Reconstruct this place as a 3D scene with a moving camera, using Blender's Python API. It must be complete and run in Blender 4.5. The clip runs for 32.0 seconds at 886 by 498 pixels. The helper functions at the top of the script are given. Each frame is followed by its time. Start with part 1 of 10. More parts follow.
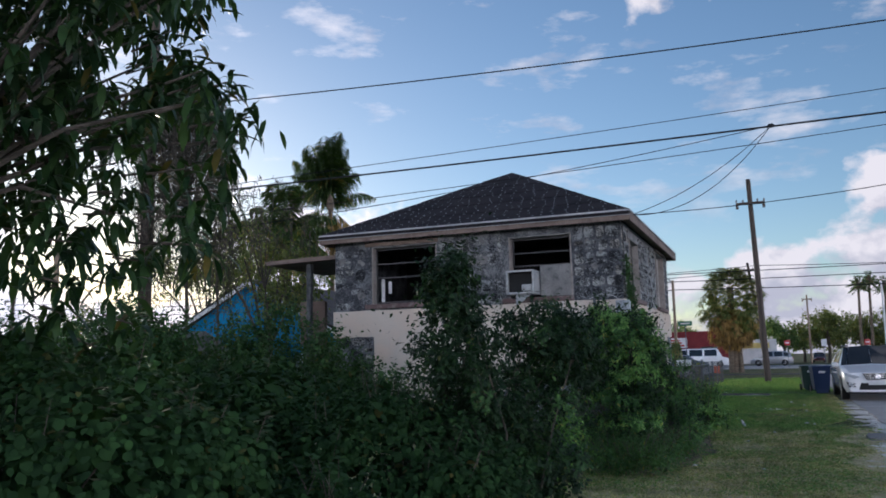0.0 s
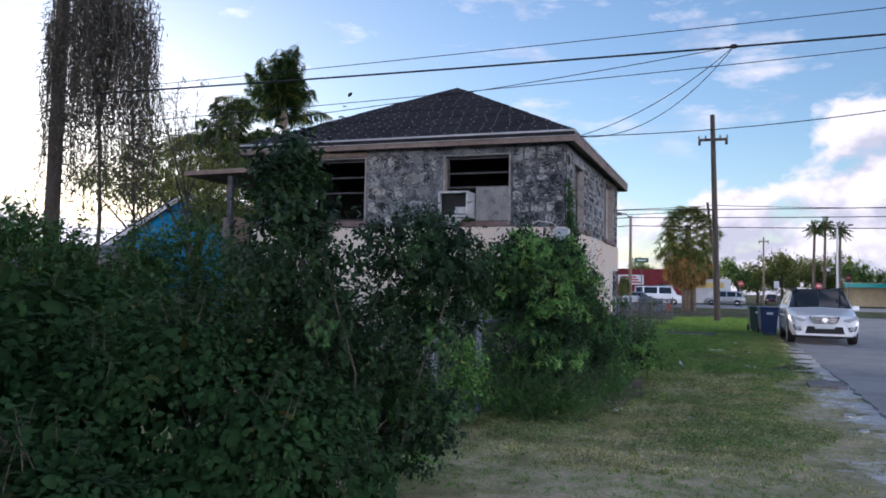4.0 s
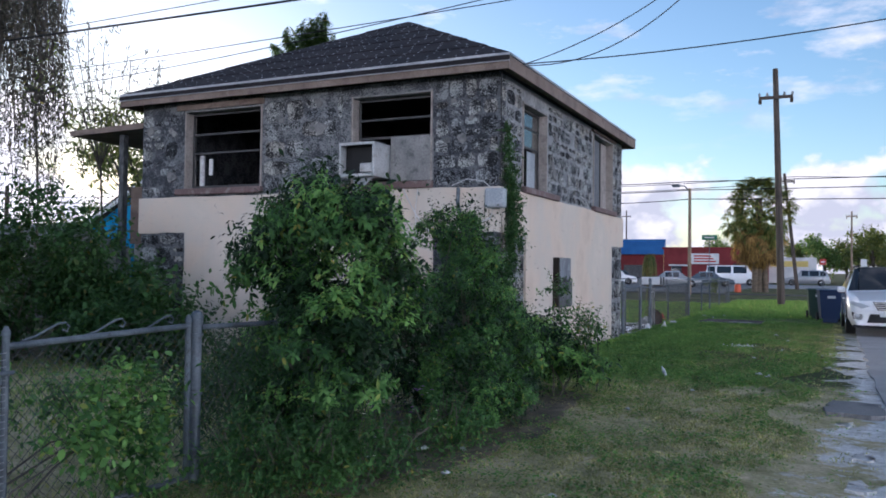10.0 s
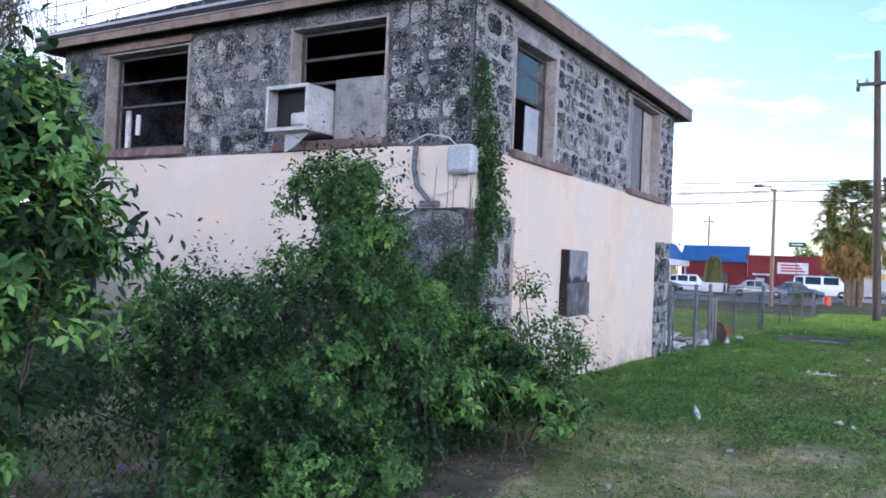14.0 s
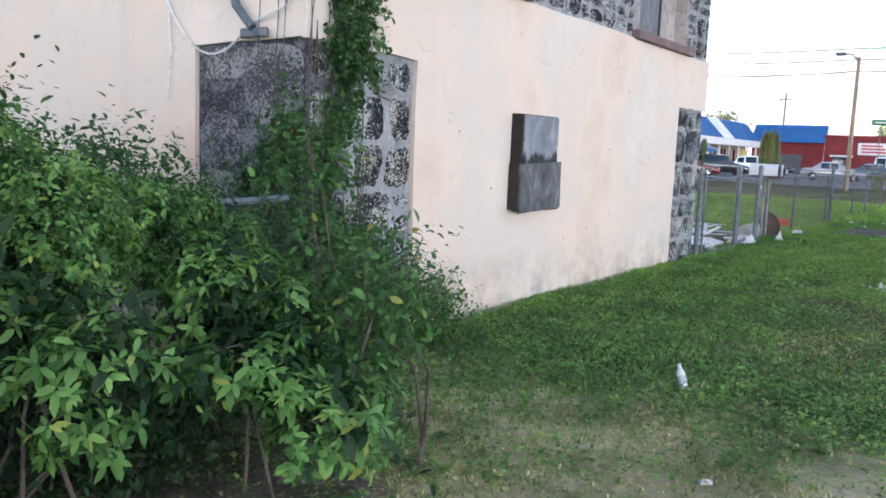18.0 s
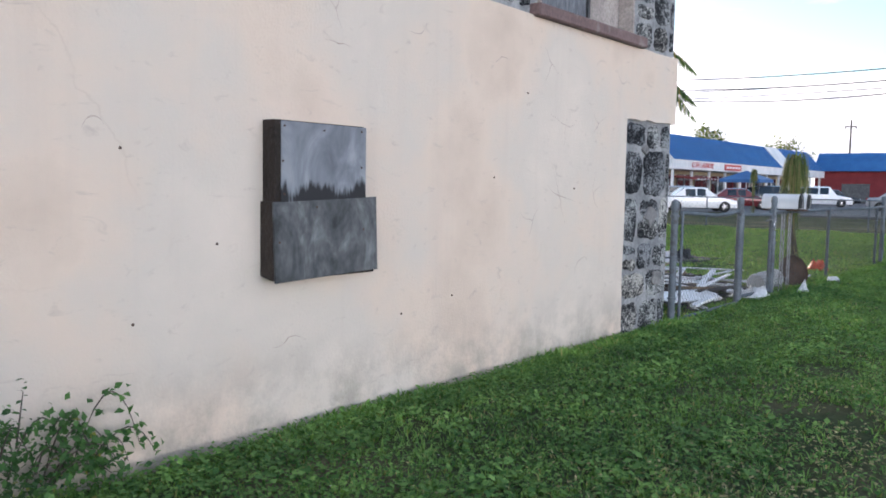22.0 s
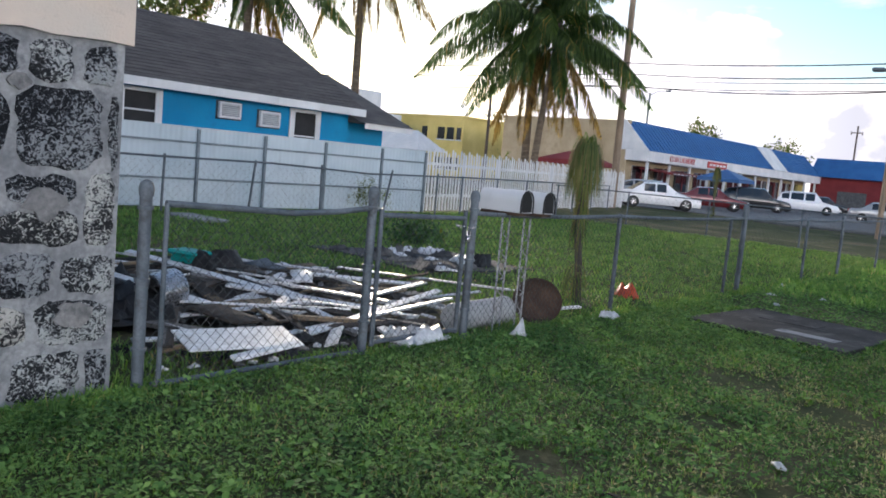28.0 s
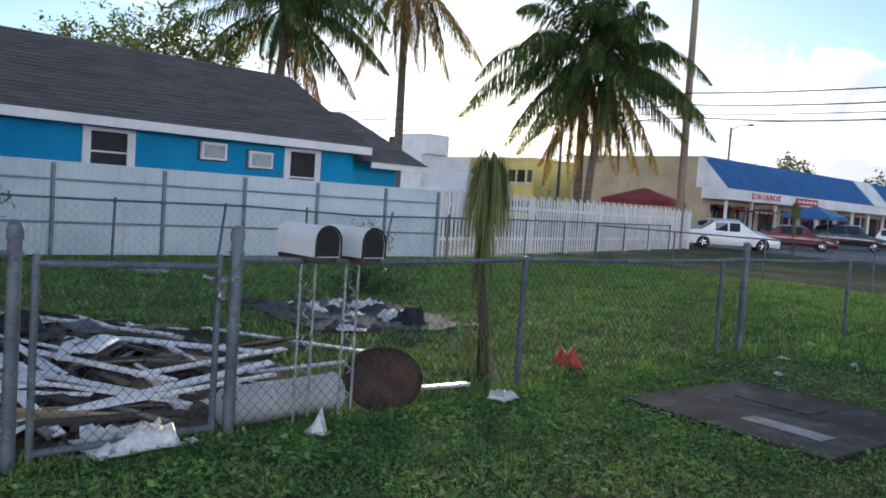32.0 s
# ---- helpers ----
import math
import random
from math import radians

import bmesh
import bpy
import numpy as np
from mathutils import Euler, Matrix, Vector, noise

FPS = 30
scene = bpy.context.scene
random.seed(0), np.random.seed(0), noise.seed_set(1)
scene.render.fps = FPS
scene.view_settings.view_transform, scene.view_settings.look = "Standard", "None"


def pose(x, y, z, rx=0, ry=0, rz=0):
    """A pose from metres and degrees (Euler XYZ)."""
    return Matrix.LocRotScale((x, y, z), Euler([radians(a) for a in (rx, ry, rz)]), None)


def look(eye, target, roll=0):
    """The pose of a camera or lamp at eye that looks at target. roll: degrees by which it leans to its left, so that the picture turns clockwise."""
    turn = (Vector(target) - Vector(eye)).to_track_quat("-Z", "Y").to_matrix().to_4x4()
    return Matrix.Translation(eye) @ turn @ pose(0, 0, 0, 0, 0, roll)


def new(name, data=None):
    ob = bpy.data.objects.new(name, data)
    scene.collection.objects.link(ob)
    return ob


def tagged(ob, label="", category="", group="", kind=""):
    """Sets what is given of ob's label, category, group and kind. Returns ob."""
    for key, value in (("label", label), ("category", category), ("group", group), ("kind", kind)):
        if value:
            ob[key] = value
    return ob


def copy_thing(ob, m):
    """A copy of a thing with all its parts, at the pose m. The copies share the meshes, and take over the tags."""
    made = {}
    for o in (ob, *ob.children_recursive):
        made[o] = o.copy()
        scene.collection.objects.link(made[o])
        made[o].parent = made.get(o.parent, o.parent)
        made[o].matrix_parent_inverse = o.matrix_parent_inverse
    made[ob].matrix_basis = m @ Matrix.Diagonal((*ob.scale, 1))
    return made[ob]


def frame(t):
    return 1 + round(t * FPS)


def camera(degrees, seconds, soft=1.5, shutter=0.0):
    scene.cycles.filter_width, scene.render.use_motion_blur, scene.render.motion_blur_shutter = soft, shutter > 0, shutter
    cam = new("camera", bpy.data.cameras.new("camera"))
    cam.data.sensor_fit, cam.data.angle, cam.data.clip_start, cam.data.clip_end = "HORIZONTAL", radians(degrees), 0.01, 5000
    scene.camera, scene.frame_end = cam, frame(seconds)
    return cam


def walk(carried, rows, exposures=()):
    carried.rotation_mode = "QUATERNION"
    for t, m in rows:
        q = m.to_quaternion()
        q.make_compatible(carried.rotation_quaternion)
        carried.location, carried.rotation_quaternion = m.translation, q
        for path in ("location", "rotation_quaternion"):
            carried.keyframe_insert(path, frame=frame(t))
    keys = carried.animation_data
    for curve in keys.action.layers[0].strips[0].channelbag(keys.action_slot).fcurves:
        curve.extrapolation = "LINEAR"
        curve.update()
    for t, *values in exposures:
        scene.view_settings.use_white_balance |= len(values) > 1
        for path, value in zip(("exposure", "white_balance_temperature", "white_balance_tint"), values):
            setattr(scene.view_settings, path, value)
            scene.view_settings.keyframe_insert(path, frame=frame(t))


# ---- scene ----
cam = camera(57.4, 32.0, 1.75)
EXPOSURES = [(0, 0.3, 5500, 14), (3.5, 0.66, 5500, 18), (9, 0.68, 5450, 14), (13.5, 1.45, 5300, 20), (15.5, 1.82, 5900, 12), (17, 1.8, 5850, 12), (20, 1.68, 5800, 12), (22, 1.4, 5800, 12), (23, 1.1, 5850, 12), (25, 1.0, 5900, 14), (25.9, 0.45, 5900, 12), (26.5, 0.45, 5900, 12), (28.5, 1.15, 5900, 12), (30, 0.6, 5650, 11), (31, 0.02, 5450, 10), (32, 0.8, 5600, 11)]
PATH = [
    (0, (0.774, 1.908, 1.461), (0.024, 3.742, 1.734), -1.2),
    (0.5, (0.814, 1.854, 1.444), (0.101, 3.702, 1.726), -1.7),
    (1, (0.841, 1.87, 1.439), (0.149, 3.726, 1.719), -1.2),
    (1.5, (0.867, 1.908, 1.417), (0.177, 3.77, 1.657), -0.1),
    (2, (0.83, 2.085, 1.423), (0.159, 3.961, 1.6), 0.8),
    (2.5, (0.784, 2.399, 1.412), (0.128, 4.281, 1.571), 0.3),
    (3, (0.827, 2.709, 1.4), (0.198, 4.603, 1.525), 0.5),
    (3.5, (0.91, 3.072, 1.414), (0.265, 4.964, 1.5), 0.7),
    (5.5, (1.233, 4.599, 1.474), (0.47, 6.44, 1.645), 1.5),
    (6, (1.444, 4.908, 1.499), (0.708, 6.766, 1.577), 0.1),
    (6.5, (1.511, 5.206, 1.485), (0.847, 7.092, 1.546), 0.4),
    (7, (1.612, 5.647, 1.475), (0.998, 7.55, 1.528), -1.0),
    (7.5, (1.687, 6.043, 1.492), (0.985, 7.916, 1.497), -1.3),
    (8, (1.728, 6.456, 1.502), (1.0, 8.319, 1.513), -0.1),
    (8.5, (1.809, 6.859, 1.467), (1.029, 8.7, 1.498), -0.7),
    (9, (1.888, 7.249, 1.486), (0.996, 9.039, 1.501), -0.5),
    (9.5, (1.929, 7.631, 1.499), (1.083, 9.444, 1.521), -0.0),
    (10, (2.089, 8.005, 1.476), (1.228, 9.81, 1.524), 0.7),
    (10.5, (2.12, 8.389, 1.474), (1.202, 10.165, 1.542), 1.6),
    (11, (2.045, 8.798, 1.476), (1.157, 10.589, 1.536), 1.1),
    (11.5, (2.06, 9.21, 1.463), (1.117, 10.973, 1.476), 1.9),
    (12, (1.998, 9.666, 1.418), (1.061, 11.433, 1.442), 2.5),
    (12.5, (2.026, 10.064, 1.373), (1.107, 11.841, 1.397), 2.7),
    (13, (2.021, 10.527, 1.396), (0.988, 12.24, 1.427), 3.2),
    (13.5, (1.965, 11.005, 1.392), (0.958, 12.732, 1.448), 2.7),
    (15.5, (1.863, 12.812, 1.346), (0.693, 14.434, 1.305), 1.3),
    (16, (1.768, 13.259, 1.321), (0.723, 14.961, 1.219), 1.1),
    (16.5, (1.759, 13.684, 1.325), (0.748, 15.399, 1.139), 2.6),
    (17, (1.705, 14.102, 1.339), (0.628, 15.774, 1.131), 4.6),
    (17.5, (1.588, 14.488, 1.368), (0.537, 16.175, 1.152), 3.4),
    (18, (1.539, 14.922, 1.371), (0.391, 16.54, 1.122), 2.4),
    (18.5, (1.435, 15.321, 1.337), (0.207, 16.883, 1.103), 3.5),
    (19, (1.36, 15.755, 1.359), (0.119, 17.311, 1.165), 2.3),
    (19.5, (1.342, 16.153, 1.358), (0.042, 17.657, 1.138), 2.1),
    (20, (1.268, 16.609, 1.367), (0.019, 18.155, 1.14), 2.7),
    (20.5, (1.315, 17.027, 1.344), (0.088, 18.59, 1.121), 3.8),
    (21, (1.353, 17.35, 1.337), (0.029, 18.831, 1.107), 3.8),
    (21.5, (1.293, 17.81, 1.373), (0.056, 19.372, 1.205), 3.0),
    (22, (1.39, 18.25, 1.361), (0.113, 19.781, 1.203), 1.0),
    (22.5, (1.376, 18.674, 1.354), (0.058, 20.173, 1.231), 1.4),
    (23, (1.418, 19.148, 1.419), (0.137, 20.681, 1.328), 0.1),
    (23.5, (1.519, 19.588, 1.44), (0.239, 21.123, 1.368), -0.7),
    (24, (1.498, 20.076, 1.45), (0.268, 21.651, 1.368), -0.7),
    (24.5, (1.622, 20.526, 1.451), (0.44, 22.13, 1.274), 0.2),
    (25, (1.687, 20.908, 1.451), (0.533, 22.529, 1.25), 1.9),
    (25.5, (1.771, 21.397, 1.478), (0.631, 23.037, 1.386), 1.5),
    (26, (1.951, 21.794, 1.51), (0.695, 23.349, 1.423), 1.5),
    (26.5, (2.062, 22.328, 1.484), (0.881, 23.936, 1.351), 2.6),
    (28.5, (2.329, 24.017, 1.513), (1.006, 25.502, 1.299), 5.4),
    (29, (2.279, 24.471, 1.511), (0.922, 25.934, 1.374), 4.6),
    (29.5, (2.362, 24.822, 1.513), (0.963, 26.246, 1.394), 3.8),
    (30, (2.329, 25.211, 1.526), (0.85, 26.556, 1.473), 3.7),
    (30.5, (2.302, 25.619, 1.53), (0.952, 27.094, 1.5), 4.3),
    (31, (2.32, 26.005, 1.487), (0.88, 27.387, 1.36), 5.0),
    (31.5, (2.323, 26.345, 1.496), (0.812, 27.643, 1.314), 5.6),
    (32, (2.34, 26.702, 1.527), (0.872, 28.056, 1.408), 3.9),
]
walk(cam, [(t, look(eye, target, roll)) for t, eye, target, roll in PATH], EXPOSURES)

# ---- sky, sun ----
SUN_AZ, SUN_EL = 46.0, 9.0   # degrees to the left of +y, above the horizon
world = bpy.data.worlds.new("sky")
scene.world = world
world.use_nodes = True
wn, wl = world.node_tree.nodes, world.node_tree.links
wn.clear()
w_out, w_bg = wn.new("ShaderNodeOutputWorld"), wn.new("ShaderNodeBackground")
sky = wn.new("ShaderNodeTexSky")
sky.sky_type, sky.sun_disc = "NISHITA", False
sky.sun_elevation, sky.sun_rotation = radians(SUN_EL), radians(-SUN_AZ)
sky.air_density, sky.dust_density, sky.ozone_density = 1.0, 0.28, 1.7
w_co = wn.new("ShaderNodeTexCoord")
w_sep = wn.new("ShaderNodeSeparateXYZ")
wl.new(w_co.outputs["Generated"], w_sep.inputs[0])

def w_calc(op, *vals):
    nd = wn.new("ShaderNodeMath")
    nd.operation = op
    for sock, v in zip(nd.inputs, vals):
        if isinstance(v, (int, float)):
            sock.default_value = v
        else:
            wl.new(v, sock)
    return nd.outputs[0]


def w_span(v, a, b, c, d):
    nd = wn.new("ShaderNodeMapRange")
    for k, q in enumerate((a, b, c, d)):
        nd.inputs[k + 1].default_value = q
    wl.new(v, nd.inputs[0])
    return nd.outputs[0]


def w_noise(vec, scale, detail, rough):
    nd = wn.new("ShaderNodeTexNoise")
    nd.inputs["Scale"].default_value, nd.inputs["Detail"].default_value, nd.inputs["Roughness"].default_value = scale, detail, rough
    wl.new(vec, nd.inputs["Vector"])
    return nd.outputs["Fac"]


def w_at(az, el, z):
    nd = wn.new("ShaderNodeCombineXYZ")
    wl.new(az, nd.inputs[0])
    wl.new(el, nd.inputs[1])
    nd.inputs[2].default_value = z
    return nd.outputs[0]


# heaps of cumulus low over the horizon, thin wisps and small puffs above them
w_az, w_el = w_calc("ARCTAN2", w_sep.outputs[0], w_sep.outputs[1]), w_sep.outputs[2]
CLOUD_SEED = 3.1
w_flat = w_at(w_az, w_calc("MULTIPLY", w_el, 1.35), CLOUD_SEED)
w_heap = w_noise(w_flat, 4.0, 2, 0.5)
w_puff = w_noise(w_flat, 11.0, 8, 0.55)
w_off = w_at(w_calc("SUBTRACT", w_az, 0.022), w_calc("ADD", w_calc("MULTIPLY", w_el, 1.35), 0.026), CLOUD_SEED)
w_puff_off = w_noise(w_off, 11.0, 5, 0.55)
w_dens = w_calc("ADD", w_calc("ADD", w_calc("MULTIPLY", w_heap, 0.75), w_calc("MULTIPLY", w_puff, 0.55)), w_span(w_el, 0.03, 0.24, 0.22, -0.10))
w_mask = w_span(w_dens, 0.685, 0.745, 0.0, 1.0)
w_wisp = w_noise(w_at(w_calc("MULTIPLY", w_az, 1.3), w_calc("MULTIPLY", w_el, 4.2), 7.7), 5.5, 8, 0.6)
w_thin = w_calc("MULTIPLY", w_span(w_wisp, 0.55, 0.72, 0.0, 0.75), w_span(w_el, 0.12, 0.22, 0.0, 1.0))
w_mul_out = w_calc("MAXIMUM", w_mask, w_thin)
w_form = w_calc("ADD", w_calc("MULTIPLY", w_calc("SUBTRACT", w_puff, w_puff_off), 4.5), w_span(w_el, 0.0, 0.2, 0.42, 0.74))
w_cc = wn.new("ShaderNodeValToRGB")
w_cc.color_ramp.elements[0].position, w_cc.color_ramp.elements[0].color = 0.12, (4.2, 3.95, 4.05, 1)
w_cc.color_ramp.elements[1].position, w_cc.color_ramp.elements[1].color = 0.85, (6.9, 6.15, 5.6, 1)
wl.new(w_form, w_cc.inputs[0])
# clouds lit from the front opposite the sun, unseen, raised as added fill
w_dot = wn.new("ShaderNodeVectorMath")
w_dot.operation = "DOT_PRODUCT"
w_dot.inputs[1].default_value = (-math.sin(radians(SUN_AZ)), math.cos(radians(SUN_AZ)), 0.0)
wl.new(w_co.outputs["Generated"], w_dot.inputs[0])
w_sum_out = w_calc("ADD", w_span(w_dot.outputs["Value"], 0.45, -0.75, 1.0, 6.2), w_span(w_dot.outputs["Value"], 0.85, 0.98, 0.0, 0.7))
w_cl = wn.new("ShaderNodeVectorMath")
w_cl.operation = "SCALE"
wl.new(w_cc.outputs[0], w_cl.inputs[0])
wl.new(w_sum_out, w_cl.inputs["Scale"])
w_mix = wn.new("ShaderNodeMixRGB")
wl.new(w_mul_out, w_mix.inputs[0])
wl.new(sky.outputs[0], w_mix.inputs[1])
wl.new(w_cl.outputs[0], w_mix.inputs[2])
wl.new(w_mix.outputs[0], w_bg.inputs["Color"])
w_bg.inputs["Strength"].default_value = 0.105
wl.new(w_bg.outputs[0], w_out.inputs[0])

sun = new("sun", bpy.data.lights.new("sun", "SUN"))
sun.data.energy, sun.data.angle, sun.data.color = 2.2, radians(5.0), (1.0, 0.8, 0.56)
s_az, s_el = radians(SUN_AZ), radians(SUN_EL)
sun.matrix_world = look((0, 0, 60), (60 * math.sin(s_az), -60 * math.cos(s_az), 60 - 60 * math.tan(s_el)))

# ---- materials ----
def node_mat(name):
    m = bpy.data.materials.new(name)
    m.use_nodes = True
    nt = m.node_tree
    return m, nt.nodes, nt.links, nt.nodes["Principled BSDF"]


def ramp(nodes, stops):
    r = nodes.new("ShaderNodeValToRGB")
    els = r.color_ramp.elements
    while len(els) < len(stops):
        els.new(0.5)
    for e, (p, c) in zip(els, stops):
        e.position, e.color = p, (*c, 1) if len(c) == 3 else c
    return r


def coords(nodes, links, stretch=(1, 1, 1), shuffle=False):
    """Metres in the object's own space, moved by chance for copies."""
    tc, mp = nodes.new("ShaderNodeTexCoord"), nodes.new("ShaderNodeMapping")
    mp.inputs["Scale"].default_value = stretch
    links.new(tc.outputs["Object"], mp.inputs[0])
    if shuffle:
        oi, ml = nodes.new("ShaderNodeObjectInfo"), nodes.new("ShaderNodeMath")
        ml.operation = "MULTIPLY"
        ml.inputs[1].default_value = 60
        links.new(oi.outputs["Random"], ml.inputs[0])
        links.new(ml.outputs[0], mp.inputs["Location"])
    return mp.outputs[0]


def noise_tex(nodes, links, vec, scale, detail=5, rough=0.55, distort=0.0):
    n = nodes.new("ShaderNodeTexNoise")
    n.inputs["Scale"].default_value, n.inputs["Detail"].default_value = scale, detail
    n.inputs["Roughness"].default_value, n.inputs["Distortion"].default_value = rough, distort
    links.new(vec, n.inputs["Vector"])
    return n.outputs["Fac"]


def mixc(nodes, links, fac, a, b, kind="MIX"):
    mx = nodes.new("ShaderNodeMixRGB")
    mx.blend_type = kind
    for s, v in zip(mx.inputs, (fac, a, b)):
        if isinstance(v, (int, float)):
            s.default_value = v
        elif isinstance(v, tuple):
            s.default_value = (*v, 1)
        else:
            links.new(v, s)
    return mx.outputs[0]


def bump_to(nodes, links, bsdf, height, strength, dist=0.01):
    b = nodes.new("ShaderNodeBump")
    b.inputs["Strength"].default_value, b.inputs["Distance"].default_value = strength, dist
    links.new(height, b.inputs["Height"])
    links.new(b.outputs[0], bsdf.inputs["Normal"])


def pbr(name, c1, c2, rough=0.7, big=1.2, fine=40, bump=0.25, dist=0.004, metal=0.0, stain=None, stretch=(1, 1, 1), shuffle=False, spec=0.4, var=0.0):
    """Two colours in large patches, fine grain, stains on top, relief."""
    m, n, l, b = node_mat(name)
    v = coords(n, l, stretch, shuffle)
    r = ramp(n, [(0.35, c1), (0.65, c2)])
    l.new(noise_tex(n, l, v, big, 6), r.inputs[0])
    g = noise_tex(n, l, v, fine, 4)
    gr = ramp(n, [(0.3, (0.72,) * 3), (0.7, (1.12,) * 3)])
    l.new(g, gr.inputs[0])
    col = mixc(n, l, 1.0, r.outputs[0], gr.outputs[0], "MULTIPLY")
    if stain:
        sr = ramp(n, [(0.52, (0, 0, 0)), (0.68, (1, 1, 1))])
        l.new(noise_tex(n, l, v, big * 2.7, 8, 0.65), sr.inputs[0])
        col = mixc(n, l, sr.outputs[0], col, stain)
    if var:
        oi = n.new("ShaderNodeObjectInfo")
        vr = ramp(n, [(0, (1 - var,) * 3), (1, (1 + var * 0.4,) * 3)])
        l.new(oi.outputs["Random"], vr.inputs[0])
        col = mixc(n, l, 1.0, col, vr.outputs[0], "MULTIPLY")
    l.new(col, b.inputs["Base Color"])
    rr = n.new("ShaderNodeMapRange")
    rr.inputs[3].default_value, rr.inputs[4].default_value = max(rough - 0.12, 0.03), min(rough + 0.12, 1)
    l.new(g, rr.inputs[0])
    l.new(rr.outputs[0], b.inputs["Roughness"])
    b.inputs["Metallic"].default_value = metal
    b.inputs["Specular IOR Level"].default_value = spec
    if bump:
        bump_to(n, l, b, g, bump, dist)
    return m


def coral_mat(name, low, mid, high, scale=30):
    """Fossil coral rock: winding pale ridges and black pits."""
    m, n, l, b = node_mat(name)
    v = coords(n, l, (1, 1, 1), True)
    a = noise_tex(n, l, v, scale, 2.5, 0.5, 1.9)
    pick = ramp(n, [(0.30, (0.0,) * 3), (0.70, (1.0,) * 3)])
    l.new(noise_tex(n, l, v, 3.2, 4), pick.inputs[0])
    shift = n.new("ShaderNodeMath")
    shift.operation = "MULTIPLY_ADD"
    shift.inputs[1].default_value, shift.inputs[2].default_value = 0.30, -0.17
    l.new(pick.outputs[0], shift.inputs[0])
    add = n.new("ShaderNodeMath")
    add.operation = "ADD"
    l.new(a, add.inputs[0])
    l.new(shift.outputs[0], add.inputs[1])
    r = ramp(n, [(0.41, low), (0.49, mid), (0.58, high)])
    l.new(add.outputs[0], r.inputs[0])
    oi = n.new("ShaderNodeObjectInfo")
    vr = ramp(n, [(0, (0.55, 0.56, 0.60)), (0.35, (0.85, 0.86, 0.88)), (0.7, (1.05, 1.03, 1.0)), (1, (1.0, 0.92, 0.84))])
    l.new(oi.outputs["Random"], vr.inputs[0])
    col = mixc(n, l, 1.0, r.outputs[0], vr.outputs[0], "MULTIPLY")
    l.new(col, b.inputs["Base Color"])
    b.inputs["Roughness"].default_value = 0.95
    b.inputs["Specular IOR Level"].default_value = 0.15
    bump_to(n, l, b, add.outputs[0], 1.0, 0.035)
    return m


def leaf_mat(name, dark, light, dry=None, dry_part=0.06, glow=0.28, rough=0.55):
    """Leaves that differ one by one, let light through, and shine a little."""
    m, n, l, b = node_mat(name)
    geo = n.new("ShaderNodeNewGeometry")
    stops = [(0.0, dark), (1.0 - dry_part, light)]
    if dry:
        stops += [(1.0 - dry_part + 0.01, dry)]
    r = ramp(n, stops)
    l.new(geo.outputs["Random Per Island"], r.inputs[0])
    v = coords(n, l)
    pr = ramp(n, [(0.32, (0.52, 0.58, 0.55)), (0.68, (1.25, 1.22, 1.0))])
    l.new(noise_tex(n, l, v, 2.3, 6, 0.65), pr.inputs[0])
    col = mixc(n, l, 1.0, r.outputs[0], pr.outputs[0], "MULTIPLY")
    l.new(col, b.inputs["Base Color"])
    b.inputs["Roughness"].default_value = rough
    b.inputs["Specular IOR Level"].default_value = 0.22
    tr, mx = n.new("ShaderNodeBsdfTranslucent"), n.new("ShaderNodeMixShader")
    l.new(mixc(n, l, 1.0, col, (1.25, 1.3, 0.6), "MULTIPLY"), tr.inputs[0])
    mx.inputs[0].default_value = glow
    l.new(b.outputs[0], mx.inputs[1])
    l.new(tr.outputs[0], mx.inputs[2])
    l.new(mx.outputs[0], n["Material Output"].inputs[0])
    return m


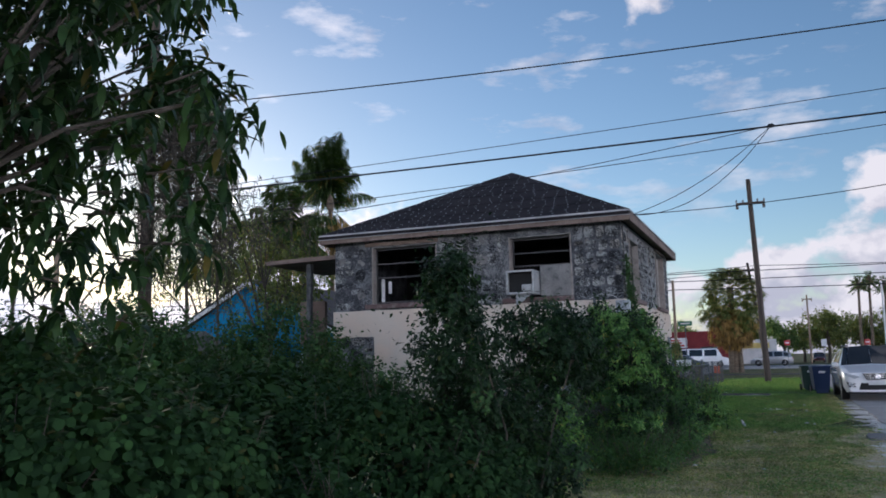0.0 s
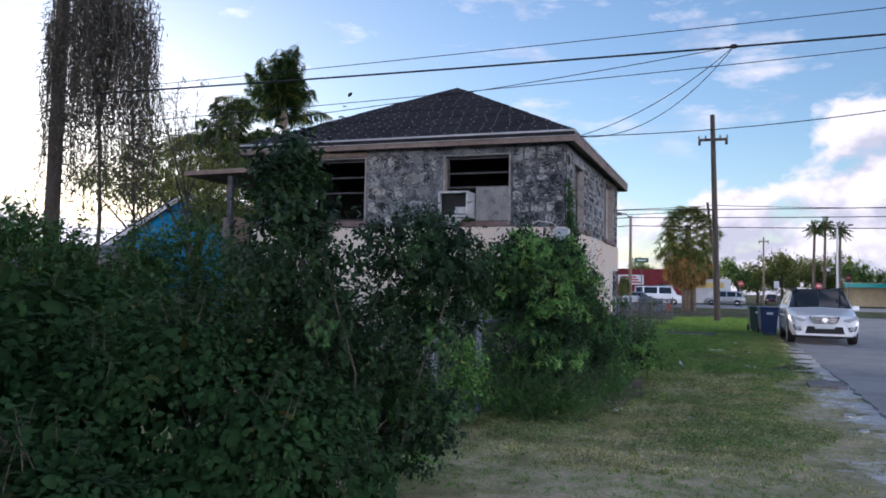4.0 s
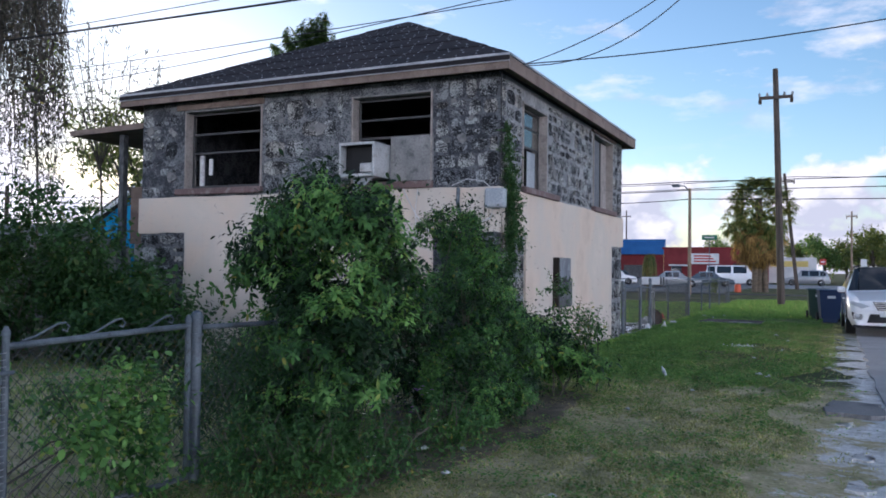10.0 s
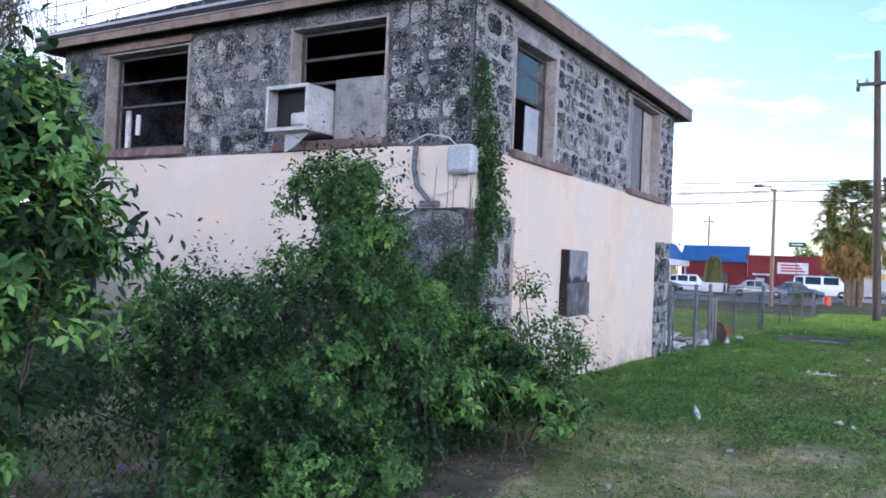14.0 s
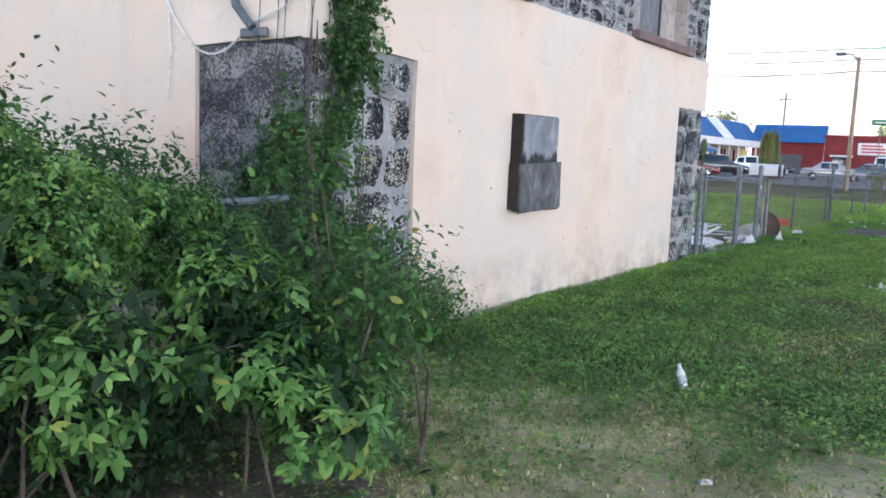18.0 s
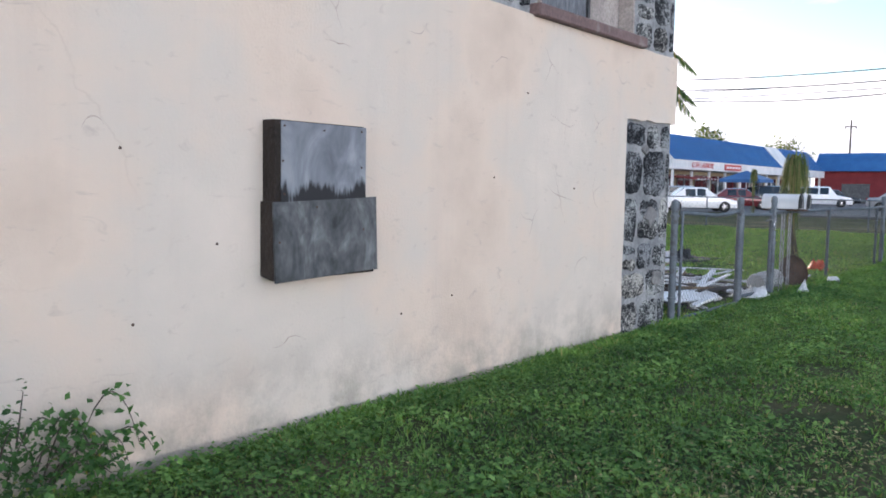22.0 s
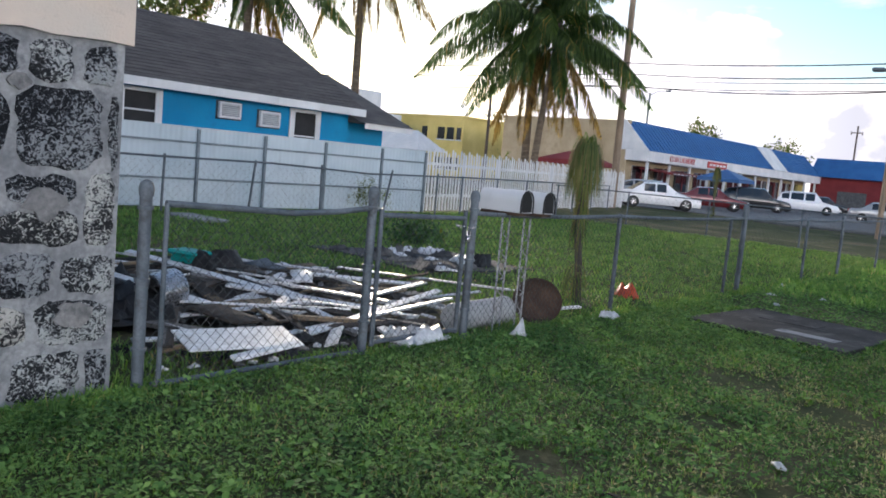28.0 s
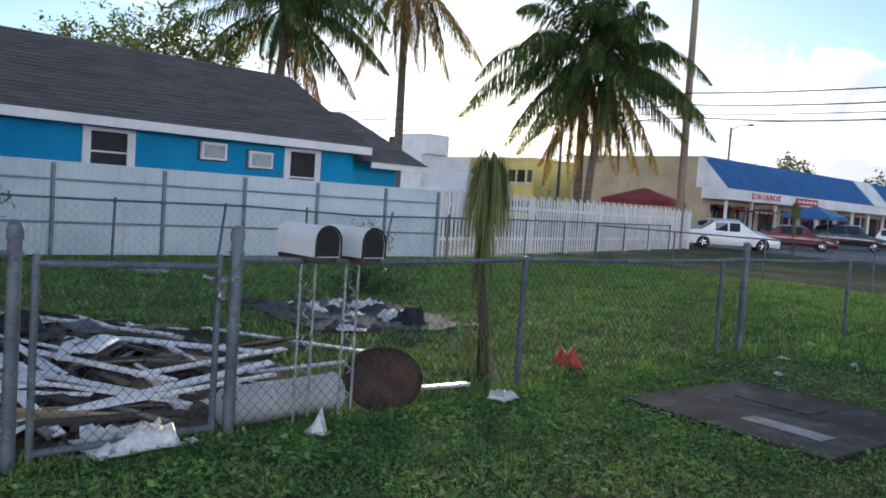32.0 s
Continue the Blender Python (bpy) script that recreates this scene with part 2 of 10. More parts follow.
def stucco_mat():
    m, n, l, b = node_mat("peach_stucco")
    v = coords(n, l)
    r = ramp(n, [(0.28, (0.54, 0.445, 0.36)), (0.42, (0.625, 0.525, 0.43)), (0.56, (0.57, 0.515, 0.445)), (0.75, (0.655, 0.575, 0.49))])
    l.new(noise_tex(n, l, v, 0.9, 6), r.inputs[0])
    # vertical water streaks
    vs = coords(n, l, (5, 5, 0.35))
    sr = ramp(n, [(0.55, (0, 0, 0)), (0.8, (0.4,) * 3)])
    l.new(noise_tex(n, l, vs, 1.0, 6), sr.inputs[0])
    col = mixc(n, l, sr.outputs[0], r.outputs[0], (0.50, 0.43, 0.37))
    # grey grime rising from the ground, broken up
    sep, mr = n.new("ShaderNodeSeparateXYZ"), n.new("ShaderNodeMapRange")
    tc = n.new("ShaderNodeTexCoord")
    l.new(tc.outputs["Object"], sep.inputs[0])
    mr.inputs[1].default_value, mr.inputs[2].default_value, mr.inputs[3].default_value, mr.inputs[4].default_value = 0.0, 0.55, 1.0, 0.0
    l.new(sep.outputs[2], mr.inputs[0])
    gm = n.new("ShaderNodeMath")
    gm.operation = "MULTIPLY"
    gr = ramp(n, [(0.40, (0, 0, 0)), (0.60, (1, 1, 1))])
    l.new(noise_tex(n, l, v, 3.5, 8, 0.65), gr.inputs[0])
    l.new(mr.outputs[0], gm.inputs[0])
    l.new(gr.outputs[0], gm.inputs[1])
    col = mixc(n, l, gm.outputs[0], col, (0.33, 0.30, 0.255))
    # small scuffs
    kr = ramp(n, [(0.60, (0, 0, 0)), (0.74, (0.5,) * 3)])
    l.new(noise_tex(n, l, coords(n, l, (1, 1.0, 2.2)), 6.5, 7, 0.6, 0.8), kr.inputs[0])
    col = mixc(n, l, kr.outputs[0], col, (0.40, 0.345, 0.30))
    # hairline cracks
    vo = n.new("ShaderNodeTexVoronoi")
    vo.feature = "DISTANCE_TO_EDGE"
    vo.inputs["Scale"].default_value = 0.75
    wob = n.new("ShaderNodeMixRGB")
    wob.inputs[0].default_value = 0.22
    l.new(v, wob.inputs[1])
    ncol = n.new("ShaderNodeTexNoise")
    ncol.inputs["Scale"].default_value, ncol.inputs["Detail"].default_value = 2.5, 6
    l.new(v, ncol.inputs["Vector"])
    l.new(ncol.outputs["Color"], wob.inputs[2])
    l.new(wob.outputs[0], vo.inputs["Vector"])
    cr = ramp(n, [(0.0, (0.16,) * 3), (0.004, (0, 0, 0))])
    l.new(vo.outputs["Distance"], cr.inputs[0])
    cm = ramp(n, [(0.58, (0, 0, 0)), (0.66, (1, 1, 1))])
    l.new(noise_tex(n, l, v, 0.8, 3), cm.inputs[0])
    cx = mixc(n, l, 1.0, cr.outputs[0], cm.outputs[0], "MULTIPLY")
    col = mixc(n, l, cx, col, (0.30, 0.22, 0.17))
    l.new(col, b.inputs["Base Color"])
    b.inputs["Roughness"].default_value = 0.9
    b.inputs["Specular IOR Level"].default_value = 0.2
    h = mixc(n, l, 0.35, noise_tex(n, l, v, 2.2, 5), noise_tex(n, l, v, 60, 4))
    bump_to(n, l, b, h, 0.35, 0.03)
    return m


def ground_mat():
    """Soil under the grass: green, dry and bare patches, pale marl towards the road."""
    m, n, l, b = node_mat("lawn_soil")
    v = coords(n, l)
    r = ramp(n, [(0.3, (0.040, 0.058, 0.024)), (0.5, (0.070, 0.085, 0.038)), (0.68, (0.16, 0.135, 0.082))])
    l.new(noise_tex(n, l, v, 0.45, 8, 0.62), r.inputs[0])
    sep = n.new("ShaderNodeSeparateXYZ")
    l.new(v, sep.inputs[0])

    def step(out, lo, hi, up=True):
        mr = n.new("ShaderNodeMapRange")
        mr.inputs[1].default_value, mr.inputs[2].default_value = lo, hi
        mr.inputs[3].default_value, mr.inputs[4].default_value = (0, 1) if up else (1, 0)
        l.new(out, mr.inputs[0])
        return mr.outputs[0]

    def calc(op, p, q):
        mt = n.new("ShaderNodeMath")
        mt.operation = op
        for s, w in zip(mt.inputs, (p, q)):
            if isinstance(w, (int, float)):
                s.default_value = w
            else:
                l.new(w, s)
        return mt.outputs[0]

    wob = noise_tex(n, l, v, 1.1, 7, 0.65)
    # dry worn half of the verge
    dry = calc("MULTIPLY", step(calc("ADD", sep.outputs[1], calc("MULTIPLY", wob, 2.0)), 19.6, 20.9, False), step(sep.outputs[0], -10.0, -9.0))
    dr = ramp(n, [(0.30, (0.21, 0.20, 0.10)), (0.48, (0.40, 0.365, 0.215)), (0.68, (0.60, 0.515, 0.365))])
    l.new(noise_tex(n, l, v, 2.3, 7, 0.65), dr.inputs[0])
    col = mixc(n, l, dry, r.outputs[0], dr.outputs[0])
    # pale marl beside the road, thinning out
    edge = step(calc("ADD", sep.outputs[0], calc("MULTIPLY", calc("SUBTRACT", noise_tex(n, l, v, 0.8, 8, 0.68), 0.5), 5.2)), 2.15, 2.4)
    marl = calc("MULTIPLY", calc("MULTIPLY", edge, step(sep.outputs[0], 0.9, 1.6)), step(sep.outputs[1], 24, 32, False))
    near = step(sep.outputs[0], 2.9, 3.2, False)
    mc = ramp(n, [(0.3, (0.43, 0.42, 0.39)), (0.62, (0.76, 0.76, 0.75))])
    l.new(noise_tex(n, l, v, 5, 7, 0.65), mc.inputs[0])
    col = mixc(n, l, calc("MULTIPLY", marl, near), col, mc.outputs[0])
    f = ramp(n, [(0.3, (0.75,) * 3), (0.7, (1.35,) * 3)])
    l.new(noise_tex(n, l, v, 28, 6, 0.7), f.inputs[0])
    col = mixc(n, l, 1.0, col, f.outputs[0], "MULTIPLY")
    l.new(col, b.inputs["Base Color"])
    b.inputs["Roughness"].default_value = 0.95
    b.inputs["Specular IOR Level"].default_value = 0.1
    bump_to(n, l, b, noise_tex(n, l, v, 45, 6, 0.7), 0.8, 0.03)
    return m


def felt_mat():
    m, n, l, b = node_mat("roof_felt")
    v = coords(n, l)
    r = ramp(n, [(0.3, (0.012, 0.011, 0.013)), (0.7, (0.034, 0.029, 0.031))])
    l.new(noise_tex(n, l, v, 1.8, 6), r.inputs[0])
    l.new(r.outputs[0], b.inputs["Base Color"])
    b.inputs["Roughness"].default_value = 0.85
    b.inputs["Specular IOR Level"].default_value = 0.2
    bump_to(n, l, b, noise_tex(n, l, v, 70, 4), 0.5, 0.006)
    return m


def ply_mat(name, c1, c2, axis=(6, 6, 0.9)):
    """Weathered plywood with long grain and dark water marks."""
    m, n, l, b = node_mat(name)
    v = coords(n, l, axis, True)
    r = ramp(n, [(0.3, c1), (0.58, tuple(0.5 * (p + q) for p, q in zip(c1, c2))), (0.72, c2)])
    l.new(noise_tex(n, l, v, 1.3, 5, 0.55, 3.2), r.inputs[0])
    g = noise_tex(n, l, coords(n, l, tuple(a * 12 for a in axis)), 1.0, 5)
    gr = ramp(n, [(0.3, (0.6,) * 3), (0.7, (1.2,) * 3)])
    l.new(g, gr.inputs[0])
    col = mixc(n, l, 1.0, r.outputs[0], gr.outputs[0], "MULTIPLY")
    l.new(col, b.inputs["Base Color"])
    b.inputs["Roughness"].default_value = 0.85
    bump_to(n, l, b, g, 0.4, 0.004)
    return m


def glass_mat(name, tint=(0.8, 0.85, 0.86), rough=0.03):
    m, n, l, b = node_mat(name)
    b.inputs["Base Color"].default_value = (*tint, 1)
    b.inputs["Transmission Weight"].default_value = 1.0
    b.inputs["Roughness"].default_value, b.inputs["IOR"].default_value = rough, 1.45
    return m


def paint_mat(name, c, rough=0.25, coat=0.6, metal=0.0):
    m, n, l, b = node_mat(name)
    v = coords(n, l)
    r = ramp(n, [(0.35, tuple(x * 0.93 for x in c)), (0.65, c)])
    l.new(noise_tex(n, l, v, 2.0, 5), r.inputs[0])
    l.new(r.outputs[0], b.inputs["Base Color"])
    b.inputs["Roughness"].default_value, b.inputs["Coat Weight"].default_value, b.inputs["Metallic"].default_value = rough, coat, metal
    return m


def drip_ply_mat():
    """Blue-grey plywood, black drips standing up from its lower edge."""
    m, n, l, b = node_mat("dripping_plywood")
    v = coords(n, l, (2.4, 2.4, 1.3))
    r = ramp(n, [(0.3, (0.115, 0.125, 0.145)), (0.5, (0.19, 0.205, 0.23)), (0.72, (0.30, 0.32, 0.345))])
    l.new(noise_tex(n, l, v, 1.4, 6, 0.6, 1.6), r.inputs[0])
    sep, low = n.new("ShaderNodeSeparateXYZ"), n.new("ShaderNodeMapRange")
    tc = n.new("ShaderNodeTexCoord")
    l.new(tc.outputs["Object"], sep.inputs[0])
    l.new(sep.outputs[2], low.inputs[0])
    low.inputs[1].default_value, low.inputs[2].default_value, low.inputs[3].default_value, low.inputs[4].default_value = 0.43, 0.63, 0.36, -0.25
    ad = n.new("ShaderNodeMath")
    l.new(noise_tex(n, l, coords(n, l, (9, 9, 1.3)), 1.6, 5, 0.6, 0.3), ad.inputs[0])
    l.new(low.outputs[0], ad.inputs[1])
    dr = ramp(n, [(0.64, (0, 0, 0)), (0.76, (1, 1, 1))])
    l.new(ad.outputs[0], dr.inputs[0])
    col = mixc(n, l, dr.outputs[0], r.outputs[0], (0.016, 0.016, 0.018))
    l.new(col, b.inputs["Base Color"])
    b.inputs["Roughness"].default_value = 0.8
    bump_to(n, l, b, noise_tex(n, l, coords(n, l, (60, 60, 5)), 1.0, 4), 0.4, 0.004)
    return m


def smooth_paint(name, c1, c2, dirt):
    """Old paint: soft large patches, faint runs of dirt, hardly any grain."""
    m, n, l, b = node_mat(name)
    v = coords(n, l, (1, 1, 1), True)
    r = ramp(n, [(0.35, c1), (0.65, c2)])
    l.new(noise_tex(n, l, v, 0.9, 5), r.inputs[0])
    sr = ramp(n, [(0.55, (0, 0, 0)), (0.85, (0.7,) * 3)])
    l.new(noise_tex(n, l, coords(n, l, (3, 3, 0.5), True), 1.6, 7, 0.6), sr.inputs[0])
    l.new(mixc(n, l, sr.outputs[0], r.outputs[0], dirt), b.inputs["Base Color"])
    b.inputs["Roughness"].default_value = 0.6
    b.inputs["Specular IOR Level"].default_value = 0.3
    bump_to(n, l, b, noise_tex(n, l, v, 14, 4), 0.12, 0.004)
    return m


STUCCO, SOIL, FELT = stucco_mat(), ground_mat(), felt_mat()
CORAL = coral_mat("coral_rock", (0.024, 0.026, 0.029), (0.135, 0.142, 0.15), (0.48, 0.50, 0.49), 31)
MORTAR = coral_mat("rough_grey_mortar", (0.075, 0.08, 0.088), (0.18, 0.188, 0.197), (0.29, 0.298, 0.30), 26)
MORTAR_PALE = pbr("pale_mortar", (0.22, 0.228, 0.237), (0.37, 0.378, 0.38), 0.95, 3.5, 34, 0.5, 0.008, stain=(0.15, 0.155, 0.165))
CEMENT = pbr("cement_render", (0.19, 0.19, 0.19), (0.29, 0.285, 0.275), 0.95, 2.2, 40, 0.6, 0.01, stain=(0.09, 0.09, 0.095))
FASCIA = pbr("weathered_board", (0.165, 0.122, 0.10), (0.25, 0.195, 0.16), 0.8, 1.4, 60, 0.3, 0.004, stain=(0.12, 0.085, 0.07))
DRIP = pbr("drip_metal", (0.30, 0.31, 0.33), (0.42, 0.43, 0.45), 0.45, 2, 30, 0.1, metal=0.4)
TIN = pbr("tin_tag", (0.32, 0.33, 0.35), (0.5, 0.5, 0.5), 0.5, 3, 40, 0)
SILL = pbr("brown_sill_paint", (0.13, 0.085, 0.08), (0.19, 0.13, 0.125), 0.75, 2, 40, 0.3, stain=(0.25, 0.22, 0.21))
JAMB = pbr("beige_jamb", (0.30, 0.265, 0.24), (0.40, 0.36, 0.33), 0.9, 3, 40, 0.4, stain=(0.2, 0.18, 0.17))
CRACK = pbr("crack_shadow", (0.40, 0.33, 0.28), (0.52, 0.44, 0.38), 0.95, 3, 40, 0)
# near-black room surfaces; the dimness behind the openings is put into the colour
DARK_IN = pbr("darkened_interior", (0.012, 0.012, 0.013), (0.03, 0.029, 0.029), 0.95, 1.5, 20, 0.2)
WIN_DARK = pbr("bronze_window_bar", (0.03, 0.03, 0.032), (0.06, 0.058, 0.058), 0.5, 3, 40, 0.1)
WIN_WHITE = pbr("white_window_paint", (0.55, 0.56, 0.57), (0.68, 0.68, 0.68), 0.6, 2, 40, 0.15, stain=(0.35, 0.34, 0.33))
GLASS = glass_mat("window_glass")
PLY_DRIP = drip_ply_mat()
PLY = ply_mat("grey_plywood", (0.105, 0.115, 0.13), (0.225, 0.24, 0.26))
PLY_DARK = ply_mat("dark_plywood", (0.036, 0.040, 0.044), (0.19, 0.20, 0.205), (2.2, 2.2, 1.3))
GALV = pbr("galvanised_steel", (0.085, 0.105, 0.125), (0.155, 0.18, 0.205), 0.6, 4, 60, 0.2, 0.002, metal=0.2, stain=(0.06, 0.065, 0.07))
WIRE = pbr("fence_wire", (0.055, 0.06, 0.062), (0.10, 0.105, 0.105), 0.75, 8, 80, 0, metal=0.1, spec=0.15)
CABLE = pbr("black_cable", (0.012, 0.012, 0.013), (0.022, 0.022, 0.024), 0.6, 4, 40, 0)
POLE_WOOD = pbr("pole_wood", (0.060, 0.048, 0.040), (0.12, 0.095, 0.078), 0.9, 1.5, 50, 0.5, 0.008, stretch=(6, 6, 0.6))
POLE_TAN = pbr("tan_pole_wood", (0.20, 0.15, 0.105), (0.33, 0.25, 0.18), 0.9, 1.5, 50, 0.5, 0.008, stretch=(6, 6, 0.6))
BARK = pbr("grey_bark", (0.06, 0.05, 0.04), (0.13, 0.11, 0.09), 0.95, 5, 40, 0.8, 0.015)
PALM_BARK = pbr("palm_trunk", (0.11, 0.085, 0.06), (0.21, 0.165, 0.12), 0.95, 3, 30, 0.7, 0.015, stretch=(1, 1, 5))
ASPHALT = pbr("asphalt", (0.29, 0.29, 0.295), (0.37, 0.368, 0.372), 0.9, 0.5, 90, 0.6, 0.008, stain=(0.23, 0.228, 0.23))
SAND = pbr("pale_marl", (0.50, 0.49, 0.47), (0.72, 0.71, 0.69), 0.95, 3, 50, 0.6, 0.01, stain=(0.30, 0.29, 0.23))
SLAB_DARK = pbr("dark_concrete_slab", (0.038, 0.038, 0.04), (0.085, 0.085, 0.083), 0.95, 1.6, 40, 0.6, 0.008, stain=(0.12, 0.12, 0.115), spec=0.1)
CONCRETE = pbr("old_concrete", (0.045, 0.046, 0.05), (0.085, 0.085, 0.088), 0.9, 1.6, 50, 0.5, 0.006, stain=(0.11, 0.108, 0.10))
LITTER = pbr("leaf_litter", (0.07, 0.06, 0.042), (0.22, 0.185, 0.13), 0.95, 3.5, 46, 0.9, 0.02, stain=(0.05, 0.044, 0.034))
IRON_PALE = pbr("weathered_white_iron", (0.30, 0.31, 0.32), (0.50, 0.51, 0.52), 0.7, 6, 60, 0.2, stain=(0.14, 0.11, 0.09))
BUCKET = pbr("bright_tinned_steel", (0.34, 0.35, 0.37), (0.58, 0.59, 0.61), 0.28, 5, 60, 0.15, 0.002, metal=0.85, stain=(0.09, 0.09, 0.09))
DIRT = pbr("dark_dirt", (0.016, 0.012, 0.010), (0.042, 0.032, 0.025), 0.95, 2.5, 30, 0.9, 0.02)
TRIM_WHITE = pbr("white_painted_wood", (0.76, 0.77, 0.79), (0.87, 0.88, 0.89), 0.42, 2.5, 25, 0.15, stain=(0.60, 0.58, 0.56), shuffle=True, var=0.12, spec=0.6)
WOOD_BARE = pbr("bare_lumber", (0.20, 0.145, 0.09), (0.33, 0.25, 0.16), 0.85, 3, 50, 0.3, stretch=(5, 0.8, 5), shuffle=True, var=0.3)
WOOD_GREY = pbr("grey_lumber", (0.14, 0.135, 0.13), (0.25, 0.24, 0.23), 0.85, 3, 50, 0.3, stretch=(5, 0.8, 5), shuffle=True, var=0.3)
WOOD_DARK = pbr("dark_lumber", (0.045, 0.036, 0.03), (0.10, 0.082, 0.068), 0.9, 3, 50, 0.3, stretch=(5, 0.8, 5), shuffle=True, var=0.3)
BLUE_WALL = pbr("blue_wall_paint", (0.004, 0.215, 0.44), (0.008, 0.26, 0.50), 0.75, 0.8, 40, 0.2, stain=(0.01, 0.19, 0.38))
SHINGLE = pbr("grey_shingle", (0.090, 0.084, 0.082), (0.15, 0.138, 0.132), 0.95, 2.2, 30, 0.6, 0.006, stain=(0.065, 0.06, 0.06), stretch=(1, 0.5, 3), var=0.2)
FENCE_BLUE = smooth_paint("pale_fence_panel", (0.44, 0.52, 0.57), (0.55, 0.62, 0.66), (0.34, 0.39, 0.42))
FENCE_POST = pbr("grey_fence_post", (0.15, 0.19, 0.215), (0.24, 0.285, 0.315), 0.6, 2, 30, 0.1, stain=(0.11, 0.13, 0.145))
WHITE = smooth_paint("white_paint", (0.58, 0.60, 0.61), (0.72, 0.72, 0.72), (0.45, 0.45, 0.44))
TANK = smooth_paint("stained_tank_paint", (0.30, 0.31, 0.31), (0.50, 0.51, 0.51), (0.20, 0.15, 0.11))
LOT = pbr("worn_lot_asphalt", (0.16, 0.16, 0.163), (0.23, 0.227, 0.225), 0.9, 0.5, 60, 0.4, 0.008, stain=(0.09, 0.09, 0.092))
BEIGE = pbr("beige_wall", (0.42, 0.33, 0.20), (0.52, 0.42, 0.27), 0.9, 0.6, 20, 0.2, stain=(0.36, 0.28, 0.17))
YELLOW = pbr("yellow_wall", (0.66, 0.53, 0.17), (0.78, 0.64, 0.24), 0.9, 0.6, 20, 0.2)
RED_WALL = pbr("dark_red_wall", (0.16, 0.022, 0.026), (0.22, 0.034, 0.038), 0.85, 0.8, 20, 0.2)
BLUE_ROOF = pbr("blue_metal_roof", (0.02, 0.10, 0.28), (0.035, 0.14, 0.36), 0.45, 0.8, 20, 0.1)
DARK = pbr("dark_recess", (0.010, 0.010, 0.011), (0.022, 0.022, 0.024), 0.7, 2, 20, 0)
RUBBER = pbr("black_rubber", (0.010, 0.010, 0.010), (0.020, 0.020, 0.020), 0.8, 6, 60, 0.2)
CHROME = pbr("bright_metal", (0.45, 0.46, 0.47), (0.6, 0.6, 0.61), 0.25, 4, 40, 0, metal=0.9)
CAR_GLASS = paint_mat("dark_car_glass", (0.012, 0.015, 0.018), 0.06, 1.0)
LAMP_GLASS = paint_mat("headlamp_lens", (0.42, 0.45, 0.48), 0.1, 1.0)
RED_LENS = paint_mat("red_lamp_lens", (0.35, 0.01, 0.012), 0.15, 1.0)
RED = paint_mat("red_plastic", (0.42, 0.018, 0.016), 0.45, 0.2)
ORANGE = paint_mat("orange_plastic", (0.55, 0.075, 0.02), 0.5, 0.1)
TEAL = paint_mat("teal_plastic", (0.0, 0.36, 0.33), 0.45, 0.1)
GREEN_SIGN = paint_mat("green_sign", (0.0, 0.13, 0.06), 0.4, 0.1)
BIN_BLUE = paint_mat("blue_bin_plastic", (0.006, 0.028, 0.095), 0.5, 0.1)
BIN_GREEN = paint_mat("dark_green_bin_plastic", (0.006, 0.035, 0.026), 0.5, 0.1)
AC_WHITE = pbr("aged_white_casing", (0.40, 0.42, 0.43), (0.52, 0.53, 0.53), 0.5, 3, 40, 0.1, stain=(0.3, 0.29, 0.27))
JBOX = pbr("pale_grey_box", (0.30, 0.34, 0.37), (0.40, 0.43, 0.46), 0.5, 3, 40, 0.1)
PLASTIC = pbr("crumpled_white_plastic", (0.55, 0.57, 0.58), (0.72, 0.73, 0.73), 0.4, 9, 30, 0.5, 0.02)
BLACK_BAG = pbr("black_plastic_sheet", (0.008, 0.008, 0.009), (0.02, 0.02, 0.022), 0.6, 8, 25, 0.6, 0.02)
RUST = pbr("rusty_sheet", (0.045, 0.028, 0.020), (0.10, 0.062, 0.042), 0.9, 5, 40, 0.5, 0.006)
BUSH_BRIGHT = leaf_mat("bright_green_leaf", (0.034, 0.100, 0.032), (0.190, 0.355, 0.105), (0.34, 0.38, 0.10), 0.04, 0.3)
# leaf colour darkened to carry the shade in and under shrubs
BUSH_SHADE = leaf_mat("shaded_green_leaf", (0.0115, 0.030, 0.0125), (0.0255, 0.0575, 0.0215), (0.07, 0.08, 0.028), 0.02, 0.1)
BUSH_DARK = leaf_mat("dark_green_leaf", (0.0292, 0.0716, 0.0256), (0.0628, 0.1364, 0.0424), (0.160, 0.148, 0.051), 0.03, 0.18)
HEDGE = leaf_mat("hedge_vine_leaf", (0.017, 0.0454, 0.0157), (0.03, 0.0756, 0.0233), (0.08, 0.08, 0.025), 0.02, 0.1, 0.95)
BUSH_MID = leaf_mat("vine_leaf", (0.0374, 0.0947, 0.0322), (0.0946, 0.2013, 0.0588), (0.26, 0.25, 0.066), 0.03, 0.22)
BUSH_OLIVE = leaf_mat("olive_leaf", (0.080, 0.105, 0.036), (0.22, 0.25, 0.08), (0.280, 0.224, 0.084), 0.05, 0.3)
MANGO = leaf_mat("mango_leaf", (0.015, 0.039, 0.018), (0.045, 0.090, 0.033), (0.105, 0.090, 0.030), 0.04, 0.2, 0.4)
VINE_DRY = leaf_mat("dry_hanging_vine", (0.06, 0.056, 0.057), (0.14, 0.13, 0.125), (0.12, 0.095, 0.065), 0.1, 0.2, 0.8)
# far leaves lightened: distance haze and sun are put into the colour
HAZY_GREEN = leaf_mat("hazy_far_leaf", (0.085, 0.155, 0.055), (0.24, 0.34, 0.13), (0.30, 0.30, 0.12), 0.06, 0.38)
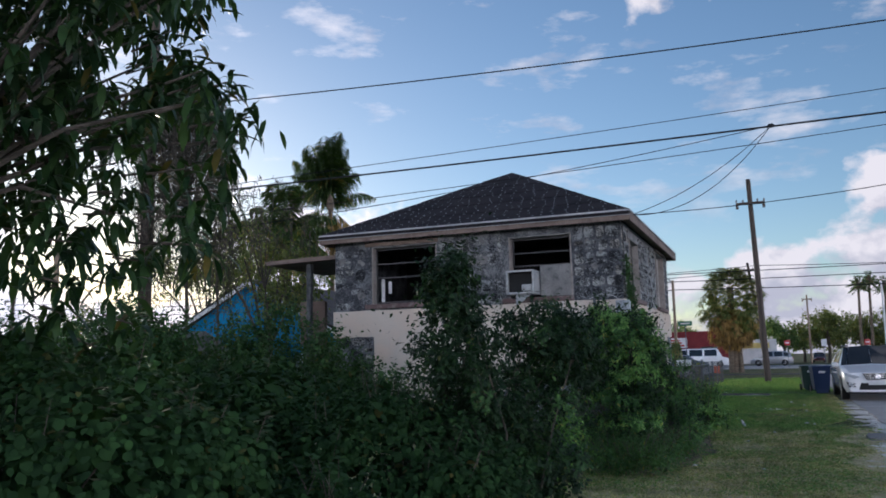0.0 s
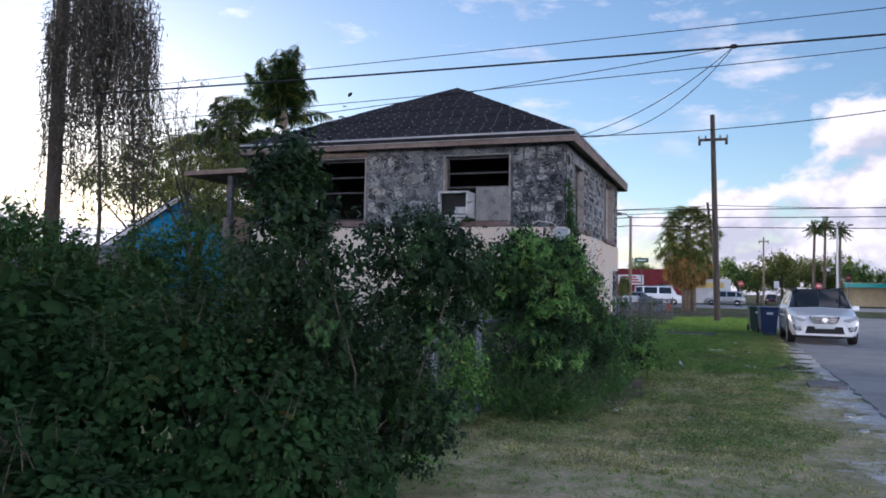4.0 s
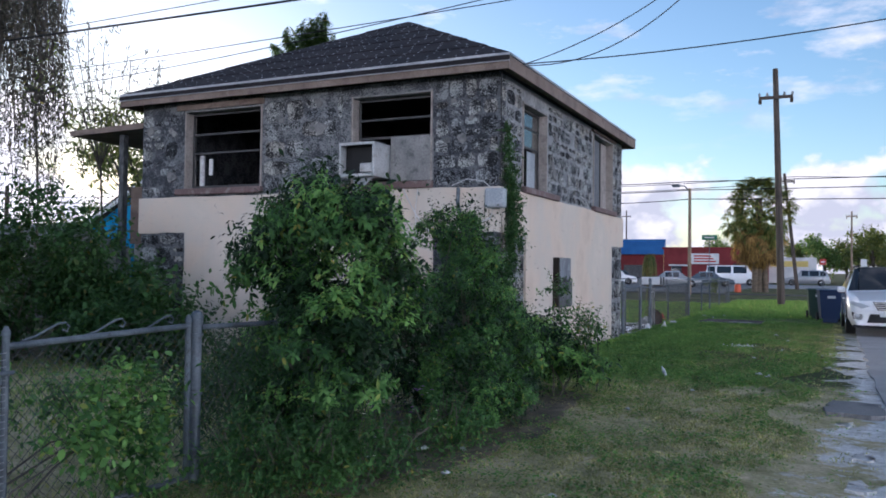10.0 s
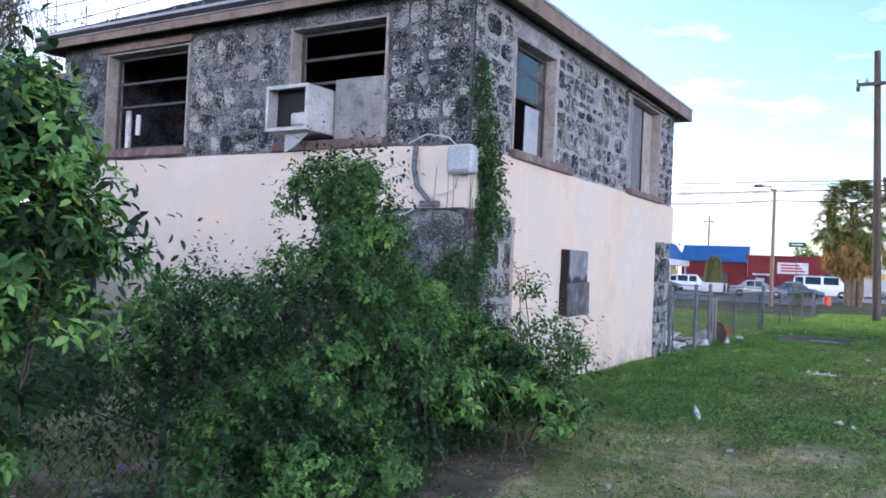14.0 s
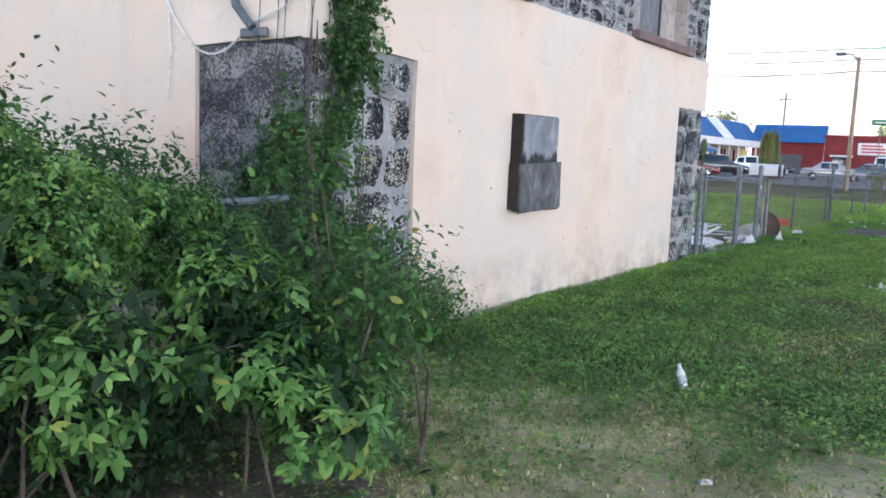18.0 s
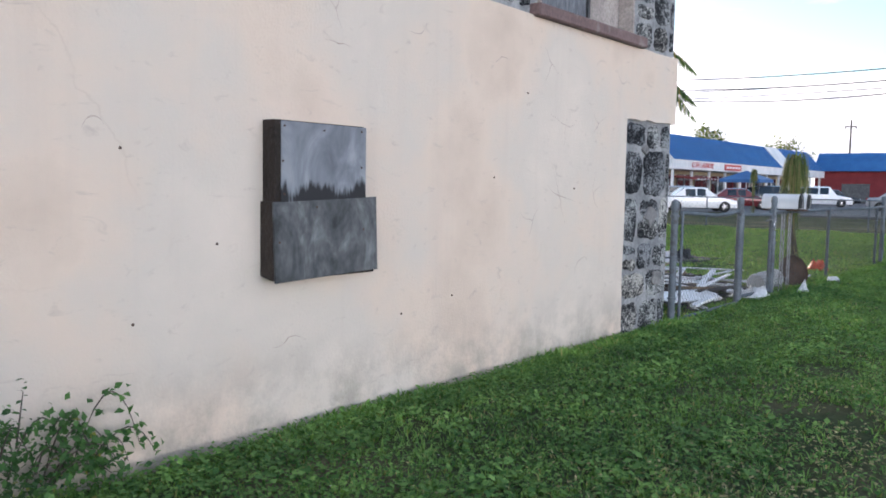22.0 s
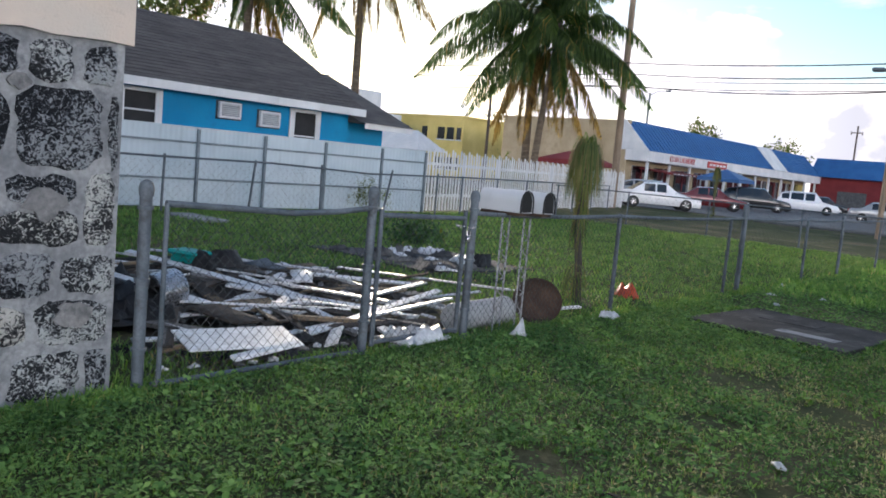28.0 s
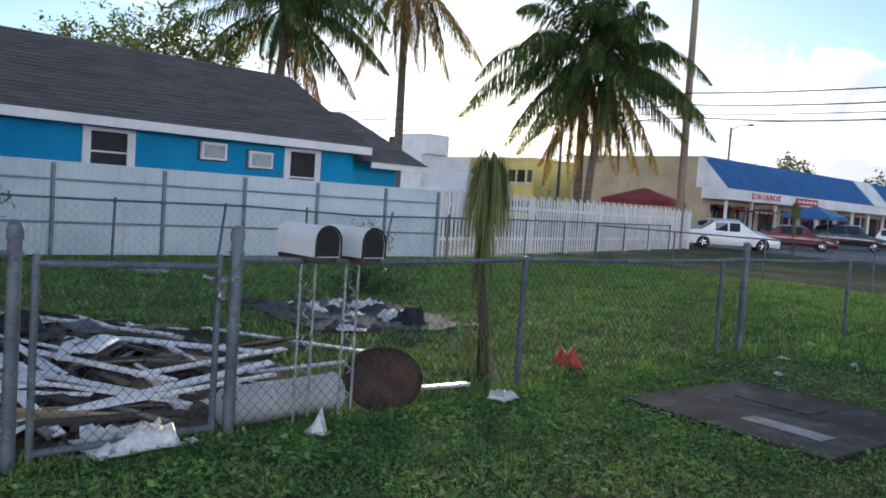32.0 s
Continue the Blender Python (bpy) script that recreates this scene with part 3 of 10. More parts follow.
BUSH_YOUNG = leaf_mat("young_leaf", (0.075, 0.185, 0.055), (0.27, 0.46, 0.16), (0.36, 0.44, 0.14), 0.06, 0.36)
DRAC = leaf_mat("dracaena_leaf", (0.06, 0.09, 0.035), (0.22, 0.26, 0.10), (0.26, 0.21, 0.11), 0.25, 0.3, 0.7)
FROND = leaf_mat("palm_leaflet", (0.036, 0.068, 0.024), (0.115, 0.175, 0.056), (0.390, 0.260, 0.078), 0.05, 0.3)
FROND_DRY = leaf_mat("dead_palm_leaflet", (0.22, 0.135, 0.05), (0.48, 0.32, 0.13), (0.10, 0.06, 0.03), 0.1, 0.3, 0.8)
YUCCA = leaf_mat("strap_leaf", (0.085, 0.12, 0.036), (0.25, 0.28, 0.09), (0.351, 0.286, 0.117), 0.18, 0.3)
GRASS_GREEN = leaf_mat("green_grass_blade", (0.105, 0.215, 0.062), (0.285, 0.455, 0.145), (0.48, 0.43, 0.21), 0.06, 0.35, 0.6)
CLOVER = leaf_mat("clover_leaf", (0.07, 0.165, 0.052), (0.255, 0.42, 0.14), None, 0.0, 0.3, 0.8)
STRAW = leaf_mat("straw_clipping", (0.22, 0.205, 0.11), (0.52, 0.45, 0.27), None, 0.0, 0.2, 0.9)
GRASS_DRY = leaf_mat("dry_grass_blade", (0.23, 0.25, 0.11), (0.56, 0.52, 0.30), (0.74, 0.66, 0.46), 0.3, 0.3, 0.7)
FLOWER = leaf_mat("white_petal", (0.6, 0.6, 0.58), (0.75, 0.75, 0.72), None, 0.0, 0.2)
PURPLE = leaf_mat("purple_petal", (0.20, 0.06, 0.35), (0.32, 0.12, 0.5), None, 0.0, 0.2)

# ---- mesh helpers ----
class Geo:
    """Gathers vertices and faces, then becomes one mesh object."""

    def __init__(self):
        self.v, self.f = [], []

    def add(self, verts, faces, m=None):
        o = len(self.v)
        self.v += [tuple(m @ Vector(p)) for p in verts] if m is not None else [tuple(p) for p in verts]
        self.f += [tuple(i + o for i in q) for q in faces]
        return self

    def box(self, a, b, bevel=0.0, m=None):
        """An axis box from corner a to corner b, with chamfered edges."""
        lo, hi = [min(p, q) for p, q in zip(a, b)], [max(p, q) for p, q in zip(a, b)]
        c = min(bevel, 0.45 * min(h - l for l, h in zip(lo, hi)))
        if c <= 0:
            vs = [(x, y, z) for z in (lo[2], hi[2]) for y in (lo[1], hi[1]) for x in (lo[0], hi[0])]
            return self.add(vs, [(0, 2, 3, 1), (4, 5, 7, 6), (0, 1, 5, 4), (2, 6, 7, 3), (0, 4, 6, 2), (1, 3, 7, 5)], m)
        vs, at = [], {}
        for k in range(8):
            s = [(k >> n) & 1 for n in range(3)]
            for ax in range(3):
                at[k, ax] = len(vs)
                vs.append(tuple((hi[n] if s[n] else lo[n]) if n == ax else (hi[n] - c if s[n] else lo[n] + c) for n in range(3)))
        fs = []
        for ax in range(3):
            u, w = [n for n in range(3) if n != ax]
            for side in (0, 1):
                q = [at[(side << ax) | (i << u) | (j << w), ax] for i, j in ((0, 0), (1, 0), (1, 1), (0, 1))]
                fs.append(q)
            for i in (0, 1):
                for j in (0, 1):
                    k0 = (i << u) | (j << w)
                    k1 = k0 | (1 << ax)
                    fs.append([at[k0, u], at[k1, u], at[k1, w], at[k0, w]])
        fs += [[at[k, 0], at[k, 1], at[k, 2]] for k in range(8)]
        return self.add(vs, fs, m)

    def prism(self, outline, h0, h1, axis="z", m=None):
        """A polygon pushed out along an axis. The outline is in the two other axes, in x, y, z order."""
        n = len(outline)
        put = {"z": lambda p, h: (p[0], p[1], h), "y": lambda p, h: (p[0], h, p[1]), "x": lambda p, h: (h, p[0], p[1])}[axis]
        vs = [put(p, h0) for p in outline] + [put(p, h1) for p in outline]
        fs = [tuple(range(n))[::-1], tuple(range(n, 2 * n))] + [(i, (i + 1) % n, n + (i + 1) % n, n + i) for i in range(n)]
        return self.add(vs, fs, m)

    def tube(self, pts, r, sides=8, r1=None, caps=True):
        """A round bar along a line of points, tapered from r to r1."""
        pts = [Vector(p) for p in pts]
        k, o, vs, fs = len(pts), len(self.v), [], []
        for i, p in enumerate(pts):
            d = (pts[min(i + 1, k - 1)] - pts[max(i - 1, 0)]).normalized()
            a = d.cross(Vector((0, 0, 1)) if abs(d.z) < 0.9 else Vector((1, 0, 0))).normalized()
            b = d.cross(a)
            rr = r + ((r1 if r1 is not None else r) - r) * i / max(k - 1, 1)
            vs += [tuple(p + rr * (math.cos(t) * a + math.sin(t) * b)) for t in (2 * math.pi * j / sides for j in range(sides))]
        for i in range(k - 1):
            for j in range(sides):
                fs.append((i * sides + j, i * sides + (j + 1) % sides, (i + 1) * sides + (j + 1) % sides, (i + 1) * sides + j))
        if caps:
            fs += [tuple(range(sides))[::-1], tuple(range((k - 1) * sides, k * sides))]
        return self.add(vs, fs)

    def lathe(self, prof, sides=16, m=None):
        """A profile of (radius, height) turned round z."""
        vs = [(r * math.cos(2 * math.pi * j / sides), r * math.sin(2 * math.pi * j / sides), h) for r, h in prof for j in range(sides)]
        fs = [(i * sides + j, i * sides + (j + 1) % sides, (i + 1) * sides + (j + 1) % sides, (i + 1) * sides + j) for i in range(len(prof) - 1) for j in range(sides)]
        fs += [tuple(range(sides))[::-1], tuple(range((len(prof) - 1) * sides, len(prof) * sides))]
        return self.add(vs, fs, m)

    def mesh(self, name, mat, smooth=False):
        me = bpy.data.meshes.new(name)
        me.from_pydata(self.v, [], self.f)
        b = bmesh.new()
        b.from_mesh(me)
        bmesh.ops.recalc_face_normals(b, faces=b.faces)
        b.to_mesh(me)
        b.free()
        me.materials.append(mat)
        if smooth:
            me.shade_smooth()
            me.set_sharp_from_angle(angle=radians(38))
        return me

    def ob(self, name, mat, parent=None, smooth=False, label="", category="", group="", kind=""):
        o = new(name, self.mesh(name, mat, smooth))
        o.parent = parent
        return tagged(o, label, category, group, kind)


def thing(name, at=(0, 0, 0), turn=0, label="", category="", group="", kind=""):
    """An empty at a thing's base, to hold its parts."""
    e = new(name)
    e.empty_display_size = 0.2
    e.matrix_basis = pose(*at, 0, 0, turn)
    return tagged(e, label, category, group, kind)


def share(name, me, parent, m=None):
    """One more piece on a mesh that others use too."""
    o = new(name, me)
    o.parent = parent
    if m is not None:
        o.matrix_basis = m
    return o


def quick_mesh(name, verts, faces, mat, parent=None, label="", category="", kind=""):
    """A mesh straight from arrays: faces of three or four corners."""
    verts, faces = np.asarray(verts, np.float32), np.asarray(faces, np.int32)
    me = bpy.data.meshes.new(name)
    me.vertices.add(len(verts))
    me.vertices.foreach_set("co", verts.ravel())
    k = faces.shape[1]
    me.loops.add(faces.size)
    me.loops.foreach_set("vertex_index", faces.ravel())
    me.polygons.add(len(faces))
    me.polygons.foreach_set("loop_start", np.arange(0, faces.size, k, dtype=np.int32))
    me.update(calc_edges=True)
    me.materials.append(mat)
    o = new(name, me)
    o.parent = parent
    return tagged(o, label, category, "", kind)


def unit(a):
    return a / np.maximum(np.linalg.norm(a, axis=-1, keepdims=True), 1e-6)


def leaf_arrays(base, way, face, length, width, droop=0.15, fold=0.12):
    """Pointed leaves of four triangles: base, two shoulders, midrib, tip."""
    side = unit(np.cross(way, face))
    up = np.cross(side, way)
    ln, wd = np.reshape(length, (-1, 1)), np.reshape(width, (-1, 1))
    mid = base + way * ln * 0.45
    vs = np.stack([base, mid + side * wd * 0.5 + up * ln * fold, mid, mid - side * wd * 0.5 + up * ln * fold, base + way * ln - up * ln * droop], 1)
    o = (np.arange(len(base)) * 5)[:, None, None]
    fs = o + np.array([(0, 2, 1), (0, 3, 2), (1, 2, 4), (2, 3, 4)])
    return vs.reshape(-1, 3), fs.reshape(-1, 3)


def ovate_arrays(base, way, face, length, width, droop=0.15, arch=0.06):
    """Rounded leaves of four triangles, broad in the middle, arched along the midrib."""
    side = unit(np.cross(way, face))
    up = np.cross(side, way)
    ln, wd = np.reshape(length, (-1, 1)), np.reshape(width, (-1, 1))
    lo, hi = base + way * ln * 0.3 + up * ln * arch, base + way * ln * 0.7 + up * ln * (arch - droop * 0.4)
    vs = np.stack([base, lo - side * wd * 0.42, lo + side * wd * 0.42, hi + side * wd * 0.4, hi - side * wd * 0.4, base + way * ln - up * ln * droop], 1)
    o = (np.arange(len(base)) * 6)[:, None, None]
    fs = o + np.array([(0, 2, 1), (1, 2, 3), (1, 3, 4), (4, 3, 5)])
    return vs.reshape(-1, 3), fs.reshape(-1, 3)


def burst(rng, lumps, n=11, size=(0.24, 0.4), core=0.66, out_to=0.98):
    """Breaks rounded masses into a core and many smaller clumps that stand out from it."""
    out = []
    for x, y, z, rx, ry, rz in lumps:
        out.append((x, y, z, rx * core, ry * core, rz * core))
        for _ in range(n):
            d = unit(rng.normal(size=3) + np.array([0, 0, 0.35]))
            s, q = rng.uniform(*size), rng.uniform(0.66, out_to)
            out.append((x + d[0] * rx * q, y + d[1] * ry * q, max(z + d[2] * rz * q, 0.12), rx * s, ry * s, rz * s * rng.uniform(0.8, 1.3)))
    return out


def lumpy(p, f, s=0.0):
    """A cheap wavy field over space, about -1 to 1."""
    x, y, z = p[:, 0] * f + s, p[:, 1] * f + 1.7 * s, p[:, 2] * f - s
    return 0.6 * np.sin(x + 1.3 * np.sin(y * 0.9 + 0.4)) * np.sin(y + 1.1 * np.sin(z * 1.1)) + 0.55 * np.sin(z * 1.3 + 1.2 * np.sin(x * 0.8)) * np.sin(0.7 * x - 1.2 * y)


def sprig_cloud(rng, lumps, n, leaves=7, reach=0.22, leaf=(0.06, 0.11), slim=0.5, inner=0.35, up=0.5, floor=0.03, holes=0.3):
    """Leafy twigs over and inside rounded masses, (x, y, z, rx, ry, rz) each, with hollows and bulges."""
    lumps = np.array(lumps, float)
    area = lumps[:, 3] * lumps[:, 4] + lumps[:, 4] * lumps[:, 5] + lumps[:, 3] * lumps[:, 5]
    pick = rng.choice(len(lumps), n, p=area / area.sum())
    d = unit(rng.normal(size=(n, 3)))
    deep = rng.random(n) < inner
    p0 = lumps[pick, :3] + d * lumps[pick, 3:]
    coarse = 1.0 / max(float(np.mean(lumps[:, 3:])), 0.12)
    big, fine = lumpy(p0, 1.7 * coarse, 1.0), lumpy(p0, 4.5 * coarse, 2.0)
    r = np.where(deep, rng.uniform(0.3, 0.75, n), rng.uniform(0.82, 1.06, n) * (1 + 0.26 * big + 0.13 * fine))
    keep = deep | (big * 0.6 + fine * 0.7 > -holes)
    pick, d, r, big = pick[keep], d[keep], r[keep], big[keep]
    n = len(pick)
    p = lumps[pick, :3] + d * r[:, None] * lumps[pick, 3:]
    p[:, 2] = np.where(p[:, 2] < floor, floor + rng.random(n) * 0.15, p[:, 2])
    g = unit(d * 0.7 + np.array([0, 0, up]) + rng.normal(size=(n, 3)) * 0.5)
    ln = rng.uniform(0.6, 1.2, n) * reach * np.where(rng.random(n) < 0.10, rng.uniform(1.6, 2.9, n), 1.0) * (1 + 0.3 * np.clip(big, -0.5, 1))
    bases, ways, faces = [], [], []
    s0 = unit(np.cross(g, rng.normal(size=(n, 3))))
    s1 = np.cross(g, s0)
    for j in range(leaves):
        a = j * 2.4
        s = s0 * math.cos(a) + s1 * math.sin(a)
        t = (j + 0.6) / leaves
        bases.append(p + g * (ln * t)[:, None])
        ways.append(unit(g * (0.35 + 0.5 * t) + s + np.array([0, 0, -0.35]) + rng.normal(size=(n, 3)) * 0.3))
        faces.append(unit(np.array([0, 0, 1.0]) + g * 0.4 + rng.normal(size=(n, 3)) * 0.4))
    b, w, f = (np.concatenate(q) for q in (bases, ways, faces))
    size = rng.uniform(*leaf, len(b)) * np.tile(rng.uniform(0.7, 1.25, n), leaves)
    return ovate_arrays(b, w, f, size, size * slim)


def shoots(rng, starts, length, leaf, slim, per=16):
    """Long arching young stems with leaves in rows: leaf arrays and the stem lines."""
    bases, ways, faces, lines = [], [], [], []
    for x, y, z, h in starts:
        a, l = h + rng.uniform(-0.9, 0.9), length * rng.uniform(0.6, 1.3)
        out = np.array([math.cos(a), math.sin(a), 0.0]) * rng.uniform(0.15, 0.6)
        s = np.linspace(0, 1, per)[:, None]
        line = np.array([x, y, z]) + l * (out * s + np.array([0, 0, 1.0]) * (s * 0.95 - 0.5 * np.linalg.norm(out) * s ** 2))
        lines.append(line[:: per // 4])
        for k in range(2, per):
            q = k * 2.4
            side = np.array([math.cos(q), math.sin(q), rng.uniform(-0.2, 0.5)])
            bases.append(line[k])
            ways.append(side)
            faces.append(np.array([rng.normal() * 0.3, rng.normal() * 0.3, 1.0]))
    b = np.array(bases)
    size = rng.uniform(*leaf, len(b))
    v, f = ovate_arrays(b, unit(np.array(ways)), unit(np.array(faces)), size, size * slim)
    return v, f, lines


def stems(rng, foot, lumps, r=0.02, per=2):
    """Woody stems from the foot up into each mass."""
    g = Geo()
    for x, y, z, rx, ry, rz in lumps:
        for _ in range(per):
            a = Vector(foot) + Vector((rng.uniform(-0.25, 0.25), rng.uniform(-0.25, 0.25), -0.05))
            e = Vector((x + rng.uniform(-0.5, 0.5) * rx, y + rng.uniform(-0.5, 0.5) * ry, z + rng.uniform(0.1, 0.7) * rz))
            mid = (a + e) / 2 + Vector((rng.uniform(-0.15, 0.15), rng.uniform(-0.15, 0.15), 0.1))
            g.tube([a, (a + mid) / 2 + Vector((0.03, -0.02, 0)), mid, e], r, 5, r * 0.35)
    return g


def sprays(rng, lumps, per, rosettes, spread, leaf, slim, young_part=0.4):
    """Layered umbrellas of leaf rosettes on the outside of rounded masses: old leaves, young leaves and twig lines."""
    ls = np.array(lumps, float)
    old, fresh, lines = [], [], []
    for x, y, z, rx, ry, rz in lumps:
        for _ in range(per):
            d = unit(rng.normal(size=3) + np.array([0, 0, 0.3]))
            c = np.array([x, y, z]) + d * np.array([rx, ry, rz]) * rng.uniform(0.72, 1.1)
            if c[2] < 0.14 or (((c - ls[:, :3]) / ls[:, 3:]) ** 2).sum(1).min() < 0.3:
                continue
            g = unit(d * 0.75 + np.array([0, 0, 0.75]) + rng.normal(size=3) * 0.2)
            r = rng.uniform(*spread)
            e = unit(np.cross(g, np.array([0.3, 0.9, 0.1])))
            h = np.cross(g, e)
            q, a = np.sqrt(rng.random(rosettes)) * r, rng.uniform(0, 2 * math.pi, rosettes)
            off = e * (q * np.cos(a))[:, None] + h * (q * np.sin(a))[:, None]
            p = c + off - g * (0.6 * q * q / r)[:, None] + rng.normal(size=(rosettes, 3)) * 0.2 * r * np.array([1, 1, 0.5])
            axis = unit(g + off / r * 0.8 + rng.normal(size=(rosettes, 3)) * 0.25)
            big = rng.uniform(0.7, 1.2, rosettes)
            # upper sprays turn pale more often: lit tops put into leaf colour
            bright = rng.random() < (young_part * 1.7 if d[2] > 0.35 else young_part * 0.45)
            (fresh if bright else old).append((p, axis, big))
            lines.append([(x, y, z - 0.3 * rz), tuple((np.array([x, y, z]) + c) / 2 + rng.normal(size=3) * 0.04), tuple(c)])
    out = []
    for bunch in (old, fresh):
        p, g, big = (np.concatenate([b[k] for b in bunch]) for k in range(3))
        n = len(p)
        s0 = unit(np.cross(g, rng.normal(size=(n, 3))))
        s1 = np.cross(g, s0)
        bs, ws, fs, sz = [], [], [], []
        for j in range(8):
            s = s0 * math.cos(j * 2.4) + s1 * math.sin(j * 2.4)
            bs.append(p - g * (0.05 * big * j / 8)[:, None])
            ws.append(unit(s + g * (0.6 - 0.09 * j) + np.array([0, 0, -0.3]) + rng.normal(size=(n, 3)) * 0.22))
            fs.append(unit(g + np.array([0, 0, 0.5]) + rng.normal(size=(n, 3)) * 0.3))
            sz.append(rng.uniform(*leaf, n) * big * (0.75 + 0.04 * j))
        b, w, f, size = (np.concatenate(k) for k in (bs, ws, fs, sz))
        b[:, 2] = np.maximum(b[:, 2], 0.03)
        out.append(ovate_arrays(b, w, f, size, size * slim, 0.18))
    return out[0], out[1], lines


def shrub(seed, foot, lumps, mats, label, per=14, rosettes=12, spread=(0.1, 0.2), leaf=(0.05, 0.085), slim=0.45, core=900, young_part=0.4, core_size=0.7, limb=0.012, trunks=2):
    """A shrub of layered leaf sprays over a core darkened for shade; mats: core, old leaves, young leaves."""
    rng = np.random.default_rng(seed)
    t = thing("bush", (*foot, 0), 0, label, "bush")
    loc = [(q[0] - foot[0], q[1] - foot[1], *q[2:]) for q in lumps]
    (v, f), (v2, f2), lines = sprays(rng, loc, per, rosettes, spread, leaf, slim, young_part)
    quick_mesh("foliage", v, f, mats[1], t)
    quick_mesh("young_leaves", v2, f2, mats[2], t, "paler young leaves, lit tops put into their colour")
    # shade inside the bush is put into a darker core leaf
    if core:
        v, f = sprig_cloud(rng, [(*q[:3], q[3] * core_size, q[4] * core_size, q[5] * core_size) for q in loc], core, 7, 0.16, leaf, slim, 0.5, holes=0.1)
        quick_mesh("inner_leaves", v, f, mats[0], t, "inner leaves darkened to stand for shade inside the bush")
    g = stems(rng, (0, 0, 0), loc, limb, trunks)
    for ln in lines[::2]:
        g.tube(ln, 0.005, 4, 0.002)
    g.ob("woody_stem", BARK, t, True, kind="stuff")
    return t


def bush(seed, lumps, n, mat, label, leaves=7, reach=0.22, leaf=(0.06, 0.11), slim=0.5, name="bush", category="bush", per=2, sprouts=0, sprout_len=0.5, young=None, **kw):
    rng = np.random.default_rng(seed)
    foot = (float(np.mean([q[0] for q in lumps])), float(np.mean([q[1] for q in lumps])), 0.0)
    t = thing(name, (*foot[:2], 0), 0, label, category)
    loc = [(q[0] - foot[0], q[1] - foot[1], *q[2:]) for q in lumps]
    clumps = burst(rng, loc, 15, (0.18, 0.33), 0.5, 1.12)
    if young:
        # paler outer clumps: young growth, with lit tips put into the colour
        tip = [q for k, q in enumerate(clumps) if k % 16 and rng.random() < 0.42 and q[2] > 0.25]
        clumps = [q for q in clumps if q not in tip]
        v, f = sprig_cloud(rng, tip, int(n * 0.3), leaves, reach, (leaf[0] * 0.9, leaf[1] * 0.95), slim, **{**kw, "inner": 0.1, "up": 0.7})
        quick_mesh("young_leaves", v, f, young, t, "paler young leaves, lit tops put into their colour")
        n = int(n * 0.72)
    v, f = sprig_cloud(rng, clumps, n, leaves, reach, leaf, slim, **kw)
    g = stems(rng, (0, 0, 0), loc, 0.011, per)
    if sprouts:
        st = []
        for k in range(sprouts):
            x, y, z, rx, ry, rz = loc[rng.integers(len(loc))]
            a, q = rng.uniform(0, 2 * math.pi), rng.uniform(0.2, 0.9)
            st.append((x + rx * q * math.cos(a), y + ry * q * math.sin(a), z + rz * math.sqrt(1 - q * q) * 0.75, a))
        v2, f2, lines = shoots(rng, st, sprout_len, leaf, slim)
        v, f = np.concatenate([v, v2]), np.concatenate([f, f2 + len(v)])
        for ln in lines:
            g.tube(ln, 0.005, 4, 0.002)
    quick_mesh("foliage", v, f, mat, t)
    g.ob("woody_stem", BARK, t, True, kind="stuff")
    return t


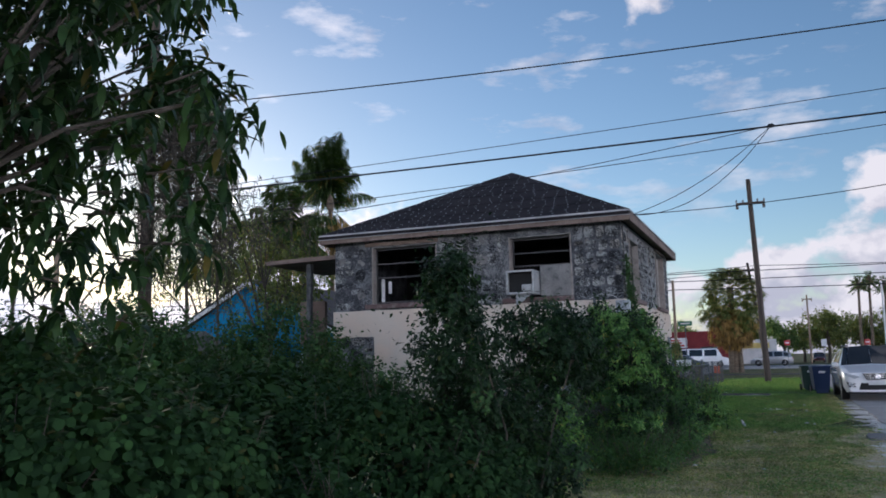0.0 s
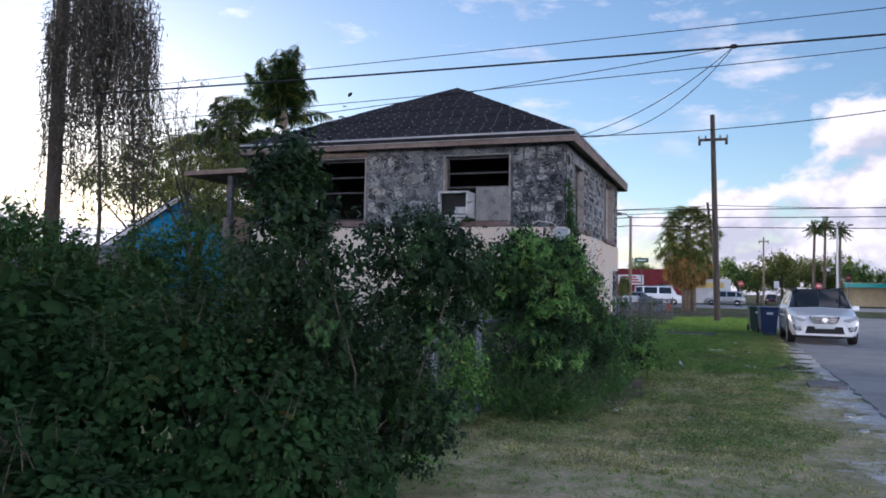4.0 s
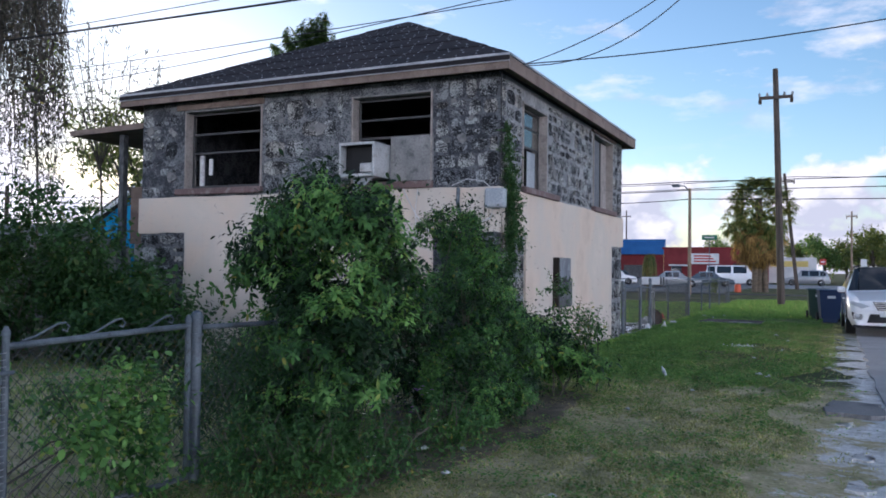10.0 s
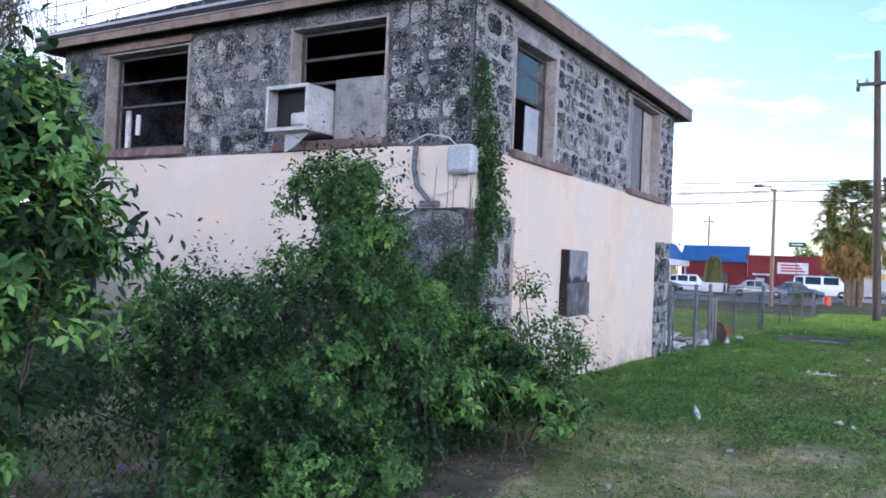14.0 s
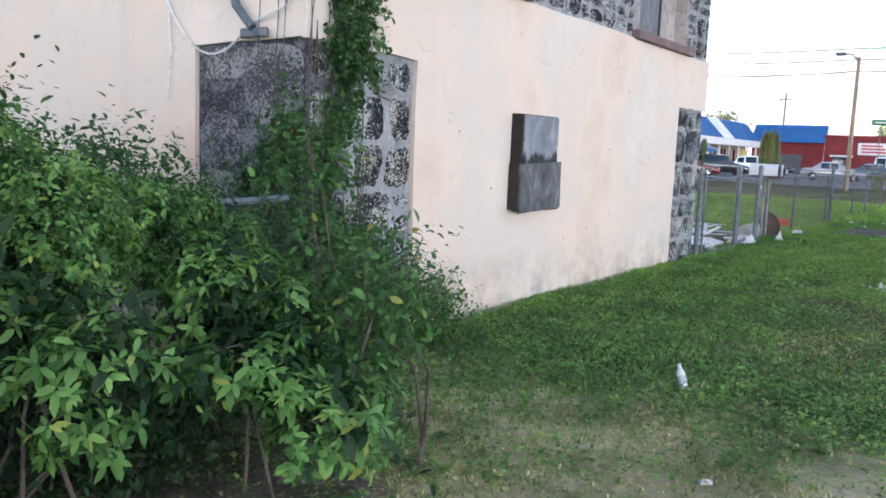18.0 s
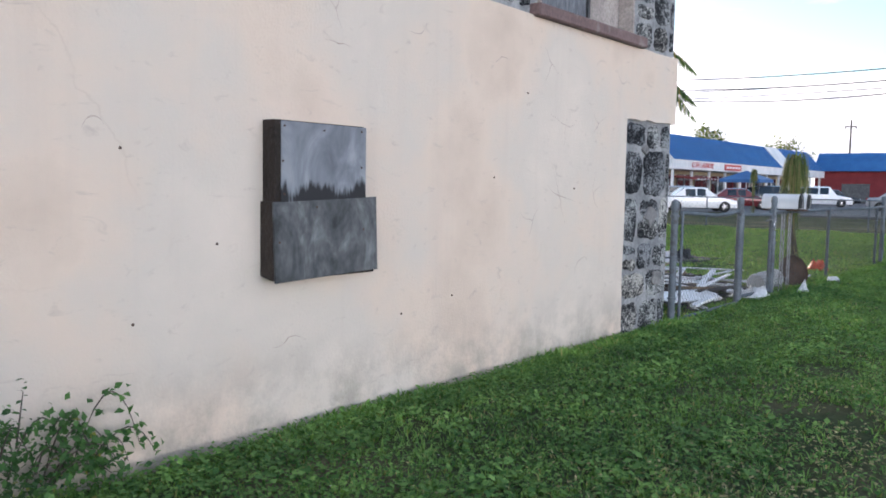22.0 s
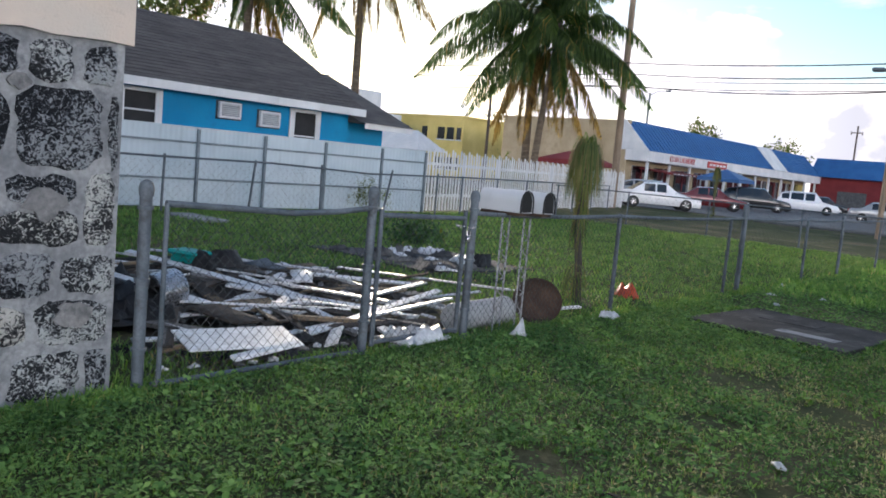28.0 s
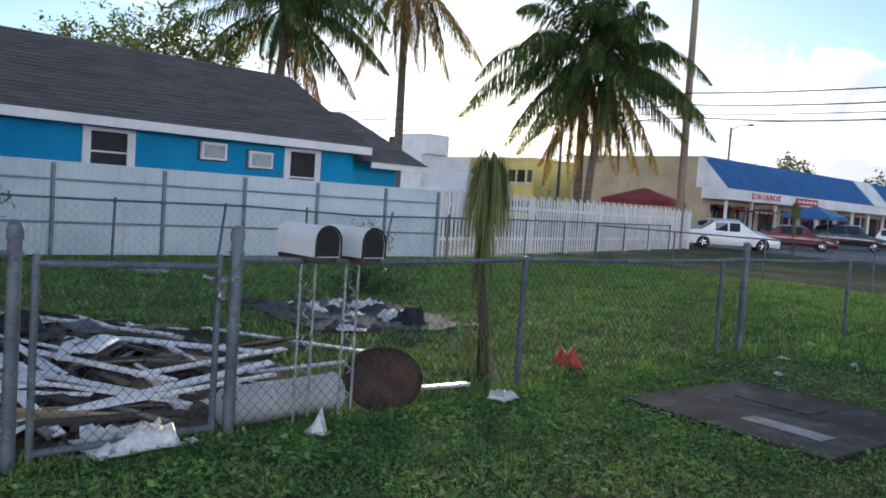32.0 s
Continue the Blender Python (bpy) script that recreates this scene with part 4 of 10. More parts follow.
def mound(seed, lumps, n, mat, label, leaf=(0.04, 0.07), slim=0.75, sprouts=40):
    """Hedge smothered by vine: leaves lie like shingles down over rounded masses, with loose shoots."""
    rng = np.random.default_rng(seed)
    foot = (float(np.mean([q[0] for q in lumps])), float(np.mean([q[1] for q in lumps])))
    t = thing("hedge", (*foot, 0), 0, label, "hedge")
    loc = [(q[0] - foot[0], q[1] - foot[1], *q[2:]) for q in lumps]
    allof = [q for q in loc]
    for x, y, z, rx, ry, rz in loc:
        for _ in range(16):
            d, q = unit(rng.normal(size=3) + np.array([0, 0, 0.4])), rng.uniform(0.14, 0.26)
            allof.append((x + d[0] * rx * 0.9, y + d[1] * ry * 0.9, max(z + d[2] * rz * 0.9, 0.1), rx * q, ry * q * 1.3, rz * q))
    allof = np.array(allof)
    vs, fs, o = [], [], 0
    for count, shrink, big in ((n, 1.0, 1.0), (n // 3, 0.82, 1.7)):
        area = allof[:, 3] * allof[:, 4] + allof[:, 4] * allof[:, 5] + allof[:, 3] * allof[:, 5]
        pick = rng.choice(len(allof), count, p=area / area.sum())
        d = unit(rng.normal(size=(count, 3)) + np.array([0, 0, 0.25]))
        p = allof[pick, :3] + d * allof[pick, 3:] * shrink * rng.uniform(0.94, 1.05, (count, 1))
        nrm = unit(d / allof[pick, 3:])
        inside = np.zeros(count)
        for q in allof:
            inside += ((((p - q[:3]) / q[3:]) ** 2).sum(1) < 0.72)
        ok = (inside == 0 if shrink == 1.0 else inside < 3) & (p[:, 2] > 0.02) & ((lumpy(p, 9.0, 1.3) + 0.6 * lumpy(p, 21.0, 0.4) > -0.75) | (shrink < 1))
        p, nrm = p[ok], nrm[ok]
        k = len(p)
        down = unit(np.array([0, 0, -1.0]) + nrm * nrm[:, 2:3] + rng.normal(size=(k, 3)) * 0.25)
        way = unit(down * 0.75 + nrm * 0.45 + rng.normal(size=(k, 3)) * 0.38)
        face = unit(nrm + np.array([0, 0, 0.35]) + rng.normal(size=(k, 3)) * 0.35)
        size = rng.uniform(*leaf, k) * big * (0.75 + 0.5 * rng.random(k) ** 2)
        v, f = ovate_arrays(p, way, face, size, size * slim, 0.2)
        vs.append(v)
        fs.append(f + o)
        o += len(v)
    st = []
    for k in range(sprouts):
        x, y, z, rx, ry, rz = allof[rng.integers(len(allof))]
        a, q = rng.uniform(0, 2 * math.pi), rng.uniform(0.2, 0.9)
        st.append((x + rx * q * math.cos(a), y + ry * q * math.sin(a), max(z + rz * math.sqrt(1 - q * q) * 0.9, 0.1), a))
    v, f, lines = shoots(rng, st, 0.26, leaf, slim, 12)
    vs.append(v)
    fs.append(f + o)
    g = stems(rng, (0, 0, 0), loc, 0.012, 3)
    for ln in lines:
        g.tube(ln, 0.004, 4, 0.002)
    quick_mesh("foliage", np.concatenate(vs), np.concatenate(fs), mat, t)
    g.ob("woody_stem", BARK, t, True, kind="stuff")
    return t


def tree(seed, at, height, spread, mat, label, n=900, leaf=(0.25, 0.45), lumps=7, trunk=0.22, bark=None, low=0.4, slim=0.6):
    rng = np.random.default_rng(seed)
    t = thing("tree", at, 0, label, "tree")
    g = Geo()
    g.tube([(0, 0, -0.1), (0.1, 0.05, height * 0.2), (0.05, -0.05, height * 0.4), (0, 0.1, height * 0.6)], trunk, 9, trunk * 0.5)
    ls = []
    for k in range(lumps):
        a = 2.4 * k + rng.uniform(-0.3, 0.3)
        q = spread * math.sqrt((k + 0.5) / lumps) * 0.7
        z = height * rng.uniform(low + 0.12, 0.84)
        s = spread * rng.uniform(0.3, 0.48)
        ls.append((q * math.cos(a), q * math.sin(a), z, s, s, s * 0.7))
        g.tube([(0, 0, height * 0.3), (q * math.cos(a) * 0.5, q * math.sin(a) * 0.5, z * 0.75), ls[-1][:3]], trunk * 0.45, 6, 0.03)
    g.ob("trunk", bark or BARK, t, True)
    v, f = sprig_cloud(rng, burst(rng, ls, 5), n, 6, leaf[1] * 1.6, leaf, slim, 0.3)
    quick_mesh("crown", v, f, mat, t)
    return t


def frond_arrays(rng, length, lift, droop, pairs=34, leaf=0.75, hang=0.5):
    """One feather leaf along +x: a midrib with two rows of narrow leaflets."""
    n = 14
    s = np.linspace(0, 1, n)
    x = length * (s * math.cos(lift) - 0.12 * s ** 2)
    z = length * (s * math.sin(lift) - droop * s ** 2.2)
    y = 0.12 * length * s ** 2 * rng.uniform(-1, 1)
    rib = np.stack([x, y, z], 1)
    w = 0.035 * (1 - 0.85 * s) * min(length / 3, 1)
    verts = np.concatenate([rib + np.array([0, 1, 0]) * w[:, None], rib - np.array([0, 1, 0]) * w[:, None], rib + np.array([0, 0, -1]) * w[:, None]])
    fs = []
    for i in range(n - 1):
        for a, b in ((0, n), (n, 2 * n), (2 * n, 0)):
            fs += [(a + i, a + i + 1, b + i + 1), (a + i, b + i + 1, b + i)]
    t = np.repeat(np.linspace(0.14, 0.99, pairs), 2)
    sgn = np.tile([1.0, -1.0], pairs)
    base = np.stack([np.interp(t, s, rib[:, k]) for k in range(3)], 1)
    tan = unit(np.stack([np.gradient(rib[:, k]) for k in range(3)], 1))
    tn = unit(np.stack([np.interp(t, s, tan[:, k]) for k in range(3)], 1))
    side = unit(np.cross(tn, np.array([0, 0, 1.0]))) * sgn[:, None]
    way = unit(tn * 0.55 + side + rng.normal(size=(2 * pairs, 3)) * 0.1 + np.array([0, 0, -hang]))
    ll = leaf * np.sin(np.clip(t * 0.95 + 0.12, 0, 1) * math.pi) ** 0.6 * rng.uniform(0.8, 1.1, 2 * pairs)
    lv, lf = leaf_arrays(base, way, unit(np.array([0, 0, 1.0]) + side * 0.3), ll, np.full(2 * pairs, 0.034 * min(1.3, length / 3.5)), 0.35, 0.05)
    return np.concatenate([verts, lv]), np.concatenate([np.array(fs), lf + len(verts)])


def palm(seed, at, height, fronds, length, lean=(0, 0), label="", trunk=0.17, dry=4, name="coconut_palm", wind=None, pairs=34, spread=1.0):
    """A feather palm; wind: heading in degrees to which all the leaves are blown."""
    rng = np.random.default_rng(seed)
    t = thing(name, at, 0, label, "palm tree")
    g, pts = Geo(), []
    for k in range(13):
        s = k / 12
        pts.append((lean[0] * s ** 1.6, lean[1] * s ** 1.6, height * s))
    g.tube([(0, 0, -0.15)] + pts, trunk * 1.15, 10, trunk * 0.75)
    for k in range(1, 40):
        s = k / 40
        c = (lean[0] * s ** 1.6, lean[1] * s ** 1.6, height * s)
        r = trunk * (1.17 - 0.4 * s)
        g.lathe([(r * 0.98, -0.015), (r + 0.012, 0), (r * 0.98, 0.015)], 10, Matrix.Translation(c))
    g.ob("trunk", PALM_BARK, t, True)
    top = Matrix.Translation((lean[0], lean[1], height))
    kinds = []
    for q in range(6):
        v, f = frond_arrays(rng, length * (1, 0.95, 1, 0.9, 0.92, 0.8)[q], ((1.25, 0.85, 0.55, 0.3, 0.0, -0.4), (1.45, 1.3, 1.15, 0.95, 0.6, -0.3))[wind is not None][q], ((0.55, 0.68, 0.72, 0.66, 0.5, 0.3), (0.3, 0.35, 0.4, 0.42, 0.45, 0.3))[wind is not None][q] * spread, pairs, length * 0.17, ((0.6, 0.9, 1.1, 1.3, 1.3, 1.3), (0.3, 0.5, 0.7, 0.9, 1.0, 1.0))[wind is not None][q])
        o = quick_mesh("frond", v, f, FROND, t)
        kinds.append(o.data)
        bpy.data.objects.remove(o)
    v, f = frond_arrays(rng, length * 0.75, -0.75, 0.25, pairs, length * 0.16, 1.0)
    o = quick_mesh("dead_frond", v, f, FROND_DRY, t)
    dead = o.data
    bpy.data.objects.remove(o)
    for k in range(fronds):
        a = k * 137.5 + rng.uniform(-15, 15)
        q = min(int(6 * (k + 0.5) / fronds), 5)
        if wind is not None:
            gap = ((a - wind + 180) % 360) - 180
            a = wind + gap * 0.5
        share("frond", kinds[q], t, top @ pose(0, 0, 0.12 - 0.06 * q, 0, rng.uniform(-8, 8), a))
    for k in range(dry):
        tagged(share("dead_frond", dead, t, top @ pose(0, 0, -0.3, 0, rng.uniform(-10, 20), k * 97 + 20)), "yellowed hanging dead frond")
    h = Geo()
    h.lathe([(trunk * 0.8, -0.5), (trunk * 1.5, -0.15), (trunk * 1.2, 0.3), (0.04, 0.75)], 10, top)
    h.ob("crownshaft", PALM_BARK, t, True)
    return t


def letters(text, size, mat, m, parent=None, name="lettering", depth=0.006):
    """Flat raised letters in the built-in font, as a mesh. They lie in x, up in y, facing z before m."""
    cu = bpy.data.curves.new(name, "FONT")
    cu.body, cu.size, cu.align_x, cu.align_y, cu.extrude, cu.resolution_u = text, size, "CENTER", "CENTER", depth, 2
    tmp = bpy.data.objects.new("tmp", cu)
    scene.collection.objects.link(tmp)
    me = bpy.data.meshes.new_from_object(tmp.evaluated_get(bpy.context.evaluated_depsgraph_get()))
    bpy.data.objects.remove(tmp)
    me.materials.clear()
    me.materials.append(mat)
    o = new(name, me)
    o.parent = parent
    o.matrix_basis = m
    return o

# ---- ground, road, pavement ----
def sheet(name, x0, x1, y0, y1, z, mat, step, amp=0.0, label="", category="ground"):
    """A gently uneven sheet."""
    nx, ny = max(2, int((x1 - x0) / step) + 1), max(2, int((y1 - y0) / step) + 1)
    xs, ys = np.linspace(x0, x1, nx), np.linspace(y0, y1, ny)
    gx, gy = np.meshgrid(xs, ys)
    gz = z + amp * (np.sin(gx * 1.9 + gy * 0.7) * np.sin(gy * 1.3 - gx * 0.4) + 0.6 * np.sin(gx * 4.3 + 1) * np.sin(gy * 3.7))
    v = np.stack([gx, gy, gz], -1).reshape(-1, 3)
    i = (np.arange(ny - 1)[:, None] * nx + np.arange(nx - 1)).ravel()
    return quick_mesh(name, v, np.stack([i, i + 1, i + nx + 1, i + nx], 1), mat, None, label, category, "structure")


def ground_sheet():
    """One sheet to the horizon, finer near the walk."""
    xs = np.concatenate([[-2500, -600, -200, -90], np.linspace(-40, 2.5, 100), [12, 40, 120, 500, 2500]])
    ys = np.concatenate([[-2500, -500, -100, -20], np.linspace(-4, 64, 150), [100, 160, 300, 800, 2500]])
    gx, gy = np.meshgrid(xs, ys)
    near = (np.abs(gx + 12) < 27) & (gy > -3) & (gy < 62) & (gx < 2.2)
    gz = np.where(near, 0.018 * (np.sin(gx * 1.9 + gy * 0.7) * np.sin(gy * 1.3 - gx * 0.4) + 0.6 * np.sin(gx * 3.1 + 1) * np.sin(gy * 2.7)), 0.0)
    v = np.stack([gx, gy, gz], -1).reshape(-1, 3)
    nx, ny = len(xs), len(ys)
    i = (np.arange(ny - 1)[:, None] * nx + np.arange(nx - 1)).ravel()
    return quick_mesh("ground", v, np.stack([i, i + 1, i + nx + 1, i + nx], 1), SOIL, None, "uneven lawn soil with dry and bare patches", "ground", "structure")


def ragged(name, pts, z, mat, label, category, jag=0.12, seed=1, thick=0.05, kind="structure"):
    """A flat patch with a worn outline."""
    rng = np.random.default_rng(seed)
    out = []
    for (ax, ay), (bx, by) in zip(pts, pts[1:] + pts[:1]):
        n = max(2, int(math.hypot(bx - ax, by - ay) / max(jag * 2.2, 0.1)))
        for k in range(n):
            s = k / n
            out.append((ax + (bx - ax) * s + rng.uniform(-jag, jag), ay + (by - ay) * s + rng.uniform(-jag, jag)))
    return Geo().prism(out, z - thick, z).ob(name, mat, None, False, label, category, "", kind)


ground_sheet()
rng = np.random.default_rng(9)
worn = [(2.6 + 0.12 * min(y, 53) / 53 + rng.uniform(-0.05, 0.05), y) for y in np.linspace(52.9, -5, 190)]
tagged(Geo().prism([(2.62, -60), (9.6, -60), (9.6, 53)] + worn, -0.05, 0.028).ob("road", ASPHALT), "grey worn asphalt side street", "road", "", "structure")
tagged(Geo().prism([(2.4, 53.0), (60, 53.0), (60, 62.5), (2.4, 62.5)], -0.05, 0.024).ob("road_cross", ASPHALT), "grey asphalt cross street", "road", "", "structure")
tagged(Geo().prism([(-45, 66.5), (-4.5, 66.5), (-4.5, 122), (-45, 122)], -0.05, 0.032).ob("parking_lot", LOT), "grey asphalt parking lot in front of shops", "parking lot", "", "structure")
tagged(Geo().prism([(-4.5, 88), (80, 88), (80, 112), (-4.5, 112)], -0.05, 0.026).ob("road_far", ASPHALT), "distant asphalt avenue", "road", "", "structure")
tagged(Geo().prism([(-12, 63.6), (2.4, 63.6), (2.4, 65.0), (-12, 65.0)], -0.05, 0.05).ob("pavement", CONCRETE), "old concrete pavement beside the cross street", "pavement", "", "structure")

for k in range(11):
    y = 9.5 + k * 1.2 + rng.uniform(-0.2, 0.2)
    x, r = rng.uniform(2.2, 2.55), rng.uniform(0.06, 0.2)
    ragged("marl_patch", [(x + r * rng.uniform(0.4, 0.8) * math.cos(a), y + r * rng.uniform(1.0, 1.8) * math.sin(a)) for a in (q * 0.63 for q in range(10))], 0.012 + 0.0006 * k, SAND, "white crushed marl beside the asphalt", "marl", 0.06, 540 + k, 0.06)
ragged("asphalt_patch", [(2.05, 17.3), (2.58, 17.25), (2.6, 18.1), (2.1, 18.2)], 0.047, LOT, "dark asphalt patch at the road edge", "asphalt", 0.04, 570, 0.06)

# ---- the stone house ----
HX0, HX1, HY0, HY1 = -8.79, -2.03, 18.45, 25.90
ZB, ZT = 2.63, 4.24          # top of the stucco, top of the walls
OPEN_FRONT = [(-7.78, -6.16, 2.77, 4.09), (-4.47, -3.10, 2.75, 4.07)]
OPEN_SIDE = [(19.42, 20.56, 2.72, 4.00), (23.45, 24.98, 2.72, 4.16)]
house = thing("stone_house", (0, 0, 0), 0, "derelict two-storey house of grey coral rock above and peach stucco below", "house")


def wall_core(name, axis, plane, inward, u0, u1, z0, z1, holes, mat):
    """A wall of real thickness round its openings. axis y: runs along x; axis x: runs along y."""
    a, b = sorted((plane, plane + inward * 0.24))
    made = []

    def block(ua, ub, za, zb):
        if ub - ua > 0.001 and zb - za > 0.001:
            g = Geo().box((ua, a, za), (ub, b, zb)) if axis == "y" else Geo().box((a, ua, za), (b, ub, zb))
            made.append(g.ob("wall_section" if made else name, mat, made[0] if made else house))

    edge = u0
    for ha, hb, za, zb in sorted(holes):
        block(edge, ha, z0, z1)
        block(ha, hb, z0, za)
        block(ha, hb, zb, z1)
        edge = hb
    block(edge, u1, z0, z1)
    return made[0]


REC = 0.035   # stone face behind the stucco face
wall_core("wall_south", "y", HY0 + REC, 1, HX0 + REC, HX1 - REC, -0.3, ZT, OPEN_FRONT, MORTAR)
wall_core("wall_east", "x", HX1 - REC, -1, HY0 + REC + 0.24, HY1 - REC, -0.3, ZT, OPEN_SIDE, MORTAR_PALE)
wall_core("wall_north", "y", HY1 - REC, -1, HX0 + REC, HX1 - REC - 0.24, -0.3, ZT, [], MORTAR)
wall_core("wall_west", "x", HX0 + REC, 1, HY0 + REC + 0.24, HY1 - REC - 0.24, -0.3, ZT, [], MORTAR)
# floors and inner walls carry the unlit rooms' shade in their colour
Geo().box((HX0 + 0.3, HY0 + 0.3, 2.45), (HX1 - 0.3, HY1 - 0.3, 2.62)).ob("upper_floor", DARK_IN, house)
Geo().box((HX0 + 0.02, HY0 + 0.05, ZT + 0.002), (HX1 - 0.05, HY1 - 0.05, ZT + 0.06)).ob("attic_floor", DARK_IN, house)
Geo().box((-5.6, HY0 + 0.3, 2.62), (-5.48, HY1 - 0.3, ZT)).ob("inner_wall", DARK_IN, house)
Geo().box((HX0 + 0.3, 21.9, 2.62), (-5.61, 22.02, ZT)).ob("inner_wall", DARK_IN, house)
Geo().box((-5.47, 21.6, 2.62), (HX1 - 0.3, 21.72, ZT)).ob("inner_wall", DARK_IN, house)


def stucco_side(rng):
    """Plaster skin with a slightly wavy broken edge round the bare stone."""
    def wav(ax, ay, bx, by, n=7, j=0.012):
        return [(ax + (bx - ax) * k / n + rng.uniform(-j, j) * (0 < k), ay + (by - ay) * k / n + rng.uniform(-j, j) * (0 < k)) for k in range(n)]
    out = [(24.89, -0.3)] + wav(24.89, 0.0, 24.885, 1.98) + wav(24.885, 1.98, HY1, 1.99) + [(HY1, 1.99)] + wav(HY1, ZB, HY0, ZB, 16, 0.01) + [(HY0, ZB)]
    out += wav(HY0, 1.99, 19.55, 1.97) + wav(19.55, 1.97, 19.56, 0.0) + [(19.56, -0.3)]
    Geo().prism(out, HX1 - REC - 0.002, HX1, "x").ob("stucco_skin", STUCCO, house, label="peach stucco with hairline cracks and grey grime")
    out = [(-7.74, -0.3)] + [(-3.06, -0.3)] + wav(-3.06, 0.0, -3.07, 1.98) + wav(-3.07, 1.98, HX1 - REC - 0.003, 2.0, 5) + [(HX1 - REC - 0.003, 2.0), (HX1 - REC - 0.003, ZB)]
    out += wav(HX1 - REC - 0.003, ZB, HX0, ZB, 16, 0.01) + [(HX0, ZB)] + wav(HX0, 2.02, -7.74, 2.03, 5) + wav(-7.74, 2.03, -7.74, 0.0)
    Geo().prism(out, HY0, HY0 + REC + 0.002, "y").ob("stucco_skin", STUCCO, house, label="peach stucco")


stucco_side(np.random.default_rng(3))


def stone_mesh(rng, poly, depth):
    """An uneven flat block on its outline, facing +z: rough edge, worn rim, dished face."""
    ring = []
    for cutback in (0.18,):        # round the corners off
        soft = []
        for (ax, ay), (bx, by) in zip(poly, poly[1:] + poly[:1]):
            soft += [(ax + (bx - ax) * cutback, ay + (by - ay) * cutback), (bx - (bx - ax) * cutback, by - (by - ay) * cutback)]
        poly = soft
    for (ax, ay), (bx, by) in zip(poly, poly[1:] + poly[:1]):
        n = max(1, int(math.hypot(bx - ax, by - ay) / 0.05))
        for k in range(n):
            j = 0.014 if k else 0.011
            ring.append((ax + (bx - ax) * k / n + rng.uniform(-j, j), ay + (by - ay) * k / n + rng.uniform(-j, j)))
    n = len(ring)
    cx, cy = sum(p[0] for p in ring) / n, sum(p[1] for p in ring) / n
    vs = [(x, y, 0.0) for x, y in ring]
    for s, d in ((0.98, 0.7), (0.9, 1.0), (0.5, 1.05)):
        vs += [(cx + (x - cx) * s, cy + (y - cy) * s, depth * d * rng.uniform(0.8, 1.2)) for x, y in ring]
    vs.append((cx, cy, depth * 1.05))
    fs = [(i * n + k, i * n + (k + 1) % n, (i + 1) * n + (k + 1) % n, (i + 1) * n + k) for i in range(3) for k in range(n)]
    fs += [(3 * n + k, 3 * n + (k + 1) % n, 4 * n) for k in range(n)]
    return Geo().add(vs, fs)


def on_front(u, z):
    return Matrix.Translation((u, HY0 + REC - 0.002, z)) @ pose(0, 0, 0, 90, 0, 0)


def on_side(u, z):
    return Matrix.Translation((HX1 - REC + 0.002, u, z)) @ pose(0, 0, 0, 90, 0, 90)


def stone_rows(seed, parent, put, u0, u1, z0, z1, tall=(0.19, 0.31), wide=(0.18, 0.42), gap=0.02, keep=1.0, skew=0.026, mat=None):
    """Rough courses of squarish coral blocks of unequal size, with mortar between."""
    rng = np.random.default_rng(seed)
    z = z0
    while z < z1 - 0.05:
        h = min(rng.uniform(*tall), z1 - z)
        if z1 - z - h < 0.1:
            h = z1 - z
        u = u0
        while u < u1 - 0.04:
            w = min(rng.uniform(*wide), u1 - u)
            if u1 - u - w < 0.1:
                w = u1 - u
            parts = [(z, h)] if h < 0.24 or rng.random() < 0.7 else [(z, h * 0.52), (z + h * 0.52, h * 0.48)]
            for zz, hh in parts:
                if rng.random() > keep:
                    continue
                g = gap * rng.uniform(0.5, 1.4) / 2
                inn = lambda: rng.uniform(0, skew)
                poly = [(u + g + inn(), zz + g + inn()), (u + w - g - inn(), zz + g + inn()), (u + w - g - inn(), zz + hh - g - inn()), (u + g + inn(), zz + hh - g - inn())]
                cx, cy = u + w / 2, zz + hh / 2
                me = stone_mesh(rng, [(q[0] - cx, q[1] - cy) for q in poly], rng.uniform(0.005, 0.014)).mesh("stone", mat or CORAL, True)
                share("stone", me, parent, put(cx, cy))
            u += w
        z += h


ws = bpy.data.objects["wall_south"]
we = bpy.data.objects["wall_east"]
stone_rows(11, ws, on_front, -6.12, -4.62, ZB + 0.02, 4.12, (0.24, 0.36), (0.25, 0.5), 0.02, 0.85)
stone_rows(12, ws, on_front, -3.06, HX1 - REC, ZB + 0.02, 4.18, (0.22, 0.3), (0.2, 0.36), 0.016)
stone_rows(13, ws, on_front, HX0 + REC, -7.95, ZB + 0.02, 4.1, (0.24, 0.36), (0.25, 0.45), 0.02, 0.65)
stone_rows(14, ws, on_front, -3.05, HX1 - REC, 0.0, 1.97, (0.28, 0.45), (0.3, 0.55), 0.004, 1.0, 0.012, MORTAR)
stone_rows(15, ws, on_front, HX0 + REC, -7.75, 0.0, 2.02, (0.25, 0.35), (0.25, 0.45), 0.03)
stone_rows(16, we, on_side, HY0 + REC + 0.02, 19.40, ZB + 0.02, 4.18, (0.2, 0.3), (0.2, 0.36), 0.016)
stone_rows(17, we, on_side, 20.66, 23.36, ZB + 0.02, 4.18, (0.2, 0.3), (0.18, 0.36), 0.016, 0.95)
stone_rows(18, we, on_side, 25.05, HY1 - REC, ZB + 0.02, 4.18, (0.2, 0.3), (0.2, 0.4), 0.02)
stone_rows(19, we, on_side, HY0 + REC + 0.02, 19.55, 0.0, 1.97, (0.3, 0.46), (0.26, 0.46), 0.02, 1.0, 0.05)
